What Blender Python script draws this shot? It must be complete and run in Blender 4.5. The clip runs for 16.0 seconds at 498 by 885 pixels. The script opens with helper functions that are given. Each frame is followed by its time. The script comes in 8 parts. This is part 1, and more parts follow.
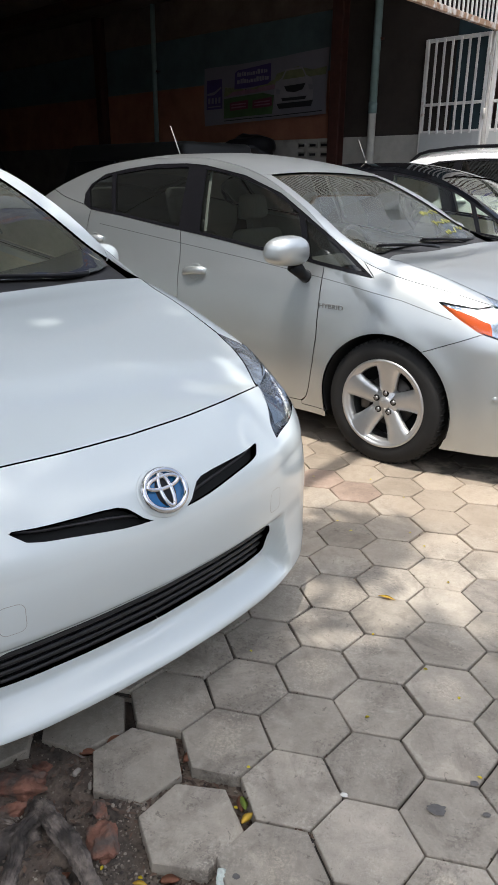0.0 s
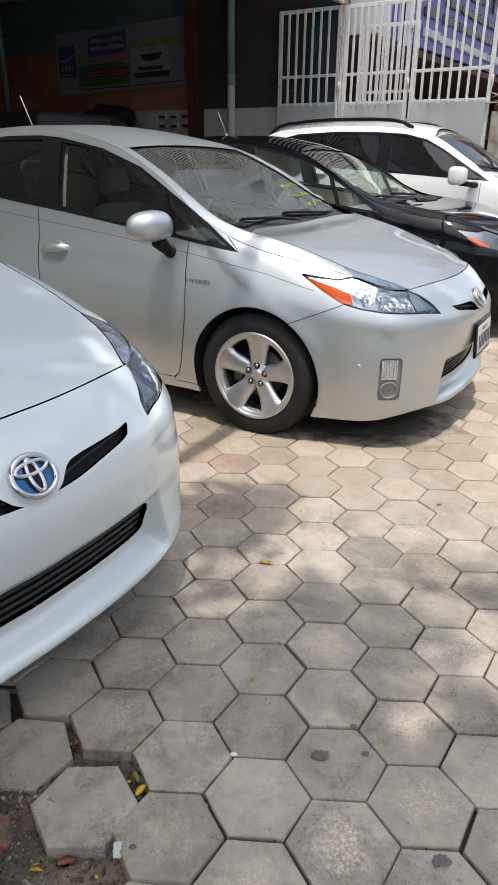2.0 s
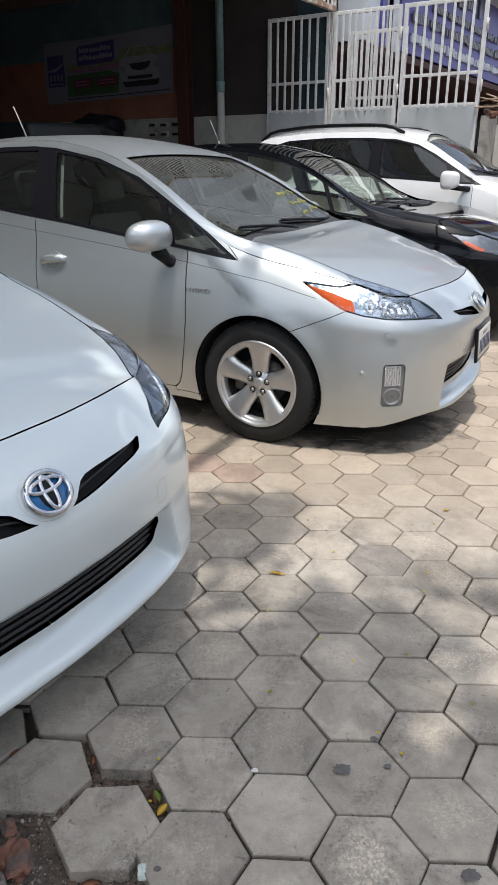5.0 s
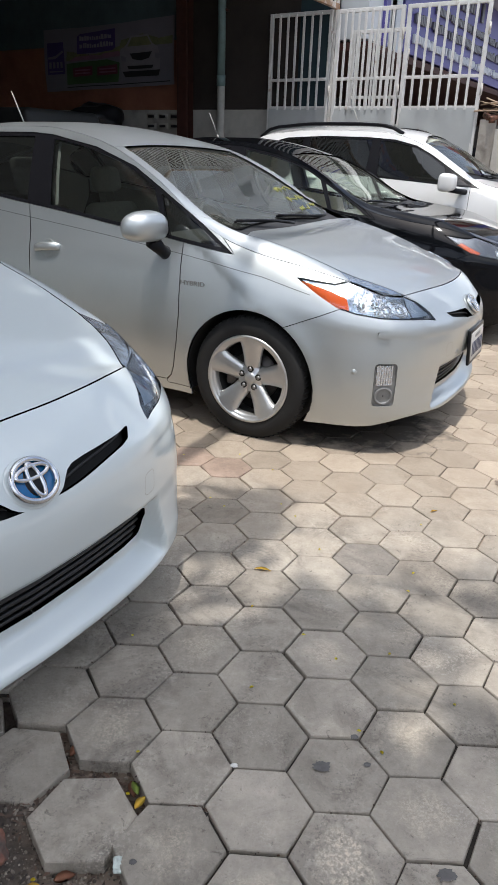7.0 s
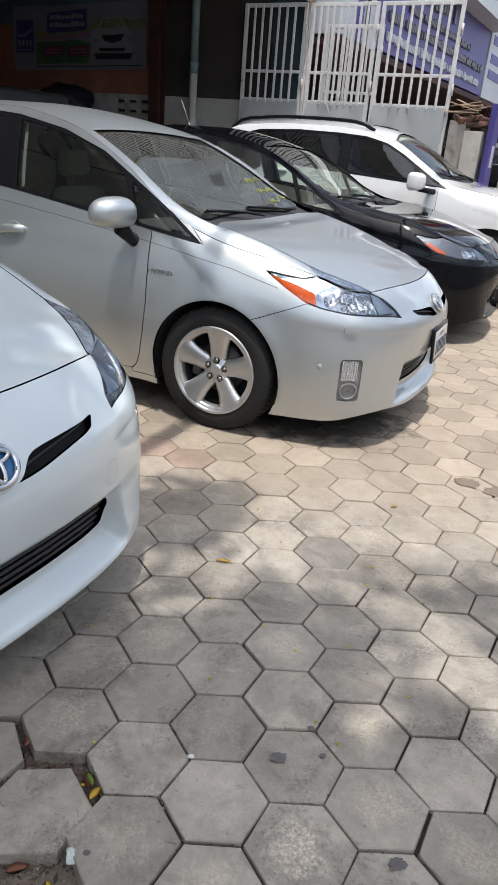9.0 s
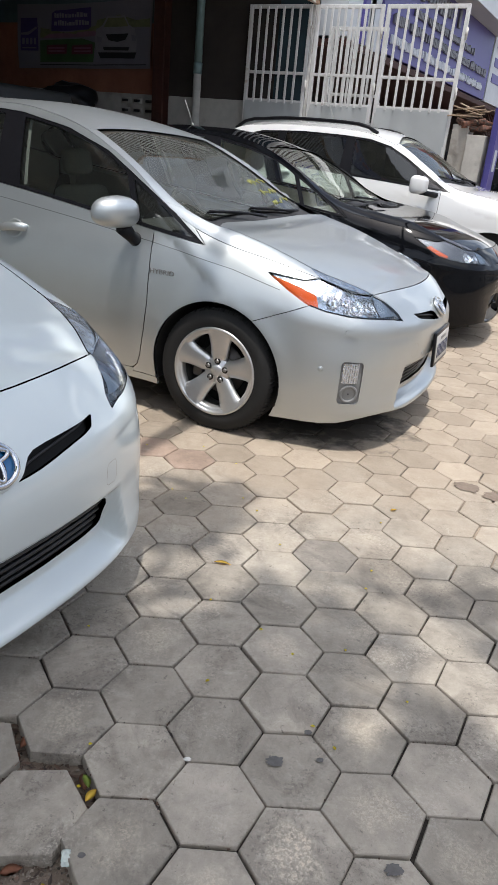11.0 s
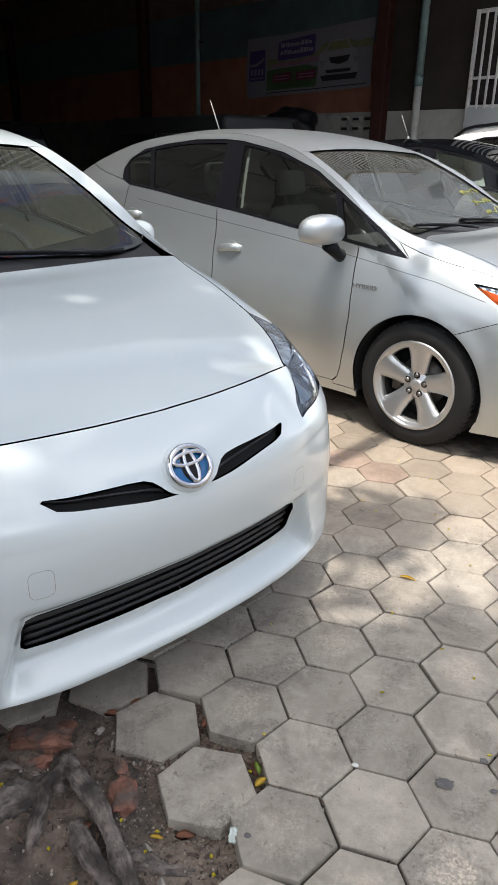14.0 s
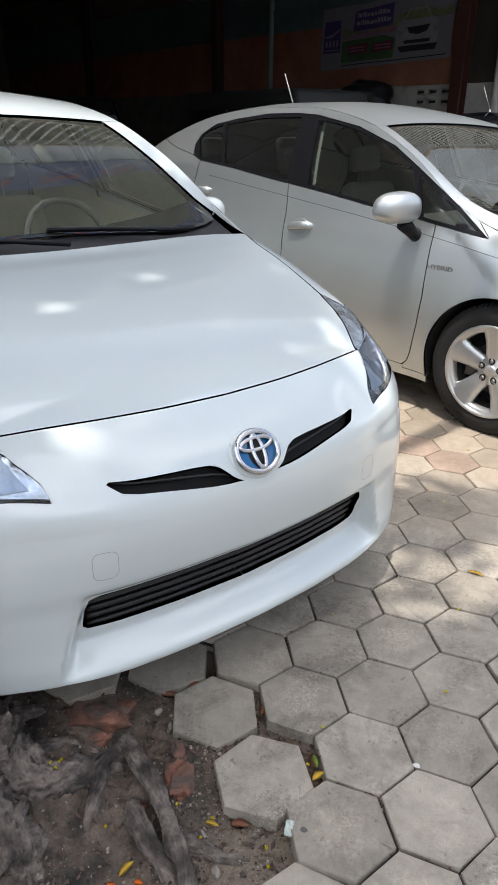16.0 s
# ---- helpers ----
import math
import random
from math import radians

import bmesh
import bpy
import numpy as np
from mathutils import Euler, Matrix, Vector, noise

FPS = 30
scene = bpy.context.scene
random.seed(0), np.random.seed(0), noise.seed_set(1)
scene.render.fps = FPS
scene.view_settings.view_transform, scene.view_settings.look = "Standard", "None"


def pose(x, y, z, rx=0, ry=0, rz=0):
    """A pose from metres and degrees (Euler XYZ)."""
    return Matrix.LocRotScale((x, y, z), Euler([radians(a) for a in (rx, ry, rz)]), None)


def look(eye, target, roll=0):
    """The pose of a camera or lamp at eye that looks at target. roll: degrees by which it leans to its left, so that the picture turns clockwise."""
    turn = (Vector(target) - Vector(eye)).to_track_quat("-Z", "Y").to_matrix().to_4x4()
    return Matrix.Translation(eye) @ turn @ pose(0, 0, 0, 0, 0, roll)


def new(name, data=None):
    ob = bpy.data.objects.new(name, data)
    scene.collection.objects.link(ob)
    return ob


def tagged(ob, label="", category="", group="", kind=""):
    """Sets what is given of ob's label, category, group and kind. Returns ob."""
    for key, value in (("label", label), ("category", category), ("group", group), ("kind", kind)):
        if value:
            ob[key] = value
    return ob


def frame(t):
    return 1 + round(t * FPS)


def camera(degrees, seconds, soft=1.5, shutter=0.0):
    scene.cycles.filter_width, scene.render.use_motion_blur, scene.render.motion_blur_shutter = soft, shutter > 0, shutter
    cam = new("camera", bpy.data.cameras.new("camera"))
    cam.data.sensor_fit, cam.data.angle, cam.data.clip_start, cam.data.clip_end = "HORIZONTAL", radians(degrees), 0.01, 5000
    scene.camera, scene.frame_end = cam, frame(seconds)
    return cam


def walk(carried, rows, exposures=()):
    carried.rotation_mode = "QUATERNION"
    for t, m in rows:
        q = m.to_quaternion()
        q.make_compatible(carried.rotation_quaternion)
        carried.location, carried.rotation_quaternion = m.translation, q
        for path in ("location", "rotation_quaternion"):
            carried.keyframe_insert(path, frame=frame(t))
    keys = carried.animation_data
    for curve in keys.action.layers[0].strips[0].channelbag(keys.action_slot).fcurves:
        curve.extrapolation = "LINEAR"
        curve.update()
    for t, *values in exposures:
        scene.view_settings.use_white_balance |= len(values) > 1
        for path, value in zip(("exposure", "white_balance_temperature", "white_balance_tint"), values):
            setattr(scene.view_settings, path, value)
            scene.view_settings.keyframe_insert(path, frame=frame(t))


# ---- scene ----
cam = camera(39.6, 16.0)
METRES, EYE, TILT, LEAN, TURN = 0.53, 1.5, 0.0, 0.0, 0.0
PATH = [
    (0, (0.151, -0.241, 1.342), (-0.275, 1.58, 0.633), 0.5),
    (0.5, (0.152, -0.24, 1.341), (-0.252, 1.582, 0.621), 0.7),
    (1, (0.16, -0.24, 1.34), (-0.193, 1.588, 0.608), 1.0),
    (1.5, (0.181, -0.249, 1.342), (-0.069, 1.585, 0.584), 0.5),
    (2, (0.186, -0.258, 1.349), (0.097, 1.586, 0.578), 0.6),
    (2.5, (0.161, -0.26, 1.358), (0.185, 1.594, 0.609), 0.4),
    (3, (0.14, -0.257, 1.359), (0.239, 1.602, 0.629), 0.8),
    (3.5, (0.121, -0.241, 1.359), (0.171, 1.623, 0.638), 1.9),
    (4, (0.141, -0.244, 1.352), (0.104, 1.601, 0.582), -0.0),
    (4.5, (0.144, -0.247, 1.353), (0.031, 1.607, 0.612), -2.1),
    (4.7, (0.131, -0.245, 1.359), (0.054, 1.606, 0.605), -0.8),
    (6.8, (0.129, -0.227, 1.343), (0.074, 1.622, 0.582), 1.4),
    (7, (0.129, -0.233, 1.348), (0.093, 1.614, 0.583), 2.0),
    (7.5, (0.136, -0.234, 1.347), (0.106, 1.615, 0.585), 2.5),
    (8, (0.131, -0.231, 1.345), (0.118, 1.615, 0.575), 2.7),
    (8.5, (0.128, -0.231, 1.348), (0.186, 1.608, 0.566), 4.3),
    (11, (0.122, -0.224, 1.349), (0.195, 1.616, 0.57), 5.5),
    (11.5, (0.122, -0.222, 1.345), (0.185, 1.618, 0.562), 5.4),
    (12, (0.129, -0.225, 1.347), (0.097, 1.608, 0.547), 3.4),
    (12.5, (0.161, -0.254, 1.36), (0.006, 1.566, 0.545), 1.7),
    (13, (0.202, -0.286, 1.363), (-0.162, 1.531, 0.612), 0.8),
    (13.5, (0.219, -0.296, 1.369), (-0.23, 1.516, 0.652), 1.2),
    (14, (0.183, -0.269, 1.362), (-0.331, 1.502, 0.589), 1.0),
    (14.5, (0.154, -0.236, 1.361), (-0.346, 1.52, 0.544), 2.9),
    (14.7, (0.146, -0.222, 1.358), (-0.353, 1.528, 0.527), 2.4),
    (15, (0.135, -0.228, 1.356), (-0.4, 1.506, 0.515), 2.7),
    (15.5, (0.137, -0.228, 1.355), (-0.482, 1.479, 0.517), 1.4),
    (16, (0.148, -0.23, 1.358), (-0.52, 1.463, 0.527), 0.8),
]
walk(cam, [(t, look(eye, target, roll)) for t, eye, target, roll in PATH],
     ((0.0, 0.76, 6400, 10), (1.5, 0.71, 6400, 10), (2.5, 0.49, 6420, 10), (3.5, 0.44, 6340, 10), (4.7, 0.51, 6220, 10),
      (8.7, 0.52, 6220, 10), (12.0, 0.53, 6320, 10), (13.0, 0.67, 6400, 10), (14.0, 0.82, 6480, 10), (16.0, 0.87, 6450, 10)))

# ---- world, sun, exposure ----
SUN_ELEV, SUN_AZ = 77.5, 266.0      # height of the sun; compass heading (degrees from +x, anticlockwise) it stands in
world = bpy.data.worlds.new("sky")
scene.world = world
world.use_nodes = True
wn = world.node_tree.nodes
sky = wn.new("ShaderNodeTexSky")
sky.sky_type = "NISHITA"
sky.sun_disc = False
sky.sun_elevation = radians(SUN_ELEV)
sky.sun_rotation = radians(90.0 - SUN_AZ)
wn["Background"].inputs["Strength"].default_value = 0.1545
sky.dust_density = 3.0
# thin broken cloud and haze whiten the sky
haze = wn.new("ShaderNodeHueSaturation")
haze.inputs["Saturation"].default_value = 0.70
wl = world.node_tree.links
wl.new(sky.outputs["Color"], haze.inputs["Color"])
wtc = wn.new("ShaderNodeTexCoord")
cl = wn.new("ShaderNodeTexNoise")
cl.inputs["Scale"].default_value = 3.2
cl.inputs["Detail"].default_value = 7.0
cl.inputs["Roughness"].default_value = 0.55
wl.new(wtc.outputs["Generated"], cl.inputs["Vector"])
cr = wn.new("ShaderNodeMapRange")
cr.inputs["From Min"].default_value = 0.47
cr.inputs["From Max"].default_value = 0.60
wl.new(cl.outputs["Fac"], cr.inputs["Value"])
cm = wn.new("ShaderNodeMix")
cm.data_type = "RGBA"
cm.inputs["B"].default_value = (8.6, 8.9, 9.3, 1)
wl.new(cr.outputs[0], cm.inputs["Factor"])
wl.new(haze.outputs["Color"], cm.inputs["A"])
wl.new(cm.outputs["Result"], wn["Background"].inputs["Color"])
sun = new("sun", bpy.data.lights.new("sun", "SUN"))
sun.data.energy = 2.42
sun.data.angle = radians(0.6)
sun.data.color = (1.0, 0.942, 0.86)
sun_dir = Vector((math.cos(radians(SUN_ELEV)) * math.cos(radians(SUN_AZ)),
                  math.cos(radians(SUN_ELEV)) * math.sin(radians(SUN_AZ)), math.sin(radians(SUN_ELEV))))
sun.matrix_world = look(sun_dir * 30, (0, 0, 0))


# ---- materials ----
def mat(name, color, rough=0.6, metal=0.0, coat=0.0, var=0.0, scale=8.0, bump=0.0, bscale=60.0, spec=0.5, stain=None, stain_at=0.55, stain_scale=1.5, rand=0.0, coords="Object", island=None):
    """A procedural material: base colour with two scales of variation, stains, bump and random tone per object."""
    m = bpy.data.materials.new(name)
    m.use_nodes = True
    nt = m.node_tree
    b = nt.nodes["Principled BSDF"]
    b.inputs["Roughness"].default_value = rough
    b.inputs["Metallic"].default_value = metal
    b.inputs["Coat Weight"].default_value = coat
    b.inputs["Coat Roughness"].default_value = 0.03
    b.inputs["Specular IOR Level"].default_value = spec
    b.inputs["Base Color"].default_value = (*color, 1)
    tc = nt.nodes.new("ShaderNodeTexCoord")
    vec = tc.outputs[coords]
    last = None
    if var or stain or rand or island:
        rgb = nt.nodes.new("ShaderNodeRGB")
        rgb.outputs[0].default_value = (*color, 1)
        last = rgb.outputs[0]
    if var:
        n1 = nt.nodes.new("ShaderNodeTexNoise")
        n1.inputs["Scale"].default_value = scale
        n1.inputs["Detail"].default_value = 8.0
        n1.inputs["Roughness"].default_value = 0.65
        nt.links.new(vec, n1.inputs["Vector"])
        ramp = nt.nodes.new("ShaderNodeMapRange")
        ramp.inputs["From Min"].default_value = 0.25
        ramp.inputs["From Max"].default_value = 0.75
        ramp.inputs["To Min"].default_value = 1.0 - var
        ramp.inputs["To Max"].default_value = 1.0 + var
        nt.links.new(n1.outputs["Fac"], ramp.inputs["Value"])
        mul = nt.nodes.new("ShaderNodeMix")
        mul.data_type, mul.blend_type = "RGBA", "MULTIPLY"
        mul.inputs["Factor"].default_value = 1.0
        nt.links.new(last, mul.inputs["A"])
        nt.links.new(ramp.outputs[0], mul.inputs["B"])
        last = mul.outputs["Result"]
    if stain:
        n2 = nt.nodes.new("ShaderNodeTexNoise")
        n2.inputs["Scale"].default_value = stain_scale
        n2.inputs["Detail"].default_value = 6.0
        nt.links.new(vec, n2.inputs["Vector"])
        r2 = nt.nodes.new("ShaderNodeMapRange")
        r2.inputs["From Min"].default_value = stain_at
        r2.inputs["From Max"].default_value = stain_at + 0.15
        nt.links.new(n2.outputs["Fac"], r2.inputs["Value"])
        mx = nt.nodes.new("ShaderNodeMix")
        mx.data_type = "RGBA"
        nt.links.new(r2.outputs[0], mx.inputs["Factor"])
        nt.links.new(last, mx.inputs["A"])
        mx.inputs["B"].default_value = (*stain, 1)
        last = mx.outputs["Result"]
    if rand:
        oi = nt.nodes.new("ShaderNodeObjectInfo")
        rr = nt.nodes.new("ShaderNodeMapRange")
        rr.inputs["To Min"].default_value = 1.0 - rand
        rr.inputs["To Max"].default_value = 1.0 + rand
        nt.links.new(oi.outputs["Random"], rr.inputs["Value"])
        m3 = nt.nodes.new("ShaderNodeMix")
        m3.data_type, m3.blend_type = "RGBA", "MULTIPLY"
        m3.inputs["Factor"].default_value = 1.0
        nt.links.new(last, m3.inputs["A"])
        nt.links.new(rr.outputs[0], m3.inputs["B"])
        last = m3.outputs["Result"]
    if island:
        geo = nt.nodes.new("ShaderNodeNewGeometry")
        ri = nt.nodes.new("ShaderNodeMix")
        ri.data_type = "RGBA"
        nt.links.new(geo.outputs["Random Per Island"], ri.inputs["Factor"])
        nt.links.new(last, ri.inputs["A"])
        ri.inputs["B"].default_value = (*island, 1)
        last = ri.outputs["Result"]
    if last is not None:
        nt.links.new(last, b.inputs["Base Color"])
    if bump:
        n3 = nt.nodes.new("ShaderNodeTexNoise")
        n3.inputs["Scale"].default_value = bscale
        n3.inputs["Detail"].default_value = 5.0
        nt.links.new(vec, n3.inputs["Vector"])
        bp = nt.nodes.new("ShaderNodeBump")
        bp.inputs["Strength"].default_value = bump
        bp.inputs["Distance"].default_value = 0.01
        nt.links.new(n3.outputs["Fac"], bp.inputs["Height"])
        nt.links.new(bp.outputs["Normal"], b.inputs["Normal"])
    return m


def glass(name, tint, ior=1.5, rough=0.0, dust_veil=0.0, film=(0.62, 0.66, 0.64)):
    """A thin pane: clear or tinted, mirror gloss by Fresnel, a film of dust and painted veiling light."""
    m = bpy.data.materials.new(name)
    m.use_nodes = True
    nt = m.node_tree
    nt.nodes.remove(nt.nodes["Principled BSDF"])
    out = nt.nodes["Material Output"]
    tr = nt.nodes.new("ShaderNodeBsdfTransparent")
    tr.inputs["Color"].default_value = (*tint, 1)
    gl = nt.nodes.new("ShaderNodeBsdfGlossy")
    gl.inputs["Roughness"].default_value = rough
    fr = nt.nodes.new("ShaderNodeFresnel")
    fr.inputs["IOR"].default_value = ior
    mx = nt.nodes.new("ShaderNodeMixShader")
    nt.links.new(fr.outputs[0], mx.inputs[0])
    body = tr.outputs[0]
    if dust_veil:
        df = nt.nodes.new("ShaderNodeBsdfDiffuse")
        df.inputs["Color"].default_value = (*film, 1)
        md = nt.nodes.new("ShaderNodeMixShader")
        tc = nt.nodes.new("ShaderNodeTexCoord")
        nz = nt.nodes.new("ShaderNodeTexNoise")
        nz.inputs["Scale"].default_value = 6.0
        nz.inputs["Detail"].default_value = 6.0
        rg = nt.nodes.new("ShaderNodeMapRange")
        rg.inputs["To Min"].default_value, rg.inputs["To Max"].default_value = dust_veil * 0.5, dust_veil * 1.5
        nt.links.new(tc.outputs["Object"], nz.inputs["Vector"])
        nt.links.new(nz.outputs["Fac"], rg.inputs["Value"])
        nt.links.new(rg.outputs[0], md.inputs[0])
        nt.links.new(tr.outputs[0], md.inputs[1])
        nt.links.new(df.outputs[0], md.inputs[2])
        body = md.outputs[0]
    nt.links.new(body, mx.inputs[1])
    nt.links.new(gl.outputs[0], mx.inputs[2])
    nt.links.new(mx.outputs[0], out.inputs["Surface"])
    return m


M_WHITE = mat("white_pearl_paint", (0.635, 0.695, 0.70), 0.35, 0.0, 1.0, var=0.015, scale=3)
M_SILVER = mat("silver_metallic_paint", (0.512, 0.542, 0.546), 0.41, 0.80, 0.6, var=0.03, scale=4)
M_BLACKP = mat("black_paint", (0.004, 0.0045, 0.006), 0.05, 0.0, 0.0, var=0.1, scale=4, spec=0.24)
M_SUVP = mat("suv_white_paint", (0.80, 0.80, 0.79), 0.35, 0.0, 1.0, var=0.02, scale=3)
for m_ in (M_WHITE, M_SILVER):
    m_.node_tree.nodes["Principled BSDF"].inputs["Coat IOR"].default_value = 1.66
M_TRIM = mat("black_trim", (0.010, 0.010, 0.012), 0.28, var=0.15, scale=40, spec=0.2)
# near-black for liners and underbody, and in place of shade in gaps and recesses
M_DARK = mat("liner_and_gap_shade", (0.008, 0.008, 0.008), 0.9, var=0.1, scale=10)
M_BLADE = mat("grille_blade", (0.018, 0.018, 0.020), 0.38, var=0.15, scale=30)
M_PLASTIC = mat("grey_plastic", (0.03, 0.03, 0.032), 0.65, var=0.2, scale=30, bump=0.05, bscale=200)
M_RUBBER = mat("tyre_rubber", (0.012, 0.0118, 0.0115), 0.8, var=0.25, scale=14, bump=0.08, bscale=120)
M_RIM = mat("alloy", (0.60, 0.60, 0.59), 0.32, 0.75, 0.0, var=0.08, scale=12, stain=(0.25, 0.23, 0.2), stain_at=0.66, stain_scale=9)
M_CHROME = mat("chrome", (0.62, 0.63, 0.64), 0.08, 1.0, 0.0)
M_REFL = mat("lamp_reflector", (0.46, 0.50, 0.55), 0.13, 0.92, 0.0, var=0.45, scale=30, bump=1.0, bscale=20)
M_CELL = mat("lamp_cell_chrome", (0.66, 0.68, 0.72), 0.12, 1.0, var=0.3, scale=70, bump=0.9, bscale=75)
# the mirrored sky on the lamp top is put into this blue grey
M_LAMPTOP = mat("lamp_top_sky_grey", (0.46, 0.51, 0.56), 0.10, 0.9, 0.6, var=0.5, scale=26, bump=0.9, bscale=18)
M_LAMPDK = mat("dark_lamp", (0.10, 0.11, 0.13), 0.35, 0.4, var=0.4, scale=35, bump=0.5, bscale=24)
# blue grey paints in the sky mirrored at the lamp's inner end
M_SHADE = mat("lamp_inner_sky_tint", (0.28, 0.34, 0.42), 0.2, 0.6, var=0.3, scale=25, bump=0.3, bscale=30)
M_BEZEL = mat("grey_bezel", (0.22, 0.22, 0.215), 0.5, var=0.12, scale=30)
M_DASHB = mat("beige_dash", (0.60, 0.56, 0.45), 0.75, var=0.1, scale=20)
M_STEEL = mat("brake_steel", (0.12, 0.11, 0.10), 0.5, 0.8, var=0.3, scale=20)
M_AMBER = mat("amber_lens", (0.66, 0.11, 0.015), 0.2, 0.0, 0.6, var=0.08, scale=60)
M_BLUE = mat("blue_badge", (0.002, 0.100, 0.27), 0.25, 0.2, 0.6, var=0.2, scale=30)
M_SEAT = mat("beige_cloth", (0.66, 0.62, 0.50), 0.9, var=0.12, scale=30, bump=0.1, bscale=300)
M_SEATG = mat("grey_cloth", (0.36, 0.36, 0.335), 0.9, var=0.12, scale=30, bump=0.1, bscale=300)
M_DASH = mat("dash_vinyl", (0.17, 0.175, 0.165), 0.7, var=0.12, scale=30, bump=0.1, bscale=200)
# the dust film also lightens panes whose cabins come out dark
M_GLASS = glass("clear_glass", (0.86, 0.95, 0.88), 1.8, dust_veil=0.012)
# the windscreen film's greenish veil stands in for the reflected dash
M_SCREEN = glass("veiled_dusty_windscreen", (0.87, 0.95, 0.89), 2.2, dust_veil=0.050, film=(0.58, 0.62, 0.53))
M_TINT = glass("tinted_glass", (0.24, 0.26, 0.25), 1.7, dust_veil=0.015)
M_PRIVACY = glass("privacy_glass", (0.06, 0.065, 0.07), 1.7, dust_veil=0.012)
# the lens is tinted faintly blue for the sky it mirrors
M_LENS = glass("lamp_lens", (0.90, 0.94, 0.98), 1.5)
M_FROST = mat("frosted_lens", (0.6, 0.6, 0.6), 0.25, 0.3, 0.6, bump=0.4, bscale=90)
M_PLATE = mat("plate_white", (0.52, 0.52, 0.50), 0.4, var=0.05, scale=20)
M_PRINT = mat("dark_print", (0.03, 0.04, 0.09), 0.5)
M_LINER = mat("headliner", (0.62, 0.60, 0.54), 0.95, var=0.05, scale=20)
M_CREASE = mat("crease_shade_grey", (0.17, 0.175, 0.175), 0.5, 0.4)
M_NUT = mat("worn_nut_steel", (0.32, 0.31, 0.30), 0.35, 0.9, var=0.2, scale=60)
# the barrel is darkened to put in the shade between the spokes
M_BARREL = mat("shaded_barrel", (0.10, 0.098, 0.094), 0.55, 0.5, var=0.3, scale=18)
M_SCRAWL = mat("yellow_paint_pen", (0.36, 0.37, 0.11), 0.6, var=0.2, scale=60)
M_MIRROR = mat("mirror_glass", (0.8, 0.8, 0.8), 0.02, 1.0)


# ---- mesh helpers ----
def part(name, bm, material, parent=None, label="", smooth=True):
    """Links a bmesh as one mesh object, under a thing or part if one is given."""
    me = bpy.data.meshes.new(name)
    bm.normal_update()
    bm.to_mesh(me)
    bm.free()
    for f in me.polygons:
        f.use_smooth = smooth
    me.materials.append(material)
    ob = new(name, me)
    if parent is not None:
        ob.parent = parent
    if label:
        tagged(ob, label)
    return ob


def empty(name, m=None):
    ob = new(name)
    ob.empty_display_size = 0.2
    if m is not None:
        ob.matrix_world = m
    return ob


def box(bm, x0, x1, y0, y1, z0, z1, bevel=0.0, seg=2, m=None):
    """A box with rounded edges into bm."""
    r = bmesh.ops.create_cube(bm, size=1.0)
    vs = r["verts"]
    for v in vs:
        v.co = Vector(((x0 + x1) / 2 + v.co.x * (x1 - x0), (y0 + y1) / 2 + v.co.y * (y1 - y0), (z0 + z1) / 2 + v.co.z * (z1 - z0)))
    if bevel:
        es = list({e for v in vs for e in v.link_edges})
        r = bmesh.ops.bevel(bm, geom=es, offset=bevel, segments=seg, affect="EDGES", profile=0.5)
        vs = list({v for f in r["faces"] for v in f.verts} | {v for v in vs if v.is_valid})
    if m is not None:
        bmesh.ops.transform(bm, matrix=m, verts=vs)
    return vs


def rod(bm, a, b, r, n=10, r2=None):
    """A round bar from a to b."""
    a, b = Vector(a), Vector(b)
    d = b - a
    m = Matrix.Translation((a + b) / 2) @ d.to_track_quat("Z", "Y").to_matrix().to_4x4()
    bmesh.ops.create_cone(bm, cap_ends=True, segments=n, radius1=r, radius2=r if r2 is None else r2, depth=d.length, matrix=m)


def tube(bm, pts, r, n=8):
    """A tube along points; r: a radius, or one for each point."""
    pts = [Vector(p) for p in pts]
    rs = r if isinstance(r, (list, tuple)) else [r] * len(pts)
    rings = []
    up = Vector((0.13, 0.21, 0.97))
    for i, p in enumerate(pts):
        t = (pts[min(i + 1, len(pts) - 1)] - pts[max(i - 1, 0)]).normalized()
        a = t.cross(up)
        a = a.normalized() if a.length > 1e-4 else t.orthogonal().normalized()
        b = t.cross(a).normalized()
        rings.append([bm.verts.new(p + rs[i] * (math.cos(k * 2 * math.pi / n) * a + math.sin(k * 2 * math.pi / n) * b)) for k in range(n)])
    for q, w in zip(rings, rings[1:]):
        for k in range(n):
            bm.faces.new((q[k], q[(k + 1) % n], w[(k + 1) % n], w[k]))
    bm.faces.new(rings[0][::-1])
    bm.faces.new(rings[-1])


def lathe(bm, profile, n=48, m=None):
    """Turns (radius, height) points round the y axis."""
    rings = []
    for r, h in profile:
        rings.append([bm.verts.new((r * math.cos(k * 2 * math.pi / n), h, r * math.sin(k * 2 * math.pi / n))) for k in range(n)])
    for a, b in zip(rings, rings[1:]):
        for k in range(n):
            bm.faces.new((a[k], a[(k + 1) % n], b[(k + 1) % n], b[k]))
    if m is not None:
        bmesh.ops.transform(bm, matrix=m, verts=[v for q in rings for v in q])
    return rings


# ---- car bodies: panels cut from three smooth surfaces ----
from mathutils.geometry import delaunay_2d_cdt


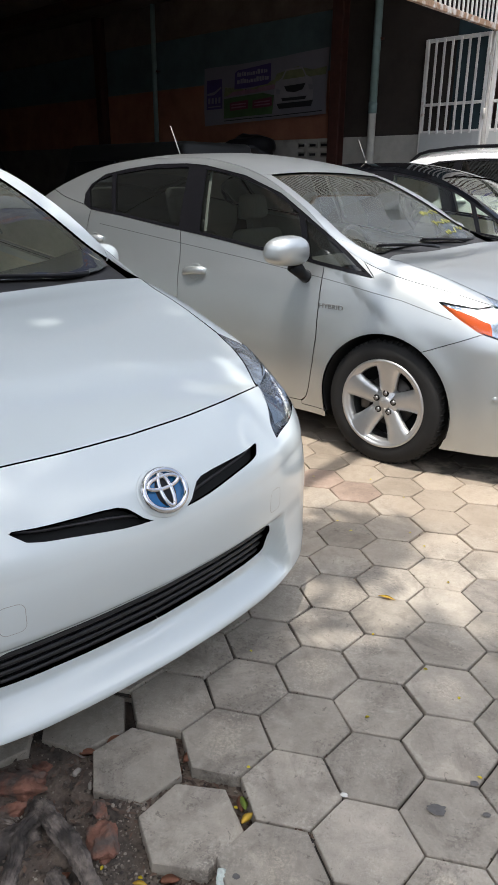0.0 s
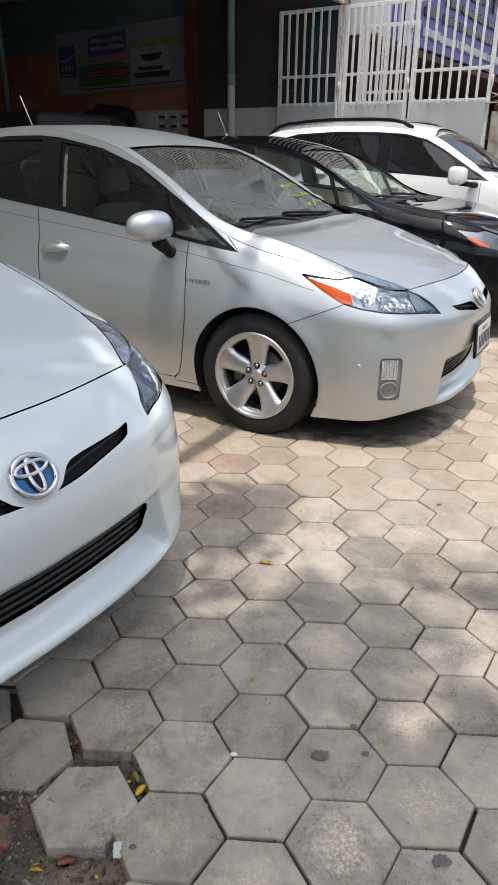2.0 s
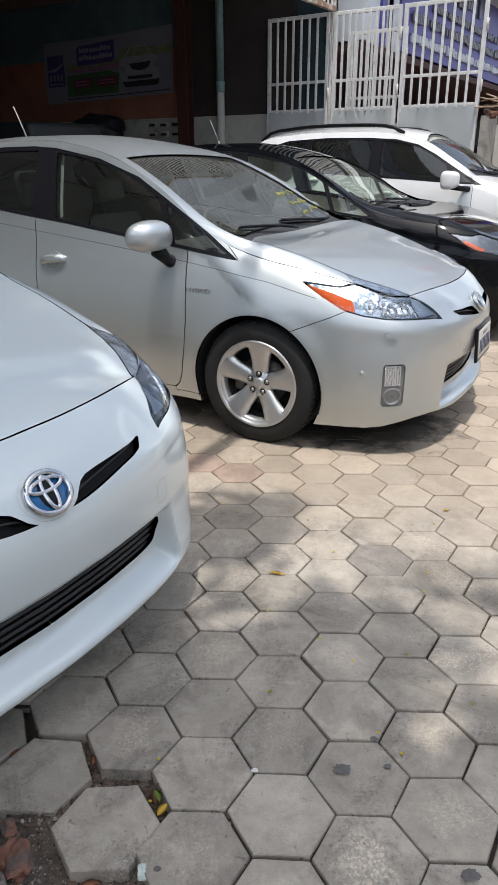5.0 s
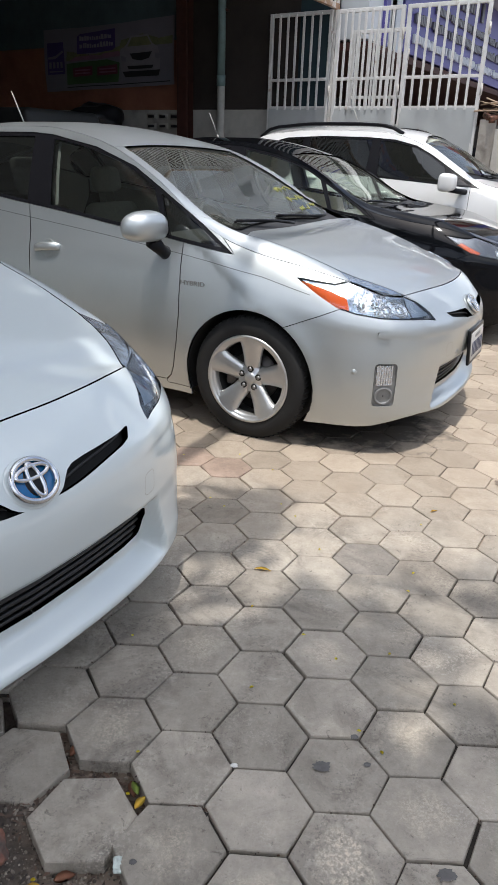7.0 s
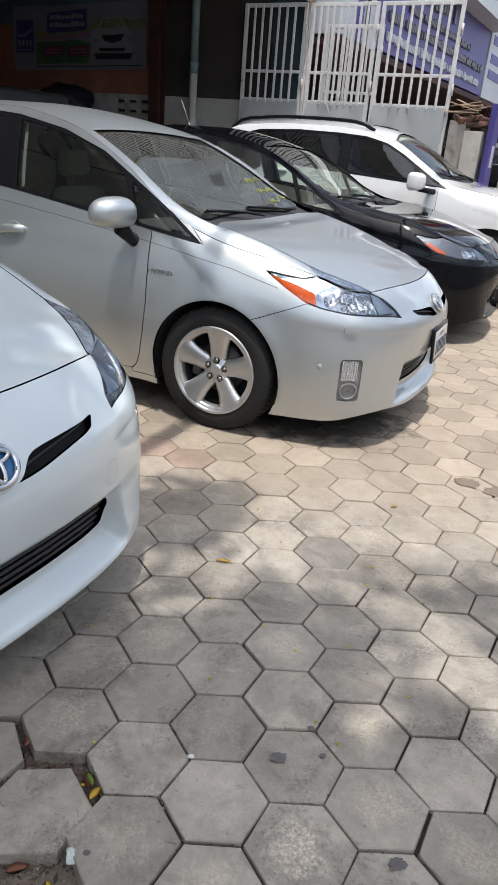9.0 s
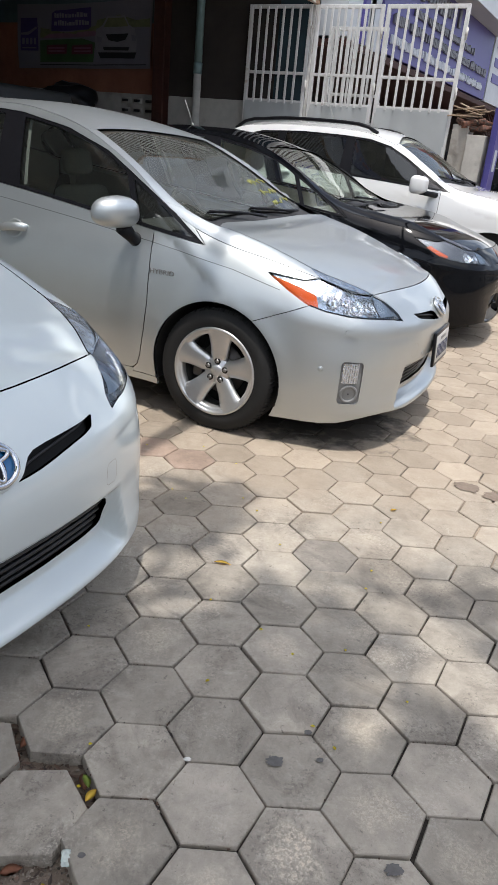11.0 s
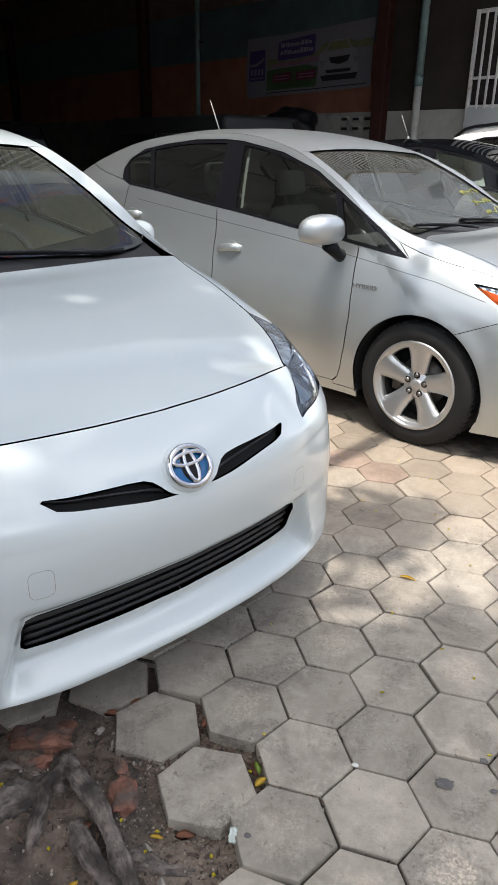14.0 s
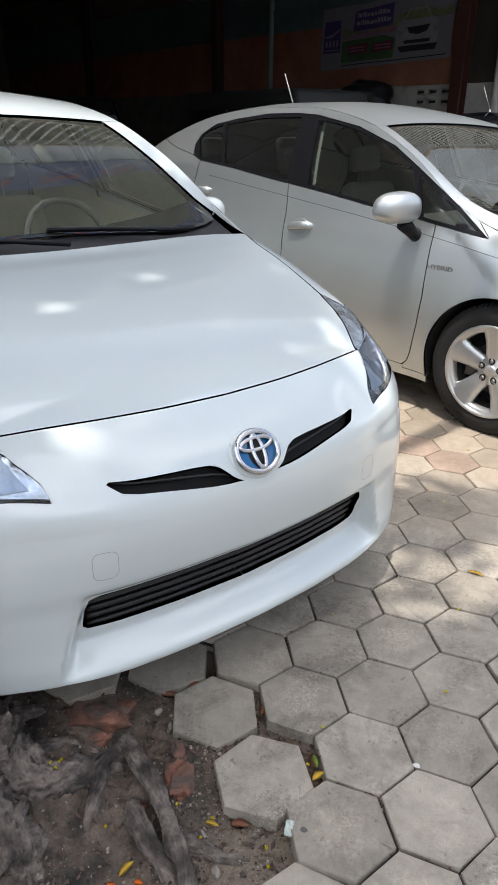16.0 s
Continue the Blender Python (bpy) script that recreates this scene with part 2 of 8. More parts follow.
def table(pts, smooth=True):
    """A smooth function through (a, b) points, a rising."""
    pts = sorted(pts)
    xs, ys = np.array([p[0] for p in pts], float), np.array([p[1] for p in pts], float)
    if not smooth or len(xs) < 3:
        return lambda q: np.interp(q, xs, ys)
    h = np.diff(xs)
    d = np.diff(ys) / h
    t = np.empty_like(xs)
    t[1:-1] = np.where(d[:-1] * d[1:] > 0, (d[:-1] * h[1:] + d[1:] * h[:-1]) / (h[:-1] + h[1:]), 0)
    t[1:-1] = np.sign(t[1:-1]) * np.minimum(np.abs(t[1:-1]), 3 * np.minimum(np.abs(d[:-1]), np.abs(d[1:])))
    t[0], t[-1] = d[0], d[-1]

    def f(q):
        q = np.clip(np.asarray(q, float), xs[0], xs[-1])
        i = np.clip(np.searchsorted(xs, q) - 1, 0, len(h) - 1)
        s = (q - xs[i]) / h[i]
        return ((1 + 2 * s) * (1 - s) ** 2 * ys[i] + s * (1 - s) ** 2 * h[i] * t[i] + s * s * (3 - 2 * s) * ys[i + 1] + s * s * (s - 1) * h[i] * t[i + 1])
    return f


def step01(a, b, q):
    s = np.clip((np.asarray(q, float) - a) / (b - a), 0, 1)
    return s * s * (3 - 2 * s)


class Body:
    """The two surfaces of a car: wrap(u, z) round nose and flank, top(x, y) over bonnet, screen and roof. Front axle at x = 0."""

    def __init__(self, spec):
        self.spec = spec
        out = np.array(spec["outline"], float)
        k = np.linspace(0, 1, len(out))
        chord = np.concatenate([[0], np.cumsum(np.hypot(*np.diff(out, axis=0).T))])
        fx, fy = table(list(zip(chord, out[:, 0]))), table(list(zip(chord, out[:, 1])))
        fine = np.linspace(0, chord[-1], 3000)
        px, py = fx(fine), fy(fine)
        w = np.ones(41) / 41
        pad = 20
        ex = np.concatenate([px[pad:0:-1], px, px[-2:-pad - 2:-1]])
        ey = np.concatenate([-py[pad:0:-1], py, -py[-2:-pad - 2:-1]])
        px, py = np.convolve(ex, w, "valid"), np.convolve(ey, w, "valid")
        s = np.concatenate([[0], np.cumsum(np.hypot(np.diff(px), np.diff(py)))])
        s0 = np.interp(0.0, -px, s)
        self.u_all, self.px, self.py = (s0 - s)[::-1], px[::-1], py[::-1]
        self.u0, self.u_end = s0, self.u_all[0]
        tx, ty = np.gradient(self.px, self.u_all), np.gradient(self.py, self.u_all)
        n = np.hypot(tx, ty)
        self.nx, self.ny = -ty / n, tx / n
        self.zc, self.zk, self.yk = table(spec["zc"]), table(spec["zk"]), table(spec["yk"])
        self.cut = table([(y, x) for x, y in spec["cut"]])
        self.dside, self.dfront = table(spec["dside"]), table(spec["dfront"])
        self.zb, self.ex = table(spec["zb"]), table(spec["ex"])
        self.crown = spec.get("crown", 2.3)
        self.shoulder = table(spec.get("shoulder", [(-9, 0), (9, 0)]), False)
        # where the wrap meets the top surface
        ua = np.linspace(self.u_end, self.u0, 500)
        d = np.zeros_like(ua)
        zt = np.zeros_like(ua)
        ymax = spec["cut"][-1][1]
        for i, u in enumerate(ua):
            x, y, ax, ay = self.ref(u)
            ds = np.linspace(0, 0.42, 421)
            qx, qy = x - ax * ds, y - ay * ds
            inside = (qy <= self.yk(qx)) & ((qx <= self.cut(np.abs(qy))) | (qy > ymax))
            j = int(np.argmax(inside)) if inside.any() else 420
            d[i] = ds[j]
        w = np.ones(9) / 9
        d = np.convolve(np.concatenate([d[:4][::-1], d, d[-4:][::-1]]), w, "valid")
        for i, u in enumerate(ua):
            x, y, ax, ay = self.ref(u)
            zt[i] = self.top_z(x - ax * d[i], y - ay * d[i])
        self.ua, self.dt, self.zt = ua, d, zt

    def ref(self, u):
        i = lambda a: np.interp(u, self.u_all, a)
        return i(self.px), i(self.py), i(self.nx), i(self.ny)

    def top_z(self, x, y):
        yk, zk, zc = self.yk(x), self.zk(x), self.zc(x)
        q = np.clip(np.abs(y) / yk, 0, 1.2)
        ya = np.abs(y)
        k = np.clip((ya - 0.46) / 0.25, 0, 1)
        fore = step01(-0.27, -0.16, x)
        rise = k * k * (3 - 2 * k) * (1 - fore) + np.clip(ya / 0.71, 0, 1) ** 2.2 * fore
        rise = rise * (1 - 0.85 * step01(0.70, 0.79, ya))
        return zk + (zc - zk) * (1 - q ** self.crown) + self.shoulder(x) * rise

    def ztop(self, u):
        return np.interp(u, self.ua, self.zt)

    def uy(self, y):
        """u on the nose at the distance y from the middle."""
        m = self.u_all > 0
        return float(np.interp(-y, -self.py[m], self.u_all[m]))

    def wrap(self, u, z, inset=0.0):
        u, z = np.asarray(u, float), np.asarray(z, float)
        x, y, ax, ay = self.ref(u)
        f = step01(0.5, 1.0, u)
        zt, dt = self.ztop(u), np.interp(u, self.ua, self.dt)
        zb, ex = self.zb(u), self.ex(u)
        zl = np.minimum(z, zb)
        base = self.dside(zl) * (1 - f) + self.dfront(zl) * f
        base = base + self.spec.get("corner", 0.0) * step01(0.35, 0.65, u) * (1 - step01(0.95, 1.25, u)) * step01(0.36, 0.62, zl)
        t = np.clip((z - zb) / np.maximum(zt - zb, 1e-3), 0, 1.1)
        d = base + (dt - base) * t ** ex
        for (ya, yb, za, zb2, depth, soft) in self.spec.get("dents", ()):
            win = (1 - step01(0, ya, np.abs(y) - yb - 0.28 * np.clip(0.40 - z, 0, 0.2))) * step01(za - soft, za, z) * (1 - step01(zb2, zb2 + soft * 0.6, z)) * (u > 0.2)
            d = d + depth * win * np.interp(z, [0.27, 0.39], [1.0, 0.42])
        if self.spec.get("ledge", True):
            ya = np.abs(y)
            d = d + 0.010 * step01(0.625, 0.668, z) * (1 - step01(0.68, 0.745, z)) * step01(0.30, 0.42, ya) * (1 - step01(0.50, 0.60, ya)) * (u > 0.5)
        # flared lip round the wheel openings
        for wx in (0.0, -self.spec["wheelbase"]):
            r = np.hypot(u - wx, z - self.spec["hub"])
            d = d - 0.012 * np.exp(-((r - self.spec["arch"]) / 0.06) ** 2) * (z < 0.8)
        d = d + inset
        return np.stack([x - ax * d, y - ay * d, z], -1)

    def top(self, x, y, inset=0.0):
        return np.stack([np.asarray(x, float), np.asarray(y, float), self.top_z(x, y) - inset], -1)


def inside(poly, pts):
    """Which points lie in a polygon."""
    x, y = pts[:, 0], pts[:, 1]
    hit = np.zeros(len(pts), bool)
    px, py = poly[:, 0], poly[:, 1]
    j = len(poly) - 1
    for i in range(len(poly)):
        c = (py[i] > y) != (py[j] > y)
        with np.errstate(divide="ignore", invalid="ignore"):
            c &= x < (px[j] - px[i]) * (y - py[i]) / (py[j] - py[i]) + px[i]
        hit ^= c
        j = i
    return hit


def dense(poly, step):
    out = []
    for a, b in zip(poly, poly[1:] + poly[:1]):
        n = max(1, int(math.ceil(math.hypot(b[0] - a[0], b[1] - a[1]) / step)))
        out += [(a[0] + (b[0] - a[0]) * k / n, a[1] + (b[1] - a[1]) * k / n) for k in range(n)]
    return np.array(out)


def shrink(p, g):
    a, b = np.roll(p, 1, 0), np.roll(p, -1, 0)
    area = 0.5 * np.sum(p[:, 0] * b[:, 1] - b[:, 0] * p[:, 1])
    t = b - a
    t = t / np.maximum(np.hypot(t[:, 0], t[:, 1])[:, None], 1e-9)
    n = np.stack([-t[:, 1], t[:, 0]], -1) * (1 if area > 0 else -1)
    return p + n * g


def panel(name, F, poly, material, parent, label="", step=0.03, holes=(), gap=0.0025, rim=0.012, sides=(1,), inset=0.0, middle=None):
    """A sheet cut out of the surface F by a polygon, with holes and a turned-in rim. sides: 1 as drawn, -1 mirrored, both joined."""
    raw = dense(list(poly), step)
    outer = shrink(raw, gap)
    if middle is not None:
        on = np.abs(raw[:, 0] - middle) < 1e-4
        outer[on, 0] = middle
    loops = [outer] + [dense(list(h), step) for h in holes]
    lo, hi = outer.min(0), outer.max(0)
    gx, gy = np.meshgrid(np.arange(lo[0] + step / 2, hi[0], step), np.arange(lo[1] + step / 2, hi[1], step))
    grid = np.stack([gx.ravel(), gy.ravel()], -1)
    keep = inside(outer, grid)
    for h in loops[1:]:
        keep &= ~inside(h, grid)
    grid = grid[keep]
    if len(grid):
        every = np.concatenate(loops)
        dist = np.min(np.hypot(grid[:, None, 0] - every[None, :, 0], grid[:, None, 1] - every[None, :, 1]), 1)
        grid = grid[dist > step * 0.45]
    verts, edges = [], []
    for l in loops:
        n0 = len(verts)
        verts += [Vector(p) for p in l]
        edges += [(n0 + i, n0 + (i + 1) % len(l)) for i in range(len(l))]
    verts += [Vector(p) for p in grid]
    co, _, tris, *_ = delaunay_2d_cdt(verts, edges, [], 0, 1e-7)
    q = np.array([tuple(c) for c in co])
    tris = np.array([t for t in tris if len(t) == 3])
    mid = q[tris].mean(1)
    ok = inside(outer, mid)
    for h in loops[1:]:
        ok &= ~inside(h, mid)
    tris = tris[ok]

    def point(p):
        return F(p[:, 0], p[:, 1], inset) if inset else F(p[:, 0], p[:, 1])

    def normal(p):
        e = 0.004
        dx = point(p + [e, 0]) - point(p - [e, 0])
        dy = point(p + [0, e]) - point(p - [0, e])
        n = np.cross(dx, dy)
        return n / np.maximum(np.linalg.norm(n, axis=1)[:, None], 1e-12)

    P, N = point(q), normal(q)
    if np.mean(N @ np.array([0.3, 0.6, 0.7])) < 0:
        N = -N
    tri_n = np.cross(P[tris[:, 1]] - P[tris[:, 0]], P[tris[:, 2]] - P[tris[:, 0]])
    flip = np.einsum("ij,ij->i", tri_n, N[tris[:, 0]]) < 0
    tris[flip] = tris[flip][:, ::-1]
    V, NN, T = [P], [N], [tris]
    count = len(P)
    if rim:
        for l in loops:
            a, na = point(l), normal(l)
            if np.mean(na @ np.array([0.3, 0.6, 0.7])) < 0:
                na = -na
            t = np.roll(a, -1, 0) - np.roll(a, 1, 0)
            side = np.cross(t, na)
            side /= np.maximum(np.linalg.norm(side, axis=1)[:, None], 1e-9)
            n = len(l)
            V += [a, a - na * rim]
            NN += [side, side]
            i = np.arange(n)
            j = (i + 1) % n
            if middle is not None:
                edge = (np.abs(l[i, 0] - middle) < 1e-4) & (np.abs(l[j, 0] - middle) < 1e-4)
                i, j = i[~edge], j[~edge]
            T.append(np.concatenate([np.stack([count + i, count + j, count + n + j], -1), np.stack([count + i, count + n + j, count + n + i], -1)]))
            count += 2 * n
    V, NN, T = np.concatenate(V), np.concatenate(NN), np.concatenate(T)
    vs, ns, ts = [], [], []
    off = 0
    for s in sides:
        vs.append(V * [1, s, 1])
        ns.append(NN * [1, s, 1])
        ts.append((T if s == 1 else T[:, ::-1]) + off)
        off += len(V)
    me = bpy.data.meshes.new(name)
    me.from_pydata(np.concatenate(vs).tolist(), [], np.concatenate(ts).tolist())
    me.shade_smooth()
    me.normals_split_custom_set_from_vertices(np.concatenate(ns).tolist())
    me.materials.append(material)
    ob = new(name, me)
    ob.parent = parent
    if label:
        tagged(ob, label)
    return ob


def rounder(p, n=2):
    """Cuts the corners of a closed polygon, twice."""
    p = [tuple(q) for q in p]
    for _ in range(n):
        out = []
        for a, b in zip(p, p[1:] + p[:1]):
            out += [(0.75 * a[0] + 0.25 * b[0], 0.75 * a[1] + 0.25 * b[1]), (0.25 * a[0] + 0.75 * b[0], 0.25 * a[1] + 0.75 * b[1])]
        p = out
    return p


def circle(cx, cz, r, a0, a1, n=24):
    return [(cx + r * math.cos(radians(a0 + (a1 - a0) * k / n)), cz + r * math.sin(radians(a0 + (a1 - a0) * k / n))) for k in range(n + 1)]


def oval(cx, cy, rx, ry, n=24):
    return [(cx + rx * math.cos(2 * math.pi * k / n), cy + ry * math.sin(2 * math.pi * k / n)) for k in range(n)]


def rounded(x0, x1, y0, y1, r, n=5):
    out = []
    for cx, cy, a in ((x1 - r, y1 - r, 0), (x0 + r, y1 - r, 90), (x0 + r, y0 + r, 180), (x1 - r, y0 + r, 270)):
        out += circle(cx, cy, r, a, a + 90, n)
    return out


def ribbon(name, F, pts, width, material, parent, lift=0.0006, sides=(1,)):
    """A narrow line laid along a surface."""
    p = dense_open(pts, 0.02)
    t = np.gradient(p, axis=0)
    t /= np.maximum(np.hypot(t[:, 0], t[:, 1])[:, None], 1e-9)
    n = np.stack([-t[:, 1], t[:, 0]], -1) * width / 2
    a, b = F(p[:, 0] + n[:, 0], p[:, 1] + n[:, 1], -lift), F(p[:, 0] - n[:, 0], p[:, 1] - n[:, 1], -lift)
    bm = bmesh.new()
    for s in sides:
        va = [bm.verts.new(q * [1, s, 1]) for q in a]
        vb = [bm.verts.new(q * [1, s, 1]) for q in b]
        for i in range(len(va) - 1):
            bm.faces.new((va[i], va[i + 1], vb[i + 1], vb[i]))
    return part(name, bm, material, parent)


def dense_open(pts, step):
    out = []
    for a, b in zip(pts, pts[1:]):
        n = max(1, int(math.ceil(math.hypot(b[0] - a[0], b[1] - a[1]) / step)))
        out += [(a[0] + (b[0] - a[0]) * k / n, a[1] + (b[1] - a[1]) * k / n) for k in range(n)]
    return np.array(out + [pts[-1]])


def wheel(car, x, y, side, hub, radius, rim_r, width=0.21, spokes=5):
    """A wheel under its car: tyre, rim with broad spokes, disc, bolts. side: 1 left, -1 right."""
    w = empty("wheel")
    w.parent = car
    w.matrix_basis = pose(x, y, hub, 0, random.uniform(0, 60), 0) if side > 0 else pose(x, y, hub, 0, -4 if x == 0 else 30, 180)
    # the outer face is towards +y of the wheel
    bm = bmesh.new()
    h = width / 2
    lathe(bm, [(rim_r - 0.005, h - 0.012), (rim_r + 0.012, h - 0.004), (rim_r + 0.035, h + 0.002), (rim_r + 0.06, h + 0.001), (radius - 0.02, h - 0.008), (radius - 0.006, h - 0.022), (radius, h - 0.045),
               (radius, -h + 0.045), (radius - 0.006, -h + 0.022), (radius - 0.03, -h + 0.005), (rim_r + 0.03, -h), (rim_r - 0.005, -h + 0.012)], 64)
    tyre = part("tyre", bm, M_RUBBER, w)
    bm = bmesh.new()
    # near-black strips lie on the tread in place of shaded grooves
    for g in (-0.055, -0.018, 0.018, 0.055):
        lathe(bm, [(radius + 0.0008, g - 0.005), (radius + 0.0008, g + 0.005)], 64)
    for k in range(72):
        a = 2 * math.pi * k / 72
        for s in (-1, 1):
            m = Matrix.Rotation(a, 4, "Y") @ pose(0, s * (h - 0.032), radius - 0.0035, 20 * -s, 0, 12)
            box(bm, -0.002, 0.002, -0.018, 0.018, -0.002, 0.0035, 0, m=m)
    part("tread_groove", bm, M_DARK, tyre)
    bm = bmesh.new()
    lathe(bm, [(rim_r + 0.010, h - 0.006), (rim_r + 0.008, h + 0.002), (rim_r - 0.002, h + 0.002), (rim_r - 0.012, h - 0.012), (rim_r - 0.016, h - 0.03)], 64)
    part("rim_flange", bm, M_RIM, w)
    bm = bmesh.new()
    lathe(bm, [(rim_r - 0.016, h - 0.0305), (rim_r - 0.02, h - 0.05), (rim_r - 0.025, -h + 0.03), (rim_r + 0.0, -h + 0.01)], 64)
    part("rim_barrel", bm, M_BARREL, w)
    # spokes: wide blades with a ridge and a dished hub
    bm = bmesh.new()
    for k in range(spokes):
        a0 = 2 * math.pi * k / spokes
        rows = []
        for r, wd, yy in ((0.035, 0.020, h - 0.035), (0.068, 0.043, h - 0.034), (0.11, 0.047, h - 0.026), (0.15, 0.055, h - 0.017), (0.176, 0.063, h - 0.011), (0.192, 0.078, h - 0.008), (rim_r - 0.003, 0.100, h - 0.005)):
            row = []
            for c, dy in ((-1.0, -0.026), (-0.93, -0.006), (-0.5, -0.001), (0.0, 0.004), (0.5, 0.001), (0.93, -0.004), (1.0, -0.026)):
                ang = a0 + math.atan2(wd * c, r)
                rr = math.hypot(r, wd * c) if r < rim_r - 0.01 else rim_r - 0.003
                row.append(bm.verts.new((rr * math.sin(ang), yy + dy, rr * math.cos(ang))))
            rows.append(row)
        for p, q in zip(rows, rows[1:]):
            for i in range(6):
                bm.faces.new((p[i], p[i + 1], q[i + 1], q[i]))
    lathe(bm, [(0.189, h - 0.05), (0.190, h - 0.018), (0.196, h - 0.011), (rim_r - 0.001, h - 0.006)], 60)
    lathe(bm, [(0.001, h - 0.028), (0.026, h - 0.028), (0.03, h - 0.032), (0.032, h - 0.036), (0.066, h - 0.037), (0.074, h - 0.048), (0.074, h - 0.08)], 40)
    bmesh.ops.recalc_face_normals(bm, faces=bm.faces)
    part("spokes", bm, M_RIM, w)
    for k in range(5):
        a = 2 * math.pi * k / 5
        # a near-black disc stands in for the shaded recess
        bm = bmesh.new()
        c = Vector((0.05 * math.sin(a), 0, 0.05 * math.cos(a)))
        rod(bm, c + Vector((0, h - 0.045, 0)), c + Vector((0, h - 0.031, 0)), 0.0165, 16)
        part("bolt_recess", bm, M_DARK, w)
        bm = bmesh.new()
        rod(bm, c + Vector((0, h - 0.05, 0)), c + Vector((0, h - 0.027, 0)), 0.0105, 6)
        part("wheel_nut", bm, M_NUT, w)
    bm = bmesh.new()
    lathe(bm, [(0.02, h - 0.09), (0.13, h - 0.09), (0.13, h - 0.11), (0.02, h - 0.11)], 40)
    part("brake_disc", bm, M_STEEL, w)
    bm = bmesh.new()
    box(bm, 0.09, 0.15, h - 0.13, h - 0.06, -0.07, 0.07, 0.012)
    part("brake_caliper", bm, M_STEEL, w)
    bm = bmesh.new()
    lathe(bm, [(0.001, h - 0.125), (rim_r - 0.02, h - 0.125)], 40)
    part("back_plate", bm, M_DARK, w)
    return w


def seat(car, x, y, material, z=0.30, rear=False):
    s = empty("seat")
    s.parent = car
    s.matrix_basis = pose(x, y, z)
    wd = 0.25 if not rear else 0.62
    bm = bmesh.new()
    box(bm, -0.25, 0.27, -wd, wd, 0.0, 0.2, 0.06, 3)
    part("cushion", bm, material, s)
    bm = bmesh.new()
    box(bm, -0.07, 0.07, -wd, wd, 0.0, 0.62, 0.06, 3, m=pose(-0.26, 0, 0.12, 0, -18, 0))
    part("backrest", bm, material, s)
    for q in ((0,) if not rear else (-0.4, 0.4)):
        bm = bmesh.new()
        box(bm, -0.05, 0.05, -0.13, 0.13, 0.0, 0.17, 0.045, 3, m=pose(-0.46, q, 0.78, 0, -12, 0))
        rod(bm, (-0.44, q - 0.05, 0.70), (-0.46, q - 0.05, 0.80), 0.006)
        rod(bm, (-0.44, q + 0.05, 0.70), (-0.46, q + 0.05, 0.80), 0.006)
        part("headrest", bm, material, s)
    return s


def badge_emblem(car, m, size, disc, pad):
    """An oval chrome emblem with three crossing ovals on a coloured disc."""
    e = empty("emblem")
    e.parent = car
    e.matrix_basis = m @ pose(0, 0.006, 0)      # x right, z up, y outwards
    bm = bmesh.new()
    n = 40
    rings = [[bm.verts.new((size * k * math.cos(2 * math.pi * i / n), d, size * 0.68 / 0.8 * k * math.sin(2 * math.pi * i / n))) for i in range(n)] for k, d in ((0.9, 0.004), (0.6, 0.007), (0.3, 0.009))]
    for a, b in zip(rings, rings[1:]):
        for i in range(n):
            bm.faces.new((a[i], a[(i + 1) % n], b[(i + 1) % n], b[i]))
    bm.faces.new(rings[-1])
    bmesh.ops.recalc_face_normals(bm, faces=bm.faces)
    part("disc", bm, disc, e)
    bm = bmesh.new()
    bmesh.ops.create_uvsphere(bm, u_segments=28, v_segments=12, radius=1.0, matrix=Matrix.Translation((0, 0.004, -size * 0.04)) @ Matrix.Diagonal((size * 0.52, 0.0075, size * 0.60, 1)))
    part("disc_centre", bm, M_TRIM, e)
    bm = bmesh.new()
    bmesh.ops.create_uvsphere(bm, u_segments=32, v_segments=16, radius=1.0, matrix=Matrix.Translation((0, -0.008, 0)) @ Matrix.Diagonal((size * 1.12, 0.010, size * 0.98, 1)))
    part("emblem_pad", bm, pad, e)

    def ring(rx, rz, cx, cz, r, name, y=0.008):
        bm = bmesh.new()
        k = 36
        pts = [(cx + rx * math.cos(2 * math.pi * i / k), y, cz + rz * math.sin(2 * math.pi * i / k)) for i in range(k)]
        rows = []
        for i in range(k):
            a = 2 * math.pi * i / k
            d = Vector((math.cos(a) / rx, 0, math.sin(a) / rz)).normalized()
            rows.append([bm.verts.new(Vector(pts[i]) + r * (math.cos(b) * d + math.sin(b) * Vector((0, 1, 0)))) for b in [2 * math.pi * q / 8 for q in range(8)]])
        for i in range(k):
            p, q = rows[i], rows[(i + 1) % k]
            for j in range(8):
                bm.faces.new((p[j], p[(j + 1) % 8], q[(j + 1) % 8], q[j]))
        bmesh.ops.recalc_face_normals(bm, faces=bm.faces)
        part(name, bm, M_CHROME, e)
    h = size * 0.85
    ring(size * 0.92, h * 0.92, 0, 0, size * 0.125, "outer_ring")
    ring(size * 0.70, h * 0.27, 0, h * 0.33, size * 0.088, "wide_oval", 0.012)
    ring(size * 0.235, h * 0.74, 0, -h * 0.02, size * 0.088, "tall_oval", 0.012)
    return e


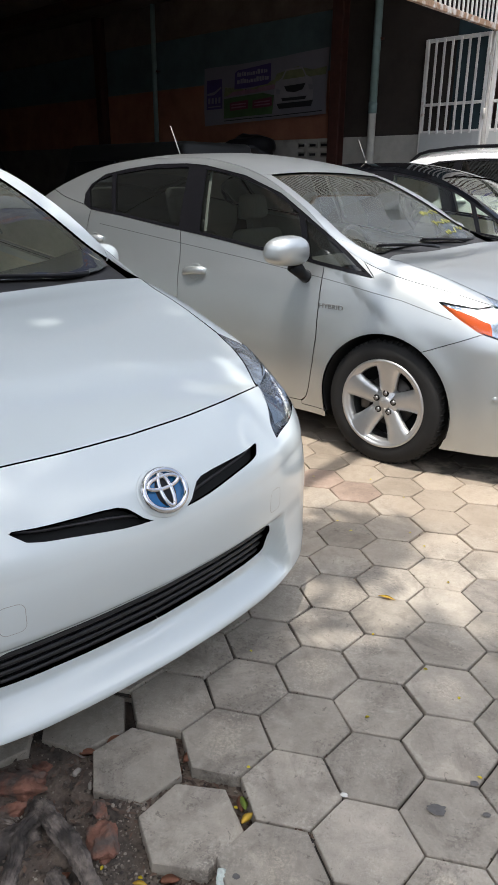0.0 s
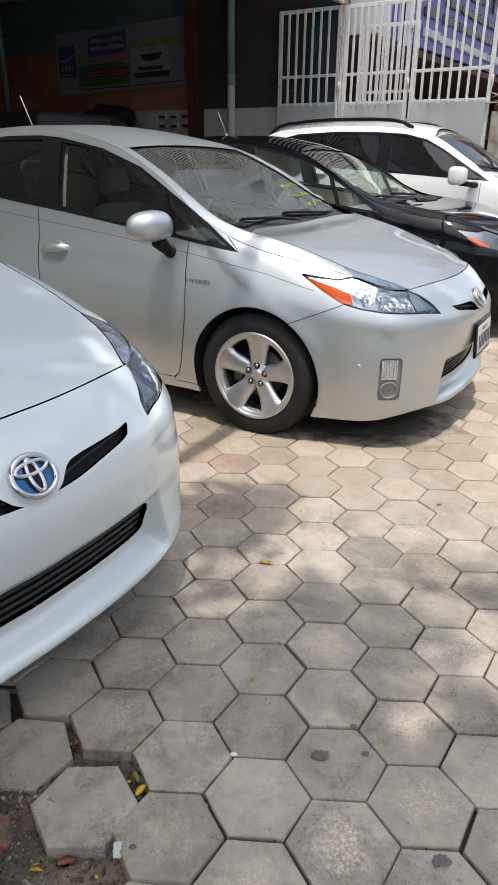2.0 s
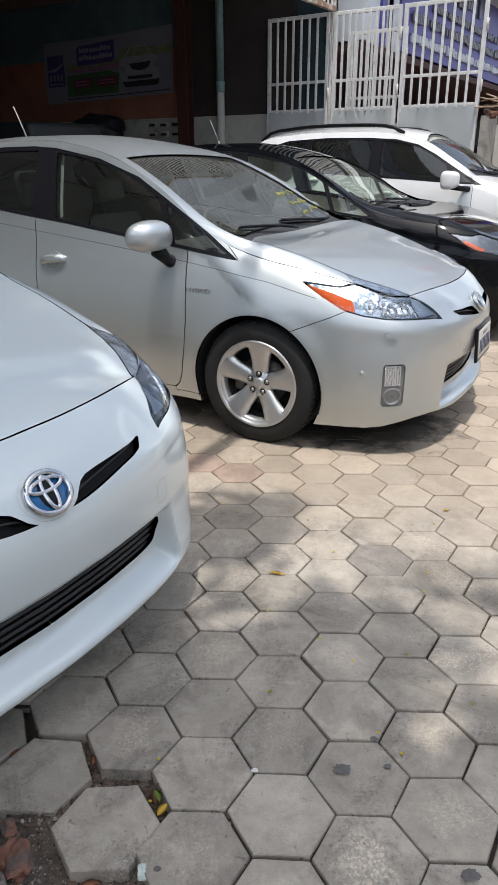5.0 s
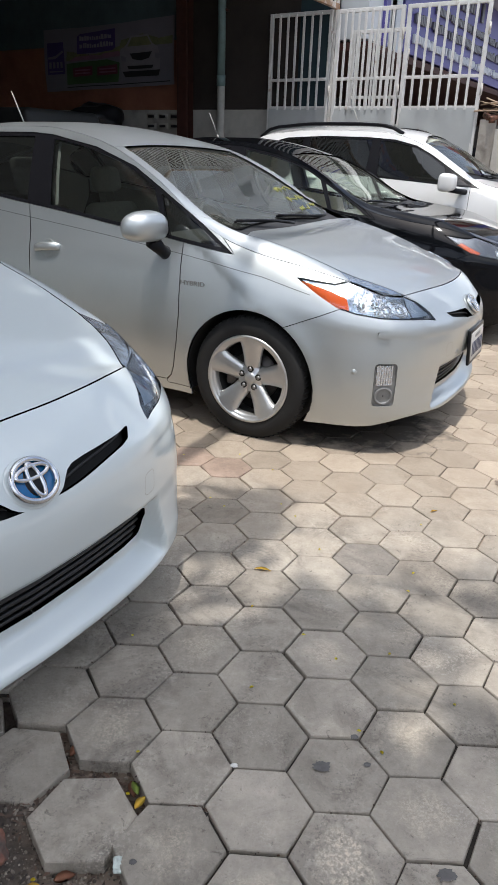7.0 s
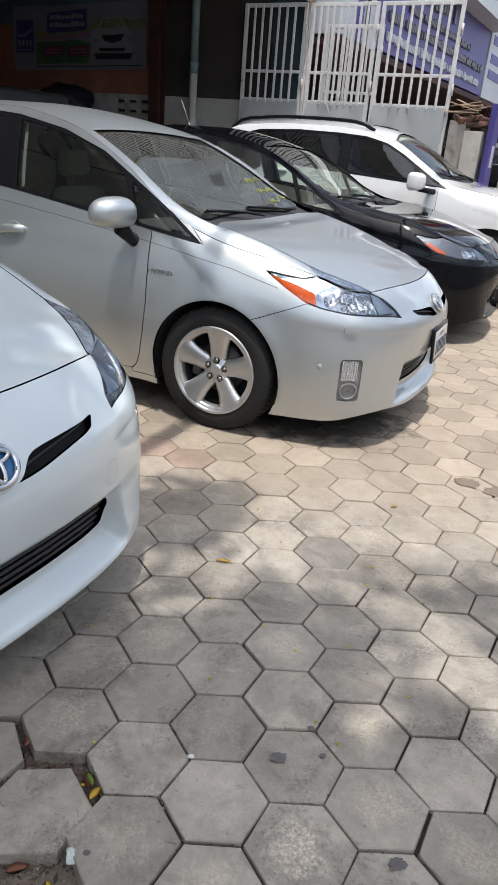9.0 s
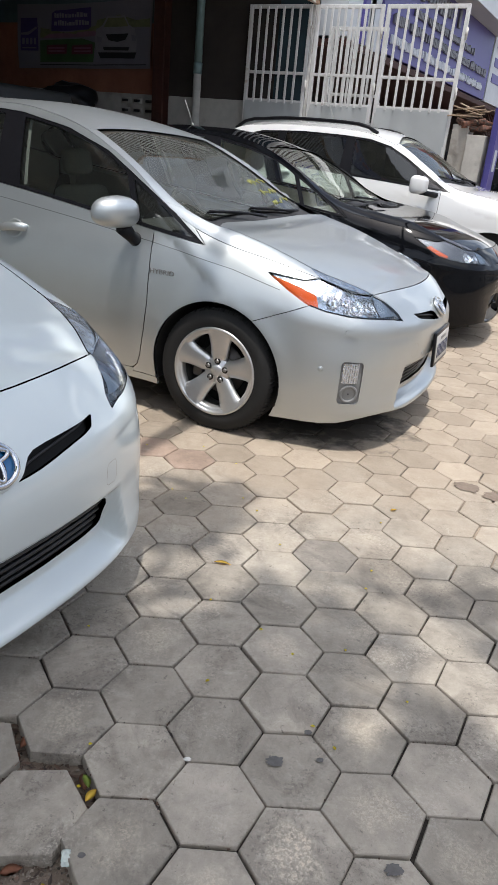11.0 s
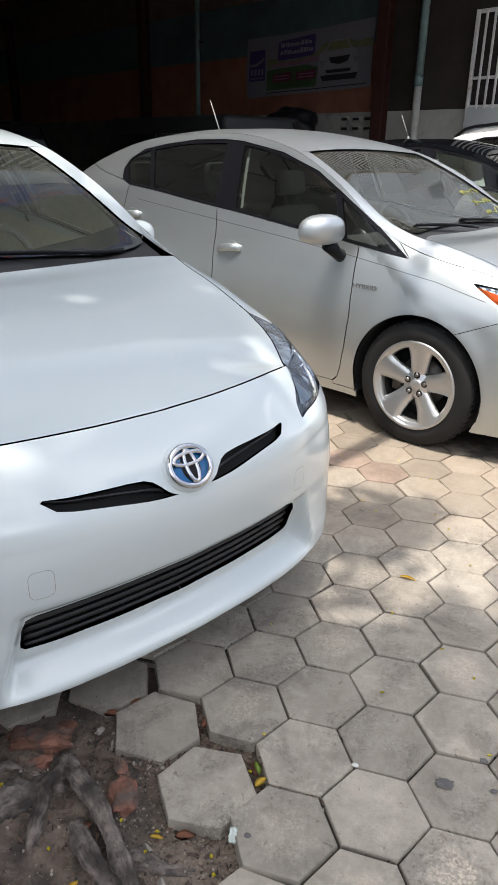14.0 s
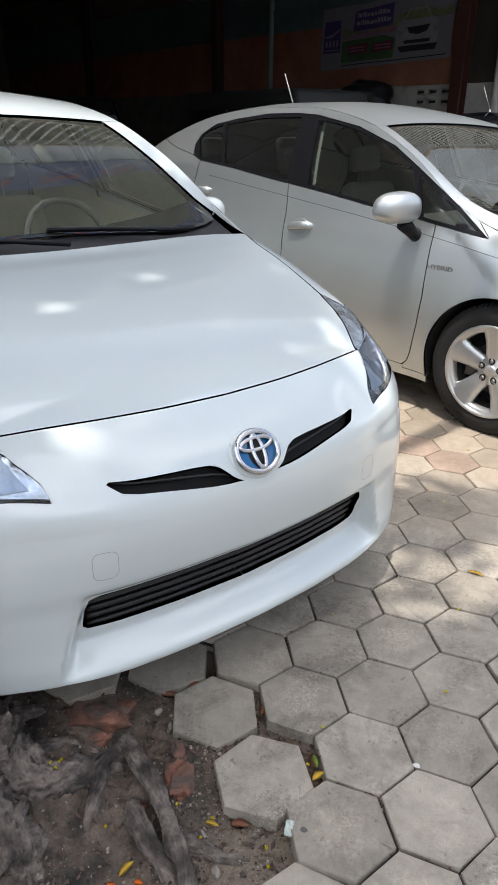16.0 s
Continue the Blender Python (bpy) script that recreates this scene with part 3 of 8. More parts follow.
def frame_at(F, a, b, flip=1):
    """A pose on a surface: x along its first way, y outwards."""
    e = 0.01
    p = F(np.array([a]), np.array([b]))[0]
    n = np.cross(F(np.array([a + e]), np.array([b]))[0] - p, F(np.array([a]), np.array([b + e]))[0] - p)
    n = Vector(n).normalized()
    if n.dot(Vector((0.3, 0.6 * flip, 0.7))) < 0:
        n = -n
    z = (Vector((0, 0, 1)) - n * n.z).normalized()
    x = n.cross(z)
    return Matrix(((x.x, n.x, z.x, p[0]), (x.y, n.y, z.y, p[1]), (x.z, n.z, z.z, p[2]), (0, 0, 0, 1)))


HATCH = dict(
    outline=[(0.920, 0), (0.905, 0.25), (0.862, 0.5), (0.79, 0.66), (0.68, 0.77), (0.50, 0.835), (0.25, 0.865), (0, 0.8725), (-0.6, 0.8725), (-1.2, 0.8725), (-2.2, 0.866),
             (-2.9, 0.835), (-3.25, 0.77), (-3.45, 0.62), (-3.52, 0.4), (-3.54, 0)],
    zc=[(0.80, 0.755), (0.765, 0.770), (0.65, 0.815), (0.5, 0.86), (0.2, 0.927), (0, 0.958), (-0.2, 0.984), (-0.27, 1.014), (-0.5, 1.15), (-0.8, 1.312), (-1.1, 1.435), (-1.3, 1.478), (-1.6, 1.508), (-1.9, 1.508), (-2.3, 1.472), (-2.8, 1.37), (-3.2, 1.25), (-3.54, 1.08)],
    zk=[(0.66, 0.745), (0.60, 0.765), (0.40, 0.812), (0.2, 0.862), (0, 0.908), (-0.2, 0.972), (-0.35, 1.045), (-0.6, 1.21), (-0.9, 1.355), (-1.2, 1.432), (-1.5, 1.464), (-1.9, 1.462), (-2.3, 1.425), (-2.7, 1.335), (-3.1, 1.21), (-3.54, 1.02)],
    yk=[(0.66, 0.62), (0.60, 0.66), (0.4, 0.725), (0.2, 0.757), (0, 0.778), (-0.2, 0.784), (-0.35, 0.772), (-0.6, 0.724), (-0.9, 0.667), (-1.2, 0.622), (-1.5, 0.595), (-1.9, 0.592), (-2.3, 0.60), (-2.7, 0.59), (-3.1, 0.56), (-3.54, 0.5)],
    cut=[(0.765, 0), (0.755, 0.2), (0.725, 0.38), (0.675, 0.53), (0.60, 0.66)],
    dside=[(0.12, 0.055), (0.2, 0.036), (0.28, 0.022), (0.40, 0.008), (0.55, 0), (0.68, 0.004), (0.78, 0.018), (0.86, 0.038), (0.92, 0.058), (1.0, 0.078), (1.15, 0.11)],
    dfront=[(0.12, 0.050), (0.16, 0.030), (0.195, 0.015), (0.22, 0.008), (0.25, 0.008), (0.30, 0.013), (0.39, 0.016), (0.45, 0.007), (0.54, 0), (0.60, 0.006)],
    zb=[(-3.5, 0.9), (-2.6, 1.12), (-2.1, 1.10), (-1.37, 1.03), (-0.53, 0.945), (-0.3, 0.90), (-0.15, 0.80), (0, 0.70), (0.2, 0.66), (0.6, 0.60), (1.6, 0.575)],
    ex=[(-2.0, 1.15), (-0.6, 1.12), (-0.3, 1.5), (0, 2.1), (0.6, 1.9), (1.6, 1.5)],
    corner=0.028,
    shoulder=[(-0.75, 0), (-0.55, 0.006), (-0.40, 0.020), (-0.23, 0.041), (-0.10, 0.052), (0.0, 0.055), (0.10, 0.053), (0.20, 0.046), (0.30, 0.037), (0.40, 0.028), (0.50, 0.019), (0.58, 0.010), (0.66, 0)],
    dents=[(0.042, 0.434, 0.272, 0.398, 0.074, 0.072)],
    wheelbase=2.70, hub=0.31, arch=0.35, tyre=0.317, rim=0.216, track=0.76,
    tip=(-0.118, 0.908), belt=[(-0.14, 0.912), (-0.405, 0.94), (-0.5, 0.953), (-0.82, 0.990), (-1.3, 1.048), (-1.46, 1.064), (-2.1, 1.135), (-2.33, 1.155)],
    dlo=[(-0.13, 0.912), (-0.337, 1.045), (-0.6, 1.190), (-0.773, 1.280), (-1.054, 1.368), (-1.393, 1.424), (-1.55, 1.434), (-1.8, 1.432), (-2.07, 1.405), (-2.28, 1.372), (-2.40, 1.31), (-2.43, 1.25), (-2.405, 1.185), (-2.33, 1.155)],
    panes=[((-0.50, -0.18), (-0.585, -0.18)), ((-1.30, -0.535), (-1.375, -0.635)), ((-2.06, -1.475), (-2.17, -1.525)), ((-2.33, -2.10), (-2.405, -2.21))],
    door1=-0.41, door2=-1.40, door3=-2.31,
    hood_side=[(0.655, 0.55), (0.55, 0.607), (0.46, 0.643), (0.37, 0.664), (0.2, 0.677), (0, 0.690), (-0.06, 0.703), (-0.10, 0.715)], hood_rear=[(-0.114, 0.68), (-0.149, 0.60), (-0.170, 0.52), (-0.182, 0.45), (-0.190, 0.32), (-0.192, 0.2), (-0.191, 0.1), (-0.19, 0)],
    ws=[(-0.310, 0.706), (-0.258, 0.682), (-0.240, 0.63), (-0.246, 0.54), (-0.262, 0.43), (-0.272, 0.32), (-0.278, 0.2), (-0.282, 0.1), (-0.283, 0)], ws_top=[(-0.94, 0.575), (-0.952, 0.5), (-0.962, 0.38), (-0.97, 0.25), (-0.974, 0.1), (-0.975, 0)],
    roof_end=-2.42, hatch_end=-3.05,
)


def make_car(name, m, spec, paint, label, group, style, seats, dark_rear=True):
    """A whole car at the pose m."""
    car = tagged(empty(name, m), label, "car", group)
    B = Body(spec)
    W, Tp = B.wrap, B.top
    wb, hub, ar = spec["wheelbase"], spec["hub"], spec["arch"]
    zt = lambda u: float(B.ztop(u))
    both = (1, -1)
    u0 = B.u0
    sh, ke = spec.get("sh", 0.0), spec.get("k_end", -2.95)
    lx = spec.get("lamp", None)
    if lx is None:
        lz = spec.get("lamp_dz", 0.0)
        low = [(u, z + lz) for u, z in [(1.034, 0.650), (0.945, 0.662), (0.80, 0.670), (0.64, 0.678), (0.53, 0.692), (0.45, 0.712), (0.33, 0.770), (0.218, 0.831)]]
        ua = np.linspace(0.7, 1.15, 300)
        hc = spec["hood_side"][0]
        uh = float(ua[np.argmin([math.hypot(*(W(u, zt(u))[:2] - hc)) for u in ua])])
        up = [(0.30, 0.8215 + lz), (0.40, 0.812 + lz), (0.466, zt(0.466) - 0.003), (0.60, zt(0.60) - 0.002), (0.74, zt(0.74) - 0.002), (uh, zt(uh) - 0.003), (uh + (1.025 - uh) * 0.45, 0.735 + lz), (uh + (1.025 - uh) * 0.75, 0.706 + lz), (uh + (1.025 - uh) * 0.94, 0.682 + lz)]
    else:
        low, up = lx(zt)
    lamp = low + up
    seam = (low[5], (ar * math.cos(radians(57)), hub + ar * math.sin(radians(57))))
    hood_u = up[5][0]
    front_top = [(u, zt(u)) for u in np.linspace(hood_u, u0, 16)]
    # front bumper with its openings
    holes = []
    for y0, y1, fn in spec.get("grilles", [(0.072, 0.385, "upper")]):
        yy = [(0.050, 0.611), (0.09, 0.613), (0.13, 0.617), (0.165, 0.622), (0.21, 0.629), (0.26, 0.636), (0.31, 0.6425), (0.345, 0.649), (0.374, 0.668), (0.366, 0.6715), (0.33, 0.670), (0.25, 0.6665), (0.17, 0.663), (0.128, 0.659), (0.106, 0.651), (0.090, 0.638), (0.075, 0.624), (0.062, 0.616)]
        holes.append([(B.uy(y), z + spec.get("grille_dz", 0)) for y, z in yy])
    if style == "silver":
        holes.append(rounded(0.642, 0.756, 0.266, 0.476, 0.020))
    gz = spec.get("grille_dz", 0)
    lowg = [(B.uy(y), z + gz) for y, z in ((0.0005, 0.291), (0.2, 0.292), (0.36, 0.294), (0.440, 0.299), (0.453, 0.310), (0.448, 0.370), (0.437, 0.394), (0.41, 0.401), (0.2, 0.401), (0.0005, 0.401))]
    arch_f = circle(0, hub, ar, -29, 57, 22)
    bot = spec.get("bottom", 0.138)
    bz0 = table([(0.3, bot), (0.6, bot + 0.010), (0.78, bot + 0.050), (0.9, bot + 0.072), (1.03, bot + 0.067), (1.2, bot + 0.054), (1.6, bot + 0.060)])
    body_line = [(u0, float(bz0(u0)))] + [(u, float(bz0(u))) for u in np.linspace(u0 - 0.1, 0.318, 14)]
    # the lower opening reaches the middle line, so it is cut from the outline
    mid = [(u0, zt(u0)), (u0, 0.401 + gz)] + [(p[0], p[1]) for p in lowg[::-1][1:-1]] + [(u0, 0.291 + gz)]
    poly = body_line + arch_f + [seam[0]] + low[:5][::-1] + up[::-1][:4] + front_top[:-1] + mid
    bumper = panel("front_bumper", W, poly, paint, car, step=0.0105, holes=holes, sides=both, gap=0.0012, rim=0.02, middle=u0)
    # grille bars, and black backs in place of the shade behind them
    for s in both:
        bm = bmesh.new()
        for k, (f0, yo) in enumerate(((0.52, 0.0),)):
            pts = []
            for i in range(14):
                y = 0.065 + (0.372 - 0.065) * i / 13
                zlo = np.interp(y, [0.06, 0.12, 0.19, 0.26, 0.32, 0.36, 0.38], [0.610, 0.611, 0.622, 0.634, 0.643, 0.656, 0.668]) + gz
                zhi = np.interp(y, [0.06, 0.09, 0.12, 0.17, 0.25, 0.33, 0.38], [0.620, 0.642, 0.654, 0.661, 0.667, 0.6715, 0.672]) + gz
                p = W(B.uy(y), zlo + (zhi - zlo) * f0, 0.018)
                pts.append((p[0], p[1] * s, p[2]))
            tube(bm, pts, 0.0035, 6)
        part("upper_grille_bar", bm, M_CHROME if style == "black" else M_BLADE, bumper)
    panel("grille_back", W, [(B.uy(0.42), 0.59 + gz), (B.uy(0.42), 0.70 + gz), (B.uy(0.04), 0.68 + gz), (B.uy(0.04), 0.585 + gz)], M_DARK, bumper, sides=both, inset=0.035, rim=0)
    for k in range(4):
        bm = bmesh.new()
        zz = 0.300 + gz + 0.0275 * k
        pts = []
        for i in range(31):
            y = -0.44 + 0.88 * i / 30
            p = W(B.uy(abs(y)), zz, 0.016)
            pts.append((p[0], math.copysign(p[1], y), p[2]))
        tube(bm, pts, 0.0065, 8)
        part("lower_grille_bar", bm, M_BLADE, bumper)
    panel("lower_grille_back", W, [(B.uy(0.50), 0.24 + gz), (B.uy(0.50), 0.43 + gz), (u0, 0.43 + gz), (u0, 0.24 + gz)], M_DARK, bumper, sides=both, inset=0.04, rim=0)
    # towing-eye covers
    ring_c = B.uy(0.402)
    ribbon("tow_cover_line", W, [(a, b) for a, b in rounded(ring_c - 0.028, ring_c + 0.028, 0.468, 0.535, 0.016)] + [rounded(ring_c - 0.028, ring_c + 0.028, 0.468, 0.535, 0.016)[0]], 0.0014, M_SEATG, bumper, sides=(-1,))
    if style == "white":
        ribbon("tow_cover_line", W, [(a, b) for a, b in rounded(ring_c - 0.028, ring_c + 0.028, 0.468, 0.535, 0.016)] + [rounded(ring_c - 0.028, ring_c + 0.028, 0.468, 0.535, 0.016)[0]], 0.0014, M_SEATG, bumper)
    # fenders
    zk_line = [(u, zt(u)) for u in np.linspace(-0.2 + sh, up[2][0], 16)]
    tip = spec["tip"]
    d1, d2, d3 = spec["door1"], spec["door2"], spec["door3"]
    belt = table(spec["belt"])
    bz = lambda u: float(belt(u))
    sill = spec.get("sill", 0.225)
    door_front = [(d1, bz(d1)), (d1 + 0.010, 0.75), (d1 + 0.010, 0.60), (d1 - 0.008, 0.45), (d1 - 0.035, 0.31), (d1 - 0.055, sill + 0.03), (d1 - 0.09, sill)]
    arch_r = circle(0, hub, ar, 57, 198, 26)
    fend = arch_r + [(-ar * 0.96, sill - 0.02), (d1 - 0.085, sill - 0.02)] + [(d1 - 0.085, sill)] + door_front[::-1][1:] + [(tip[0] - 0.13, bz(tip[0] - 0.13)), tip] + zk_line + up[:2][::-1] + [low[7], low[6], low[5]]
    sides = (("left", 1), ("right", -1))
    for nm, s in sides:
        panel("fender", W, fend, paint, car, step=0.026, sides=(s,))
        # doors
        bottom = [(d1 - 0.09, sill), (d2 + 0.05, sill)]
        rear_edge = [(d2 - 0.005, 0.30), (d2 - 0.012, 0.5), (d2 - 0.006, 0.7), (d2 - 0.022, 0.9), (d2 - 0.05, bz(d2 - 0.05))]
        beltpts = [(u, bz(u)) for u in np.linspace(d2 - 0.05, d1, 10)]
        d = panel("front_door", W, bottom + [(d2 + 0.01, sill + 0.02)] + rear_edge + beltpts[1:-1] + door_front[:-1], paint, car, step=0.03, sides=(s,))
        handle(d, W, d2 + 0.115, 0.842 + spec.get("handle_dz", 0), s, paint)
        arr = circle(-wb, hub, ar, 168, 8, 24)
        rdoor = [(d2 + 0.01, sill + 0.02), (d2 + 0.05, sill), (-wb + ar + 0.03, sill), (-wb + ar + 0.015, hub + 0.03)] + [p for p in arr[::-1] if p[0] > -wb + ar * 0.72 and p[1] > hub + 0.06][:5] + [(d3 - 0.10, 0.66), (d3 - 0.06, 0.8), (d3 + 0.0, bz(d3))] + [(u, bz(u)) for u in np.linspace(d3, d2 - 0.05, 8)][1:] + rear_edge[::-1][1:]
        d = panel("rear_door", W, rdoor, paint, car, step=0.035, sides=(s,))
        handle(d, W, d3 + 0.075, 0.965 + spec.get("handle_dz", 0), s, paint)
        panel("sill", W, [(-ar * 0.97, 0.165), (-ar * 0.96, sill - 0.02), (d1 - 0.085, sill - 0.02), (d1 - 0.085, sill), (-wb + ar + 0.03, sill), (-wb + ar, 0.165)], paint, car, step=0.04, sides=(s,), gap=0.001)
        # rear quarter and bumper as one panel
        ue = B.u_end
        q = [(d3, bz(d3)), (d3 - 0.06, 0.8), (d3 - 0.10, 0.66)] + [p for p in arr if p[1] > hub - 0.1 and p[0] < -wb + ar * 0.60] [::-1] + [(-wb - ar * 0.93, 0.2), (ue, 0.22), (ue, zt(ue))]
        q += [(u, zt(u)) for u in np.linspace(ue, ke, 14)][1:] + [spec["dlo"][-2], (d3, bz(d3))][:1]
        panel("rear_quarter", W, q, paint, car, step=0.04, sides=(s,))
        # roof frame round the side windows
        K = [(u, zt(u)) for u in np.linspace(-0.2 + sh, ke, 40)]
        fr = K + spec["dlo"][::-1][1:] + [tip]
        panel("roof_side", W, fr, paint, car, step=0.025, sides=(s,), gap=0.0008)
        # window frame in black with the panes
        holes2 = []
        dl = table([(p[0], p[1]) for p in spec["dlo"][:-2]])
        for (a, b), (c, e) in spec["panes"]:
            lo_ = [(u, bz(u) + 0.016) for u in np.linspace(a, b, 10)]
            hi_ = [(u, max(float(dl(u)) - 0.022, bz(u) + 0.020)) for u in np.linspace(e, c, 10)]
            holes2.append(lo_ + hi_)
        outline = [(u, bz(u)) for u in np.linspace(spec["belt"][-1][0], spec["belt"][0][0], 24)] + spec["dlo"][:-1]
        fr2 = panel("window_frame", W, outline, M_TRIM, car, step=0.03, sides=(s,), holes=holes2, inset=0.004, rim=0.015, gap=0.0)
        for k, h in enumerate(holes2):
            g = panel("side_window", W, h, M_PRIVACY if style == "suv" else M_TINT if k != 1 and dark_rear else M_GLASS, car, "dark tinted pane" if k >= 2 else "clear pane", step=0.04, sides=(s,), inset=0.010, rim=0, gap=-0.006)
            g.visible_shadow = k >= 2
            if k == 1:
                lo_, hi_ = h[:10], h[10:]
                ribbon("pillar_trim", W, [(u, z - 0.004) for u, z in hi_[3:]] + [(a + 0.006, z) for a, z in (hi_[-1], lo_[0])], 0.022, M_DASH, car, lift=-0.045, sides=(s,))
        # headlamp: lens, bowl, projectors, amber side lens
        hl = empty("headlight")
        hl.parent = car
        dz = low[5][1] - 0.712
        panel("lamp_bowl", W, lamp, M_LAMPDK if style == "black" else M_REFL, hl, step=0.025, sides=(s,), inset=0.012, rim=-0.010, gap=0.0)
        if style in ("silver", "black", "suv"):
            am = [(u, z + dz) for u, z in ((0.243, 0.817), (0.33, 0.767), (0.40, 0.732), (0.452, 0.710), (0.494, 0.702), (0.487, 0.729), (0.474, 0.754), (0.39, 0.782), (0.30, 0.804))]
            if style == "black":
                am = [(u, z + dz) for u, z in ((0.33, 0.767), (0.40, 0.732), (0.452, 0.709), (0.505, 0.696), (0.515, 0.718), (0.47, 0.734), (0.42, 0.754), (0.36, 0.780))]
            panel("amber_lens", W, am, M_AMBER, hl, "amber indicator lens", step=0.025, sides=(s,), inset=0.004, rim=0.007, gap=0.0)
        for k, (pu, pz, pr, dome) in enumerate(((0.560, 0.732, 0.030, 0), (0.628, 0.742, 0.026, 0), (0.640, 0.702, 0.019, 0), (0.700, 0.716, 0.036, 1), (0.790, 0.710, 0.034, 1))[3 if style == "black" else 0:]):
            fm = frame_at(W, pu, pz + dz)
            bm = bmesh.new()
            lathe(bm, [(pr * 1.12, -0.014), (pr * 1.12, -0.004), (pr * 1.02, -0.003), (pr * 0.92, -0.006), (pr * 0.75, -0.0085), (pr * 0.45, -0.011), (0.001, -0.0115)], 24)
            bmesh.ops.transform(bm, matrix=Matrix.Diagonal((1, s, 1, 1)) @ fm, verts=bm.verts)
            bmesh.ops.recalc_face_normals(bm, faces=bm.faces)
            part("lamp_cell", bm, M_CELL, hl)
            bm = bmesh.new()
            if dome:
                bmesh.ops.create_uvsphere(bm, u_segments=20, v_segments=12, radius=1.0, matrix=Matrix.Translation((0, -0.011, 0)) @ Matrix.Diagonal((pr * 0.62, 0.008, pr * 0.62, 1)))
            else:
                box(bm, -pr * 0.2, pr * 0.2, -0.013, -0.004, -pr * 0.35, pr * 0.35, 0.003)
            bmesh.ops.transform(bm, matrix=Matrix.Diagonal((1, s, 1, 1)) @ fm, verts=bm.verts)
            bmesh.ops.recalc_face_normals(bm, faces=bm.faces)
            part("projector" if dome else "bulb_shield", bm, M_CHROME if dome else M_BEZEL, hl)
        # dark lip along the lower edge of the lamp
        lip = low[1:6] + [(u, z + 0.005) for u, z in low[1:6][::-1]]
        panel("lamp_lip", W, lip, M_TRIM, hl, step=0.025, sides=(s,), inset=0.003, rim=0.006, gap=0.0)
        shade = [(u, z + dz) for u, z in ((0.86, 0.674), (0.99, 0.674), (0.965, 0.70), (0.925, 0.735), (0.87, 0.752), (0.845, 0.72))]
        panel("inner_sky_tint", W, shade, M_SHADE, hl, "blue grey inner end of the lamp, reflection put into its colour", step=0.03, sides=(s,), inset=0.006, rim=0.006, gap=0.0)
        lens = panel("lens", W, lamp, M_LENS, hl, step=0.03, sides=(s,), rim=0, gap=0.001, inset=-0.001)
        lens.visible_shadow = False
        # wheels and dark wheel wells
        for wx in (0.0, -wb):
            wheel(car, wx, s * spec["track"], s, hub, spec["tyre"], spec["rim"])
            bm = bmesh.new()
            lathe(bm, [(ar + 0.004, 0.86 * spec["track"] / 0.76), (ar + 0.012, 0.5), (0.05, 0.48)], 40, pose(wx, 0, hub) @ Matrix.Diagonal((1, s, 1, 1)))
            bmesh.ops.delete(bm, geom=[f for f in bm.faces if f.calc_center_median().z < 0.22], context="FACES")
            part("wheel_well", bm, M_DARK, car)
        panel("door_card", W, [(-0.50 + sh, 0.5), (-2.2, 0.5), (-2.2, bz(-2.2) - 0.02), (-1.4, bz(-1.4) - 0.02), (-0.50 + sh, bz(-0.5 + sh) - 0.02)], seats, car, step=0.08, sides=(s,), inset=0.06, rim=0)
        # mirror
        mz = spec.get("mirror", (-0.535, 0.955))
        if mz:
            door_mirror(car, B, mz[0] - (0.05 if style == "white" else 0), mz[1] + (0.005 if style == "white" else 0), s, paint, 0.095 if style == "white" else 0.0, style == "suv")
    # top panels
    side = spec["hood_side"]
    front_edge = [(float(B.cut(y)), y) for y in np.linspace(0, side[0][1] - 0.006, 13)]
    hood = front_edge + side + spec["hood_rear"]
    hood_full = hood + [(x, -y) for x, y in hood[::-1] if y > 1e-6]
    panel("bonnet", Tp, hood_full, paint, car, step=0.028, gap=0.0036, rim=0.02)
    ws = spec["ws"]
    for s in both:
        ky = lambda x: float(B.yk(x)) - 0.0005
        hx = table([(x, y) for x, y in side])
        lx0 = side[0][0]
        ym = spec["cut"][-1][1]
        top_lamp = [(float(B.cut(y)) - 0.001, y) for y in np.linspace(side[0][1], ym - 0.01, 7)]
        xe = [x for x in np.linspace(0.62, 0.448, 14) if x < top_lamp[-1][0] - 0.008]
        top_lamp += [(x, ky(x)) for x in xe]
        back = 0.372
        top_lamp += [(back, float(hx(back)) + 0.004)] + [(x, float(hx(x))) for x in np.linspace(back + 0.03, side[0][0] - 0.015, 9)]
        panel("lens_top", Tp, top_lamp, M_LAMPDK if style == "black" else M_LAMPTOP, car, "blue grey top of the lamp, reflection put into its colour", sides=(s,), rim=0.008, gap=0.0006, step=0.025)
        xs = np.linspace(0.449, -0.40 + sh, 28)
        strip = [(x, ky(x)) for x in xs] + [(ws[0][0] + 0.012, ws[0][1] + 0.006)] + [q for q in side[::-1] if q[0] < back - 0.01] + [(back, float(hx(back)) + 0.003)]
        panel("fender_top", Tp, strip, paint, car, step=0.03, sides=(s,), gap=0.0006, rim=0.03)
        wt = spec["ws_top"]
        xs = np.linspace(-0.40 + sh, wt[0][0], 16)
        pil = [(x, ky(x)) for x in xs] + [wt[0], ws[0], (ws[0][0] + 0.012, ws[0][1] + 0.006)]
        panel("windscreen_pillar", Tp, pil, paint, car, step=0.025, sides=(s,), gap=0.0004)
    cowl = spec["hood_rear"][::-1] + [side[-1], (ws[0][0] + 0.012, ws[0][1] + 0.006)] + ws
    cowl_full = cowl + [(x, -y) for x, y in cowl[::-1] if y > 1e-6]
    cowl_full = [p for i, p in enumerate(cowl_full) if p != cowl_full[i - 1]]
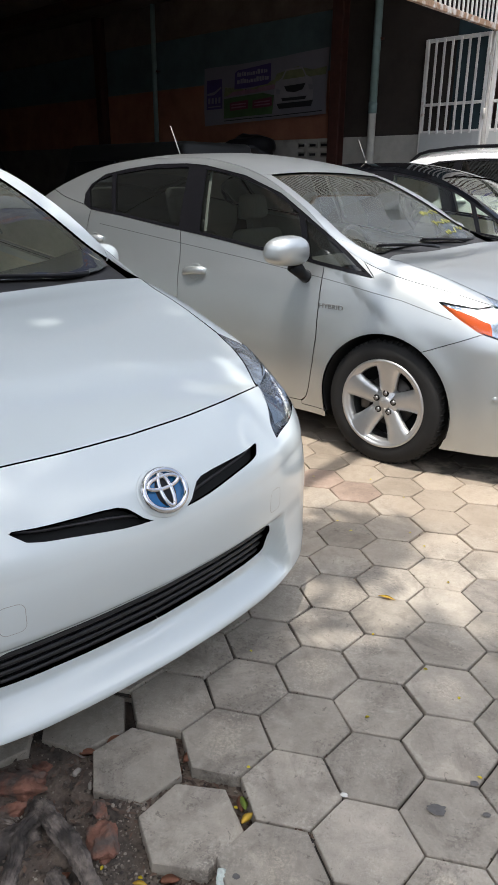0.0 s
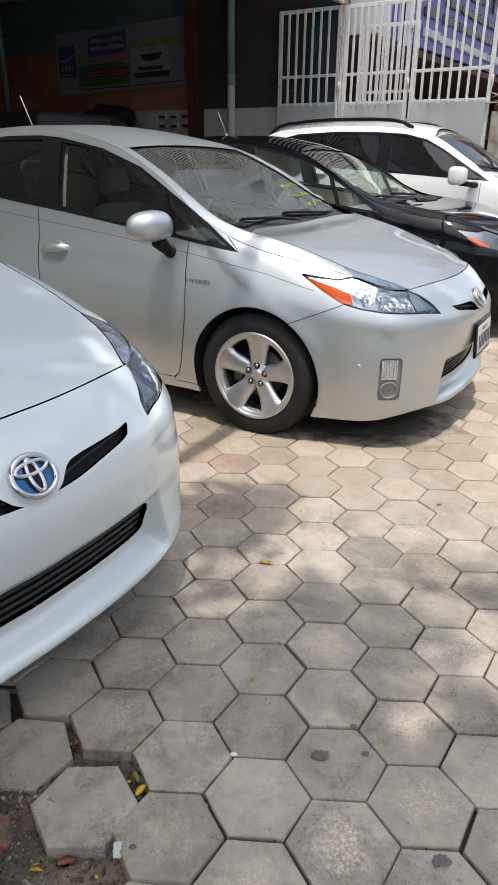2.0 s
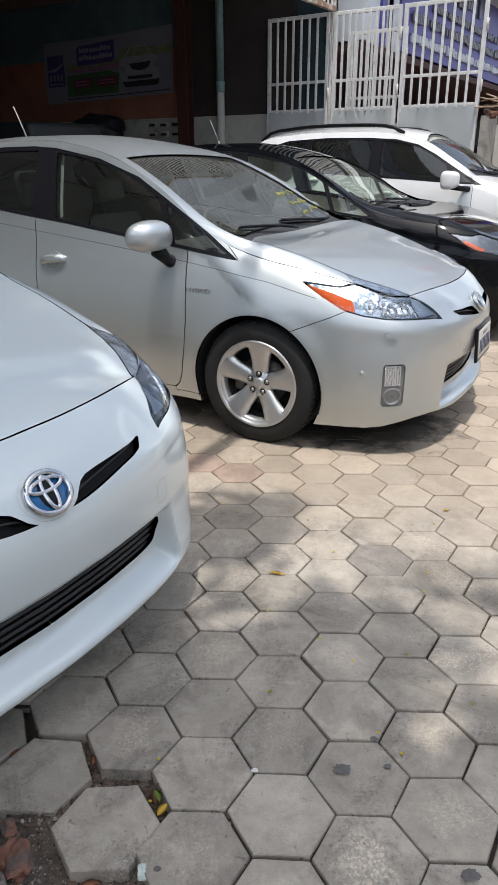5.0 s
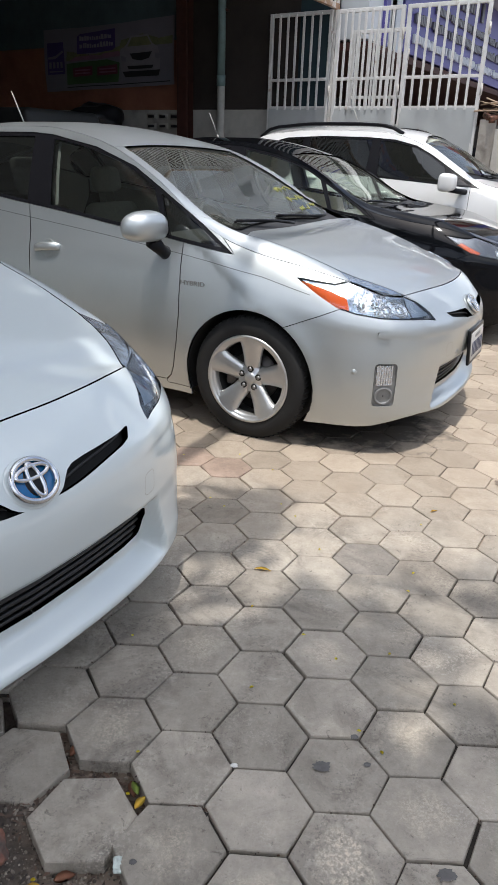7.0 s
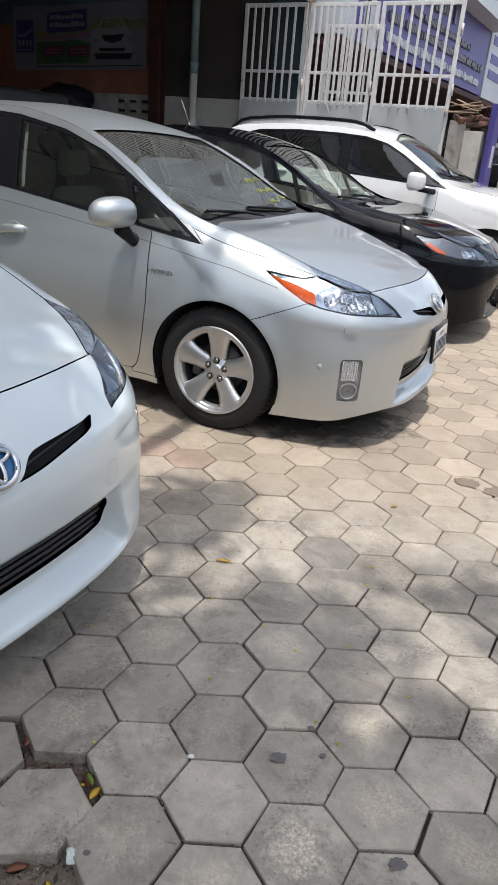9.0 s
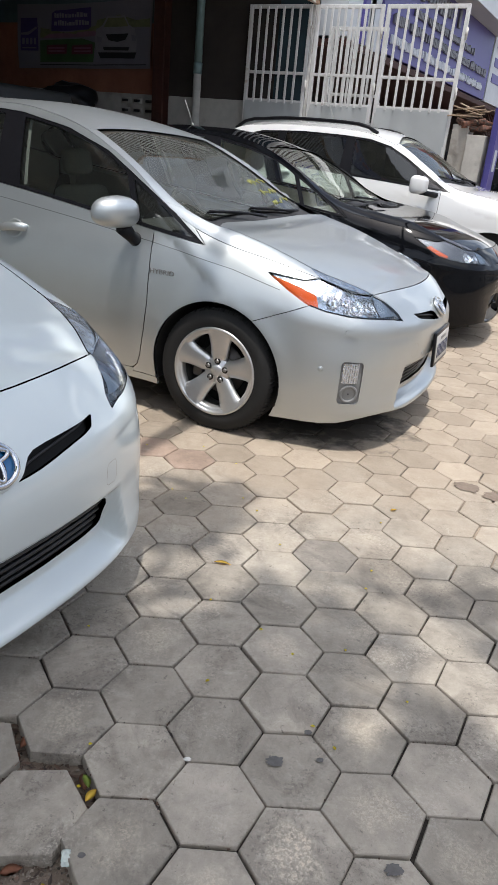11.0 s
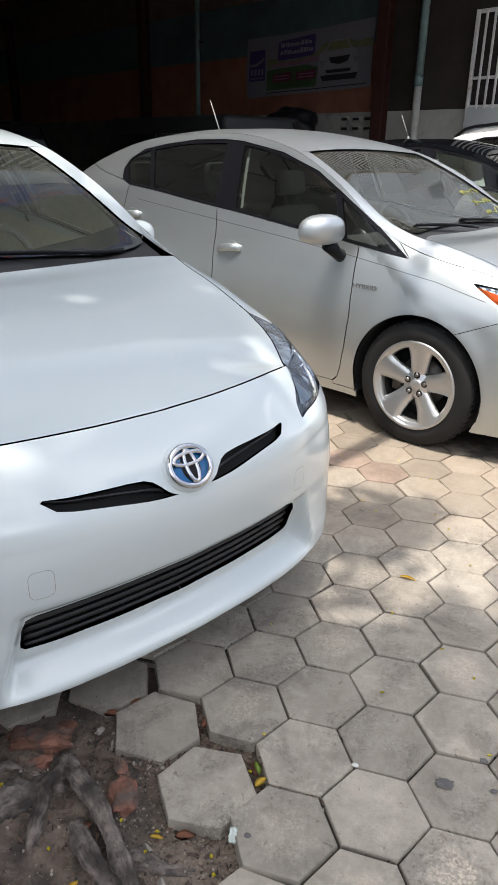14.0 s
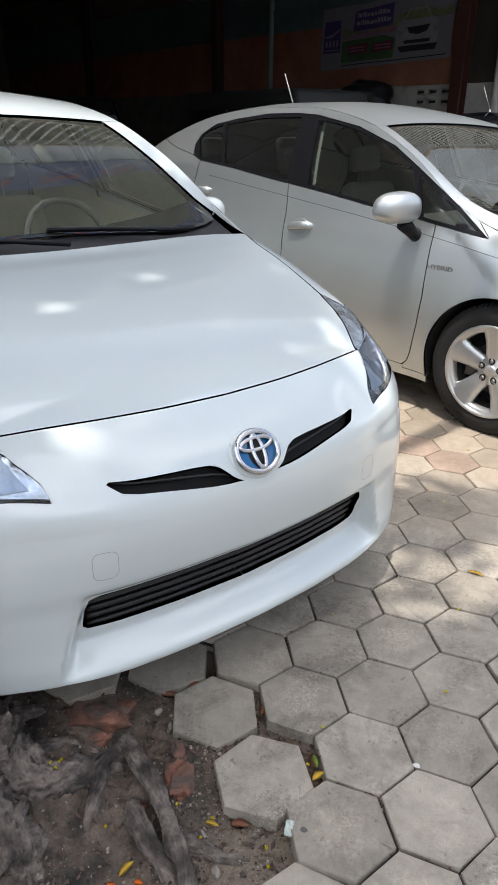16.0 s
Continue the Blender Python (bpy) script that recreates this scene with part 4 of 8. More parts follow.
    cw = panel("cowl", Tp, cowl_full, M_PLASTIC, car, "black plastic cowl", step=0.03, inset=0.022, rim=0.01, gap=-0.012)
    wsp = ws + [(x, -y) for x, y in ws[::-1][1:]] + [(x, -y) for x, y in spec["ws_top"]] + [(x, y) for x, y in spec["ws_top"][::-1][1:]]
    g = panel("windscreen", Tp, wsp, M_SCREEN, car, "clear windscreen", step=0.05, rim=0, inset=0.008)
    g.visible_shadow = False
    # black band at the edge of the screen
    inner = shrink(dense(wsp, 0.05), 0.026 if "lamp_dz" not in spec else 0.014).tolist()
    panel("screen_band", Tp, wsp, M_TRIM, car, step=0.04, rim=0, inset=0.012, holes=[inner])
    re, he = spec["roof_end"], spec["hatch_end"]
    wt = spec["ws_top"]
    ky = lambda x: float(B.yk(x)) - 0.0005
    roof = [(x, y) for x, y in wt[::-1]] + [(x, ky(x)) for x in np.linspace(wt[0][0], re, 20)]
    roof = roof + [(x, -y) for x, y in roof[::-1] if y > 1e-6]
    panel("roof", Tp, roof, paint, car, step=0.04)
    hg = [(x, ky(x) - 0.05) for x in np.linspace(re - 0.01, he, 8)]
    hg = hg + [(x, -y) for x, y in hg[::-1]]
    panel("rear_window", Tp, hg, M_TINT, car, "dark rear glass", step=0.06, rim=0)
    rest = [(x, ky(x)) for x in np.linspace(re, spec.get("tail", -3.44), 10)] 
    rest_in = [(x, ky(x) - 0.05) for x in np.linspace(re, he, 8)]
    tail = rest + [(x, -y) for x, y in rest[::-1]]
    panel("tailgate", Tp, tail, paint, car, step=0.06, holes=[shrink(dense(hg, 0.06), 0.006).tolist()])
    # inner shell, floor, dashboard, seats, steering wheel
    # black sheets close behind the panels stand in for shade in the gaps
    shell = [(u0, 0.43 + gz), (B.uy(0.5), 0.43 + gz), (B.uy(0.56), 0.3), (0.40, 0.25), (0.40, 0.5), (0.3, 0.62), (0.2, 0.70), (-0.2, 0.70), (-0.42, 0.5), (-0.42, 0.24), (-2.25, 0.24), (-2.3, 0.5), (-2.5, 0.75), (-2.3, 1.05), (-1.4, 0.98), (-0.45, 0.88), (0.1, 0.80), (0.5, 0.72), (B.uy(0.55), 0.60), (u0, 0.55)]
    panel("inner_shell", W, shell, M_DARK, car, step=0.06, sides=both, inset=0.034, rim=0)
    hs = [(x, y) for x, y in ((0.70, 0.0), (0.66, 0.4), (0.5, 0.62), (0.2, 0.70), (-0.3, 0.71), (-0.42, 0.66), (-0.30, 0.0))]
    hs = hs + [(x, -y) for x, y in hs[::-1] if y > 0]
    panel("bonnet_underside", Tp, hs, M_DARK, car, step=0.06, inset=0.026, rim=0)
    bm = bmesh.new()
    box(bm, -3.2, 0.58, -0.66, 0.66, 0.17, 0.28, 0.03)
    part("underbody", bm, M_DARK, car)
    lift = spec.get("lift", 0.0)
    bm = bmesh.new()
    box(bm, -0.85, -0.36, -0.66, 0.66, 0.55 + lift, 0.93 + lift, 0.07, 3)
    part("dashboard", bm, M_DASHB if style == "white" else M_DASH, car)
    for q in (0.36, -0.36):
        seat(car, -1.35, q, seats, 0.30 + lift)
    seat(car, -2.15, 0, seats, 0.34 + lift, True)
    sw = empty("steering_wheel")
    sw.parent = car
    sw.matrix_basis = pose(-0.90, 0.36, 0.90 + lift, 0, 62, 0)
    bm = bmesh.new()
    tube(bm, [(0.18 * math.cos(a), 0.18 * math.sin(a), 0) for a in np.linspace(0, 2 * math.pi, 33)], 0.016, 8)
    part("wheel_ring", bm, M_PLASTIC, sw)
    bm = bmesh.new()
    box(bm, -0.06, 0.06, -0.07, 0.07, -0.03, 0.02, 0.02)
    box(bm, -0.015, 0.015, -0.17, 0.17, -0.02, 0.0, 0.006)
    part("wheel_hub", bm, M_PLASTIC, sw)
    panel("headliner", Tp, [(-1.2, 0.5), (-1.2, -0.5), (-2.6, -0.5), (-2.6, 0.5)], M_LINER, car, step=0.1, inset=0.03, rim=0)
    # wipers on the screen
    for a, b in (((-0.205 + sh, 0.06), (-0.290 + sh, -0.48)), ((-0.215 + sh, 0.56), (-0.290 + sh, 0.02))):
        bm = bmesh.new()
        pa, pb = [], []
        for t in np.linspace(0, 1, 10):
            x, y = a[0] + (b[0] - a[0]) * t, a[1] + (b[1] - a[1]) * t
            p = Tp(np.array([x]), np.array([y]))[0]
            pa.append((p[0], p[1], p[2] + 0.010 + 0.008 * math.sin(math.pi * t)))
        tube(bm, pa, [0.010] * 3 + [0.007] * 7, 6)
        part("wiper", bm, M_TRIM, car)
        bm = bmesh.new()
        tube(bm, [(p[0] - 0.012, p[1], p[2] - 0.006) for p in pa[3:]], 0.005, 6)
        part("wiper_blade", bm, M_TRIM, car)
    # emblem
    ez = spec.get("emblem_z", 0.657)
    pa, pb = W(np.array([u0]), np.array([ez - 0.02]))[0], W(np.array([u0]), np.array([ez + 0.02]))[0]
    up_ = Vector((pb[0] - pa[0], 0, pb[2] - pa[2])).normalized()
    out_ = Vector((up_.z, 0, -up_.x))
    em = Matrix(((0, out_.x, up_.x, (pa[0] + pb[0]) / 2), (-1, 0, 0, 0), (0, out_.z, up_.z, (pa[2] + pb[2]) / 2), (0, 0, 0, 1)))
    em = em @ Matrix.Diagonal((-1, 1, 1, 1))
    badge_emblem(car, em, 0.063, M_BLUE if style != "black" else M_TRIM, paint)
    # aerial
    bm = bmesh.new()
    p = Tp(np.array([-2.2]), np.array([0.0]))[0]
    rod(bm, p, p + np.array([-0.10, 0, 0.21]), 0.0045, 8, 0.003)
    rod(bm, p - np.array([0, 0, 0.01]), p + np.array([-0.012, 0, 0.02]), 0.014, 10, 0.008)
    part("aerial", bm, M_SEATG, car, "short grey roof aerial")
    return car, B


def handle(door, W, u, z, s, paint):
    """A pull handle over a shallow cup."""
    h = empty("door_handle")
    h.parent = door
    fm = frame_at(W, u, z) @ Matrix.Rotation(radians(-7), 4, "Y")
    flip = Matrix.Diagonal((1, s, 1, 1))
    bm = bmesh.new()
    lathe(bm, [(0.001, -0.006), (0.030, -0.004), (0.046, 0.002), (0.054, 0.0045), (0.060, 0.001)], 28)
    for v in bm.verts:
        v.co.z *= 0.86
    bmesh.ops.transform(bm, matrix=flip @ fm, verts=bm.verts)
    part("handle_cup", bm, paint, h)
    bm = bmesh.new()
    pts = [(-0.085, 0.002, 0.0), (-0.07, 0.014, 0.003), (-0.03, 0.023, 0.004), (0.03, 0.023, 0.004), (0.07, 0.014, 0.003), (0.09, 0.002, 0.0)]
    tube(bm, pts, [0.011, 0.0145, 0.015, 0.015, 0.0145, 0.011], 12)
    for v in bm.verts:
        v.co.z *= 1.5
    bmesh.ops.transform(bm, matrix=flip @ fm, verts=bm.verts)
    bmesh.ops.recalc_face_normals(bm, faces=bm.faces)
    part("handle_grip", bm, paint, h)


def door_mirror(car, B, x, z, s, paint, fold=0.0, boxy=False):
    mr = empty("door_mirror")
    mr.parent = car
    c = B.wrap(np.array([x]), np.array([min(z, 0.98)]))[0]
    y0 = c[1] - fold
    bm = bmesh.new()
    bmesh.ops.create_uvsphere(bm, u_segments=28, v_segments=18, radius=1.0)
    for v in bm.verts:
        q = v.co.copy()
        # flat back, rounded nose, fuller at the outer end
        fx = 0.085 if q.x > 0 else 0.055
        taper = 1.0 - 0.16 * q.y
        v.co = Vector((math.copysign(abs(q.x) ** 0.9, q.x) * fx, math.copysign(abs(q.y) ** (0.5 if boxy else 0.75), q.y) * (0.112 if boxy else 0.118), math.copysign(abs(q.z) ** (0.5 if boxy else 0.75), q.z) * (0.088 if boxy else 0.080 if q.z > 0 else 0.066) * (1.0 + (0.10 if boxy else -0.10) * q.y)))
        if fold:
            v.co *= 0.82
        v.co.x -= 0.03 * q.y
    bmesh.ops.transform(bm, matrix=Matrix.Diagonal((1, s, 1, 1)) @ pose(x + 0.0, y0 + 0.165, z + 0.055), verts=bm.verts)
    bmesh.ops.recalc_face_normals(bm, faces=bm.faces)
    part("mirror_shell", bm, paint, mr)
    bm = bmesh.new()
    if boxy:
        tube(bm, [(x + 0.16, s * (y0 - 0.03), z - 0.035), (x + 0.09, s * (y0 + 0.05), z - 0.025), (x + 0.02, s * (y0 + 0.12), z - 0.01)], [0.028, 0.026, 0.028], 12)
    else:
        tube(bm, [(x + 0.03, s * (y0 - 0.01), min(z - 0.085, 0.985)), (x + 0.02, s * (y0 + 0.05), z - 0.055), (x + 0.005, s * (y0 + 0.10), z - 0.01)], [0.040, 0.030, 0.040], 12)
    part("mirror_foot", bm, M_TRIM, mr)
    bm = bmesh.new()
    bmesh.ops.create_circle(bm, cap_ends=True, segments=28, radius=1.0, matrix=Matrix.Translation((x - 0.058, s * (y0 + 0.165), z + 0.055)) @ pose(0, 0, 0, 0, -90, 0) @ Matrix.Diagonal((0.058, 0.092, 1, 1)))
    part("mirror_pane", bm, M_MIRROR, mr)


SUV = dict(
    HATCH,
    outline=[(0.95, 0), (0.935, 0.28), (0.89, 0.55), (0.82, 0.70), (0.70, 0.81), (0.50, 0.88), (0.25, 0.912), (0, 0.92), (-0.6, 0.92), (-1.6, 0.92), (-2.6, 0.91), (-3.2, 0.88), (-3.55, 0.82), (-3.75, 0.66), (-3.8, 0.4), (-3.82, 0)],
    zc=[(0.85, 0.96), (0.78, 0.985), (0.6, 1.03), (0.3, 1.085), (-0.2, 1.15), (-0.45, 1.17), (-0.52, 1.20), (-0.8, 1.385), (-1.1, 1.56), (-1.3, 1.635), (-1.6, 1.69), (-2.2, 1.71), (-2.8, 1.69), (-3.2, 1.62), (-3.5, 1.4), (-3.82, 1.1)],
    zk=[(0.70, 0.925), (0.6, 0.955), (0.3, 1.03), (0, 1.085), (-0.3, 1.125), (-0.45, 1.15), (-0.6, 1.20), (-0.85, 1.33), (-1.1, 1.47), (-1.35, 1.575), (-1.6, 1.625), (-2.2, 1.645), (-2.8, 1.62), (-3.2, 1.55), (-3.5, 1.33), (-3.82, 1.05)],
    yk=[(0.70, 0.66), (0.6, 0.71), (0.3, 0.79), (0, 0.815), (-0.3, 0.815), (-0.6, 0.79), (-0.85, 0.75), (-1.1, 0.71), (-1.35, 0.68), (-1.6, 0.665), (-2.2, 0.66), (-2.8, 0.655), (-3.2, 0.64), (-3.82, 0.55)],
    cut=[(0.785, 0), (0.775, 0.2), (0.75, 0.4), (0.71, 0.56), (0.63, 0.70)],
    dside=[(0.2, 0.09), (0.28, 0.05), (0.40, 0.02), (0.55, 0.004), (0.70, 0), (0.85, 0.006), (0.98, 0.024), (1.08, 0.045), (1.15, 0.065), (1.3, 0.10)],
    dfront=[(0.18, 0.09), (0.24, 0.03), (0.28, 0.01), (0.34, 0.02), (0.48, 0.03), (0.6, 0.01), (0.7, 0), (0.8, 0.01)],
    zb=[(-3.8, 1.0), (-3.0, 1.26), (-2.3, 1.22), (-1.3, 1.16), (-0.7, 1.11), (-0.5, 1.07), (-0.3, 0.98), (0, 0.90), (0.3, 0.86), (0.6, 0.80), (1.6, 0.76)],
    dents=[], corner=0.0, shoulder=[(-9, 0), (9, 0)],
    wheelbase=2.72, hub=0.365, arch=0.42, tyre=0.368, rim=0.232, track=0.80,
    tip=(-0.50, 1.115), belt=[(-0.53, 1.118), (-0.9, 1.135), (-1.3, 1.16), (-1.7, 1.18), (-2.3, 1.215), (-3.0, 1.26), (-3.15, 1.28)],
    dlo=[(-0.52, 1.118), (-0.66, 1.19), (-0.85, 1.295), (-1.05, 1.41), (-1.25, 1.505), (-1.5, 1.56), (-1.8, 1.578), (-2.3, 1.585), (-2.8, 1.56), (-3.05, 1.50), (-3.2, 1.42), (-3.27, 1.36), (-3.23, 1.30), (-3.15, 1.28)],
    panes=[((-0.80, -0.58), (-0.84, -0.60)), ((-1.62, -0.85), (-1.66, -0.92)), ((-2.48, -1.76), (-2.50, -1.76)), ((-3.12, -2.58), (-3.18, -2.60))],
    door1=-0.60, door2=-1.66, door3=-2.50, sill=0.32, bottom=0.22, sh=-0.30, k_end=-3.35, lamp_dz=0.17, grille_dz=0.17, emblem_z=0.85, handle_dz=0.17,
    hood_side=[(0.64, 0.66), (0.5, 0.70), (0.3, 0.72), (0, 0.75), (-0.3, 0.765), (-0.60, 0.76)], hood_rear=[(-0.56, 0.6), (-0.49, 0.35), (-0.46, 0)],
    ws=[(-0.72, 0.70), (-0.64, 0.5), (-0.57, 0.25), (-0.55, 0)], ws_top=[(-1.20, 0.60), (-1.26, 0.3), (-1.28, 0)],
    roof_end=-3.15, hatch_end=-3.6, tail=-3.75, mirror=(-0.80, 1.11), lift=0.22, arm=0.02,
)


def longer_nose(spec, k):
    """The same car with its cabin set back by k."""
    f = lambda x: x - k * float(np.clip((0.1 - x) / 0.2, 0, 1))
    out = dict(spec, sh=-k, mirror=None, wheelbase=spec["wheelbase"] + k, k_end=-2.95 - k)
    for key in ("outline", "zc", "zk", "yk", "zb", "ex", "belt", "dlo", "shoulder", "hood_side", "hood_rear", "ws", "ws_top"):
        out[key] = [(f(p[0]), p[1]) for p in spec[key]]
    out["tip"] = (f(spec["tip"][0]), spec["tip"][1])
    out["panes"] = [tuple((f(a), f(b)) for a, b in q) for q in spec["panes"]]
    for key in ("door1", "door2", "door3", "roof_end", "hatch_end"):
        out[key] = spec[key] - k
    out["tail"] = -3.44 - k
    return out


WHITE_AT = (-1.137, 1.594, -30.5)
SILVER_AT = (0.423, 3.868, -26.2)
white_car, WB = make_car("hatchback_car", pose(WHITE_AT[0], WHITE_AT[1], 0, 0, 0, WHITE_AT[2]), HATCH, M_WHITE, "white pearl hybrid hatchback parked nose out, blue badge", "parked cars", "white", M_SEAT)
silver_car, SB = make_car("hatchback_car", pose(SILVER_AT[0], SILVER_AT[1], 0, 0, 0, SILVER_AT[2]), HATCH, M_SILVER, "silver metallic hybrid hatchback parked beside the white one", "parked cars", "silver", M_SEATG)
black_car, KB = make_car("hatchback_car", pose(1.60, 6.19, 0, 0, 0, -23.8), longer_nose(HATCH, 0.22), M_BLACKP, "glossy black hatchback parked beside the silver one", "parked cars", "black", M_SEAT, False)
suv_car, UB = make_car("suv_car", pose(3.08, 7.82, 0, 0, 0, -28.0), SUV, M_SUVP, "white sport utility car with black roof rails", "parked cars", "suv", M_SEATG)


def number_plate(car, x, y, z, rows):
    """A number plate in a dark frame; its writing is plain bars."""
    p = empty("number_plate")
    p.parent = car
    p.matrix_basis = pose(x, y, z, 0, -4, 0)
    bm = bmesh.new()
    box(bm, -0.012, 0.004, -0.172, 0.172, -0.092, 0.092, 0.006)
    part("plate_frame", bm, M_TRIM, p)
    bm = bmesh.new()
    box(bm, 0.0, 0.007, -0.150, 0.150, -0.072, 0.072, 0.003)
    part("plate_sheet", bm, M_PLATE, p)
    for k in range(rows):
        bm = bmesh.new()
        yy = -0.115 + 0.23 * k / (rows - 1)
        box(bm, 0.006, 0.0085, yy - 0.012, yy + 0.012, -0.05, 0.022, 0.001)
        part("plate_bar", bm, M_PRINT, p)
    bm = bmesh.new()
    box(bm, 0.006, 0.0083, -0.06, 0.06, 0.040, 0.056, 0.001)
    part("plate_heading", bm, M_BEZEL, p)


number_plate(silver_car, 0.932, 0.0, 0.462, 7)
# fog lamps, washer caps and parking sensors of the silver car
for s in (1, -1):
    fog = empty("fog_lamp")
    fog.parent = silver_car
    W = SB.wrap
    panel("fog_bezel", W, rounded(0.642, 0.756, 0.266, 0.476, 0.020), M_BEZEL, fog, "grey plastic bezel", sides=(s,), inset=0.010, rim=-0.012, gap=0.001, step=0.03)
    panel("reflector_lens", W, rounded(0.650, 0.738, 0.368, 0.470, 0.006), M_FROST, fog, "ribbed clear lens", sides=(s,), inset=0.004, rim=0.022, step=0.03)
    for k in range(7):
        panel("lens_rib", W, rounded(0.653 + 0.0122 * k, 0.6585 + 0.0122 * k, 0.373, 0.465, 0.001, 2), M_CELL, fog, sides=(s,), inset=0.001, rim=0.003, step=0.05, gap=0)
    fm = frame_at(W, 0.700, 0.315)
    bm = bmesh.new()
    lathe(bm, [(0.001, -0.010), (0.022, -0.012), (0.032, -0.018)], 28)
    bmesh.ops.transform(bm, matrix=Matrix.Diagonal((1, s, 1, 1)) @ fm, verts=bm.verts)
    bmesh.ops.recalc_face_normals(bm, faces=bm.faces)
    # dark plastic stands in for the shaded glass deep in its ring
    part("fog_bulb_glass", bm, M_PLASTIC, fog)
    bm = bmesh.new()
    lathe(bm, [(0.032, -0.019), (0.034, -0.004), (0.040, -0.002), (0.046, -0.006), (0.047, -0.020)], 28)
    bmesh.ops.transform(bm, matrix=Matrix.Diagonal((1, s, 1, 1)) @ fm, verts=bm.verts)
    bmesh.ops.recalc_face_normals(bm, faces=bm.faces)
    part("fog_ring", bm, M_BEZEL, fog)
    panel("washer_cap", W, rounded(0.640, 0.710, 0.592, 0.625, 0.012), M_SILVER, silver_car, sides=(s,), inset=-0.013, rim=0.014, step=0.012)
    for uu, zz in ((0.544, 0.43), (SB.uy(0.30), 0.47)):
        fm = frame_at(W, uu, zz)
        bm = bmesh.new()
        lathe(bm, [(0.001, 0.003), (0.009, 0.003), (0.0105, 0.001), (0.0125, 0.003), (0.0135, 0.0)], 20)
        bmesh.ops.transform(bm, matrix=Matrix.Diagonal((1, s, 1, 1)) @ fm, verts=bm.verts)
        bmesh.ops.recalc_face_normals(bm, faces=bm.faces)
        part("parking_sensor", bm, M_SILVER, silver_car)
    # lettered badge on the front fender
    fm = frame_at(W, -0.325, 0.752)
    fc = bpy.data.curves.new("badge_text", "FONT")
    fc.body = "HYBRID"
    fc.size, fc.extrude, fc.bevel_depth, fc.align_x, fc.align_y = 0.033, 0.0015, 0.0005, "CENTER", "CENTER"
    ob = new("badge_lettering", fc)
    ob.parent = silver_car
    p = fm.translation
    ob.matrix_basis = (pose(p.x, p.y + 0.001, p.z, 90, 0, 180) if s > 0 else pose(p.x, -p.y - 0.001, p.z, 90, 0, 0)) @ Matrix.Diagonal((1.25, 1, 1, 1))
    fc.materials.append(M_NUT)
# a grey line stands in for the shade of the crease along the doors
ribbon("door_crease", SB.wrap, [(0.30, 0.762), (0.05, 0.820), (-0.2, 0.858), (-0.415, 0.886), (-0.9, 0.940), (-1.45, 0.995), (-2.2, 1.07)], 0.0032, M_CREASE, silver_car, sides=(-1,))
# yellow paint-pen marks on the silver windscreen
rs = random.Random(8)
for k in range(9):
    bm = bmesh.new()
    x0, y0 = -0.52 + 0.085 * (k // 3), 0.43 + 0.075 * (k % 3) + 0.018 * (k // 3)
    pts = []
    for i in range(7):
        x, y = x0 + rs.uniform(-0.022, 0.022), y0 + 0.065 * i / 6
        p = SB.top(np.array([x]), np.array([y]), 0.006)[0]
        pts.append(tuple(p))
    tube(bm, pts, 0.0028, 5)
    part("paint_mark", bm, M_SCRAWL, silver_car, "faded yellow paint-pen mark on the glass")
# roof rails of the white sport utility car
for s in (1, -1):
    bm = bmesh.new()
    pts = []
    for x in np.linspace(-1.45, -3.2, 16):
        e = min(1, (-1.45 - x) / 0.18, (x + 3.2) / 0.18)
        pts.append((x, s * 0.60, float(UB.top_z(x, 0.60)) + 0.005 + 0.05 * max(0, e) ** 0.6))
    tube(bm, pts, 0.020, 8)
    part("roof_rail", bm, M_TRIM, suv_car, "black roof rail")


# ---- ground, bedding and hexagonal pavers ----
S = 0.124                                   # side of a paver
PITCH_X, PITCH_Y = 1.5 * S, math.sqrt(3) * S
M_GROUND = mat("packed_earth", (0.17, 0.14, 0.11), 0.95, var=0.3, scale=6, bump=0.4, bscale=40)
M_BED = mat("joint_soil", (0.040, 0.034, 0.028), 0.95, var=0.4, scale=25, bump=0.5, bscale=120)
M_JOINT = mat("dust_filled_joint", (0.30, 0.24, 0.18), 0.95, var=0.35, scale=5, bump=0.4, bscale=120, stain=(0.070, 0.056, 0.045), stain_at=0.46, stain_scale=2.6)


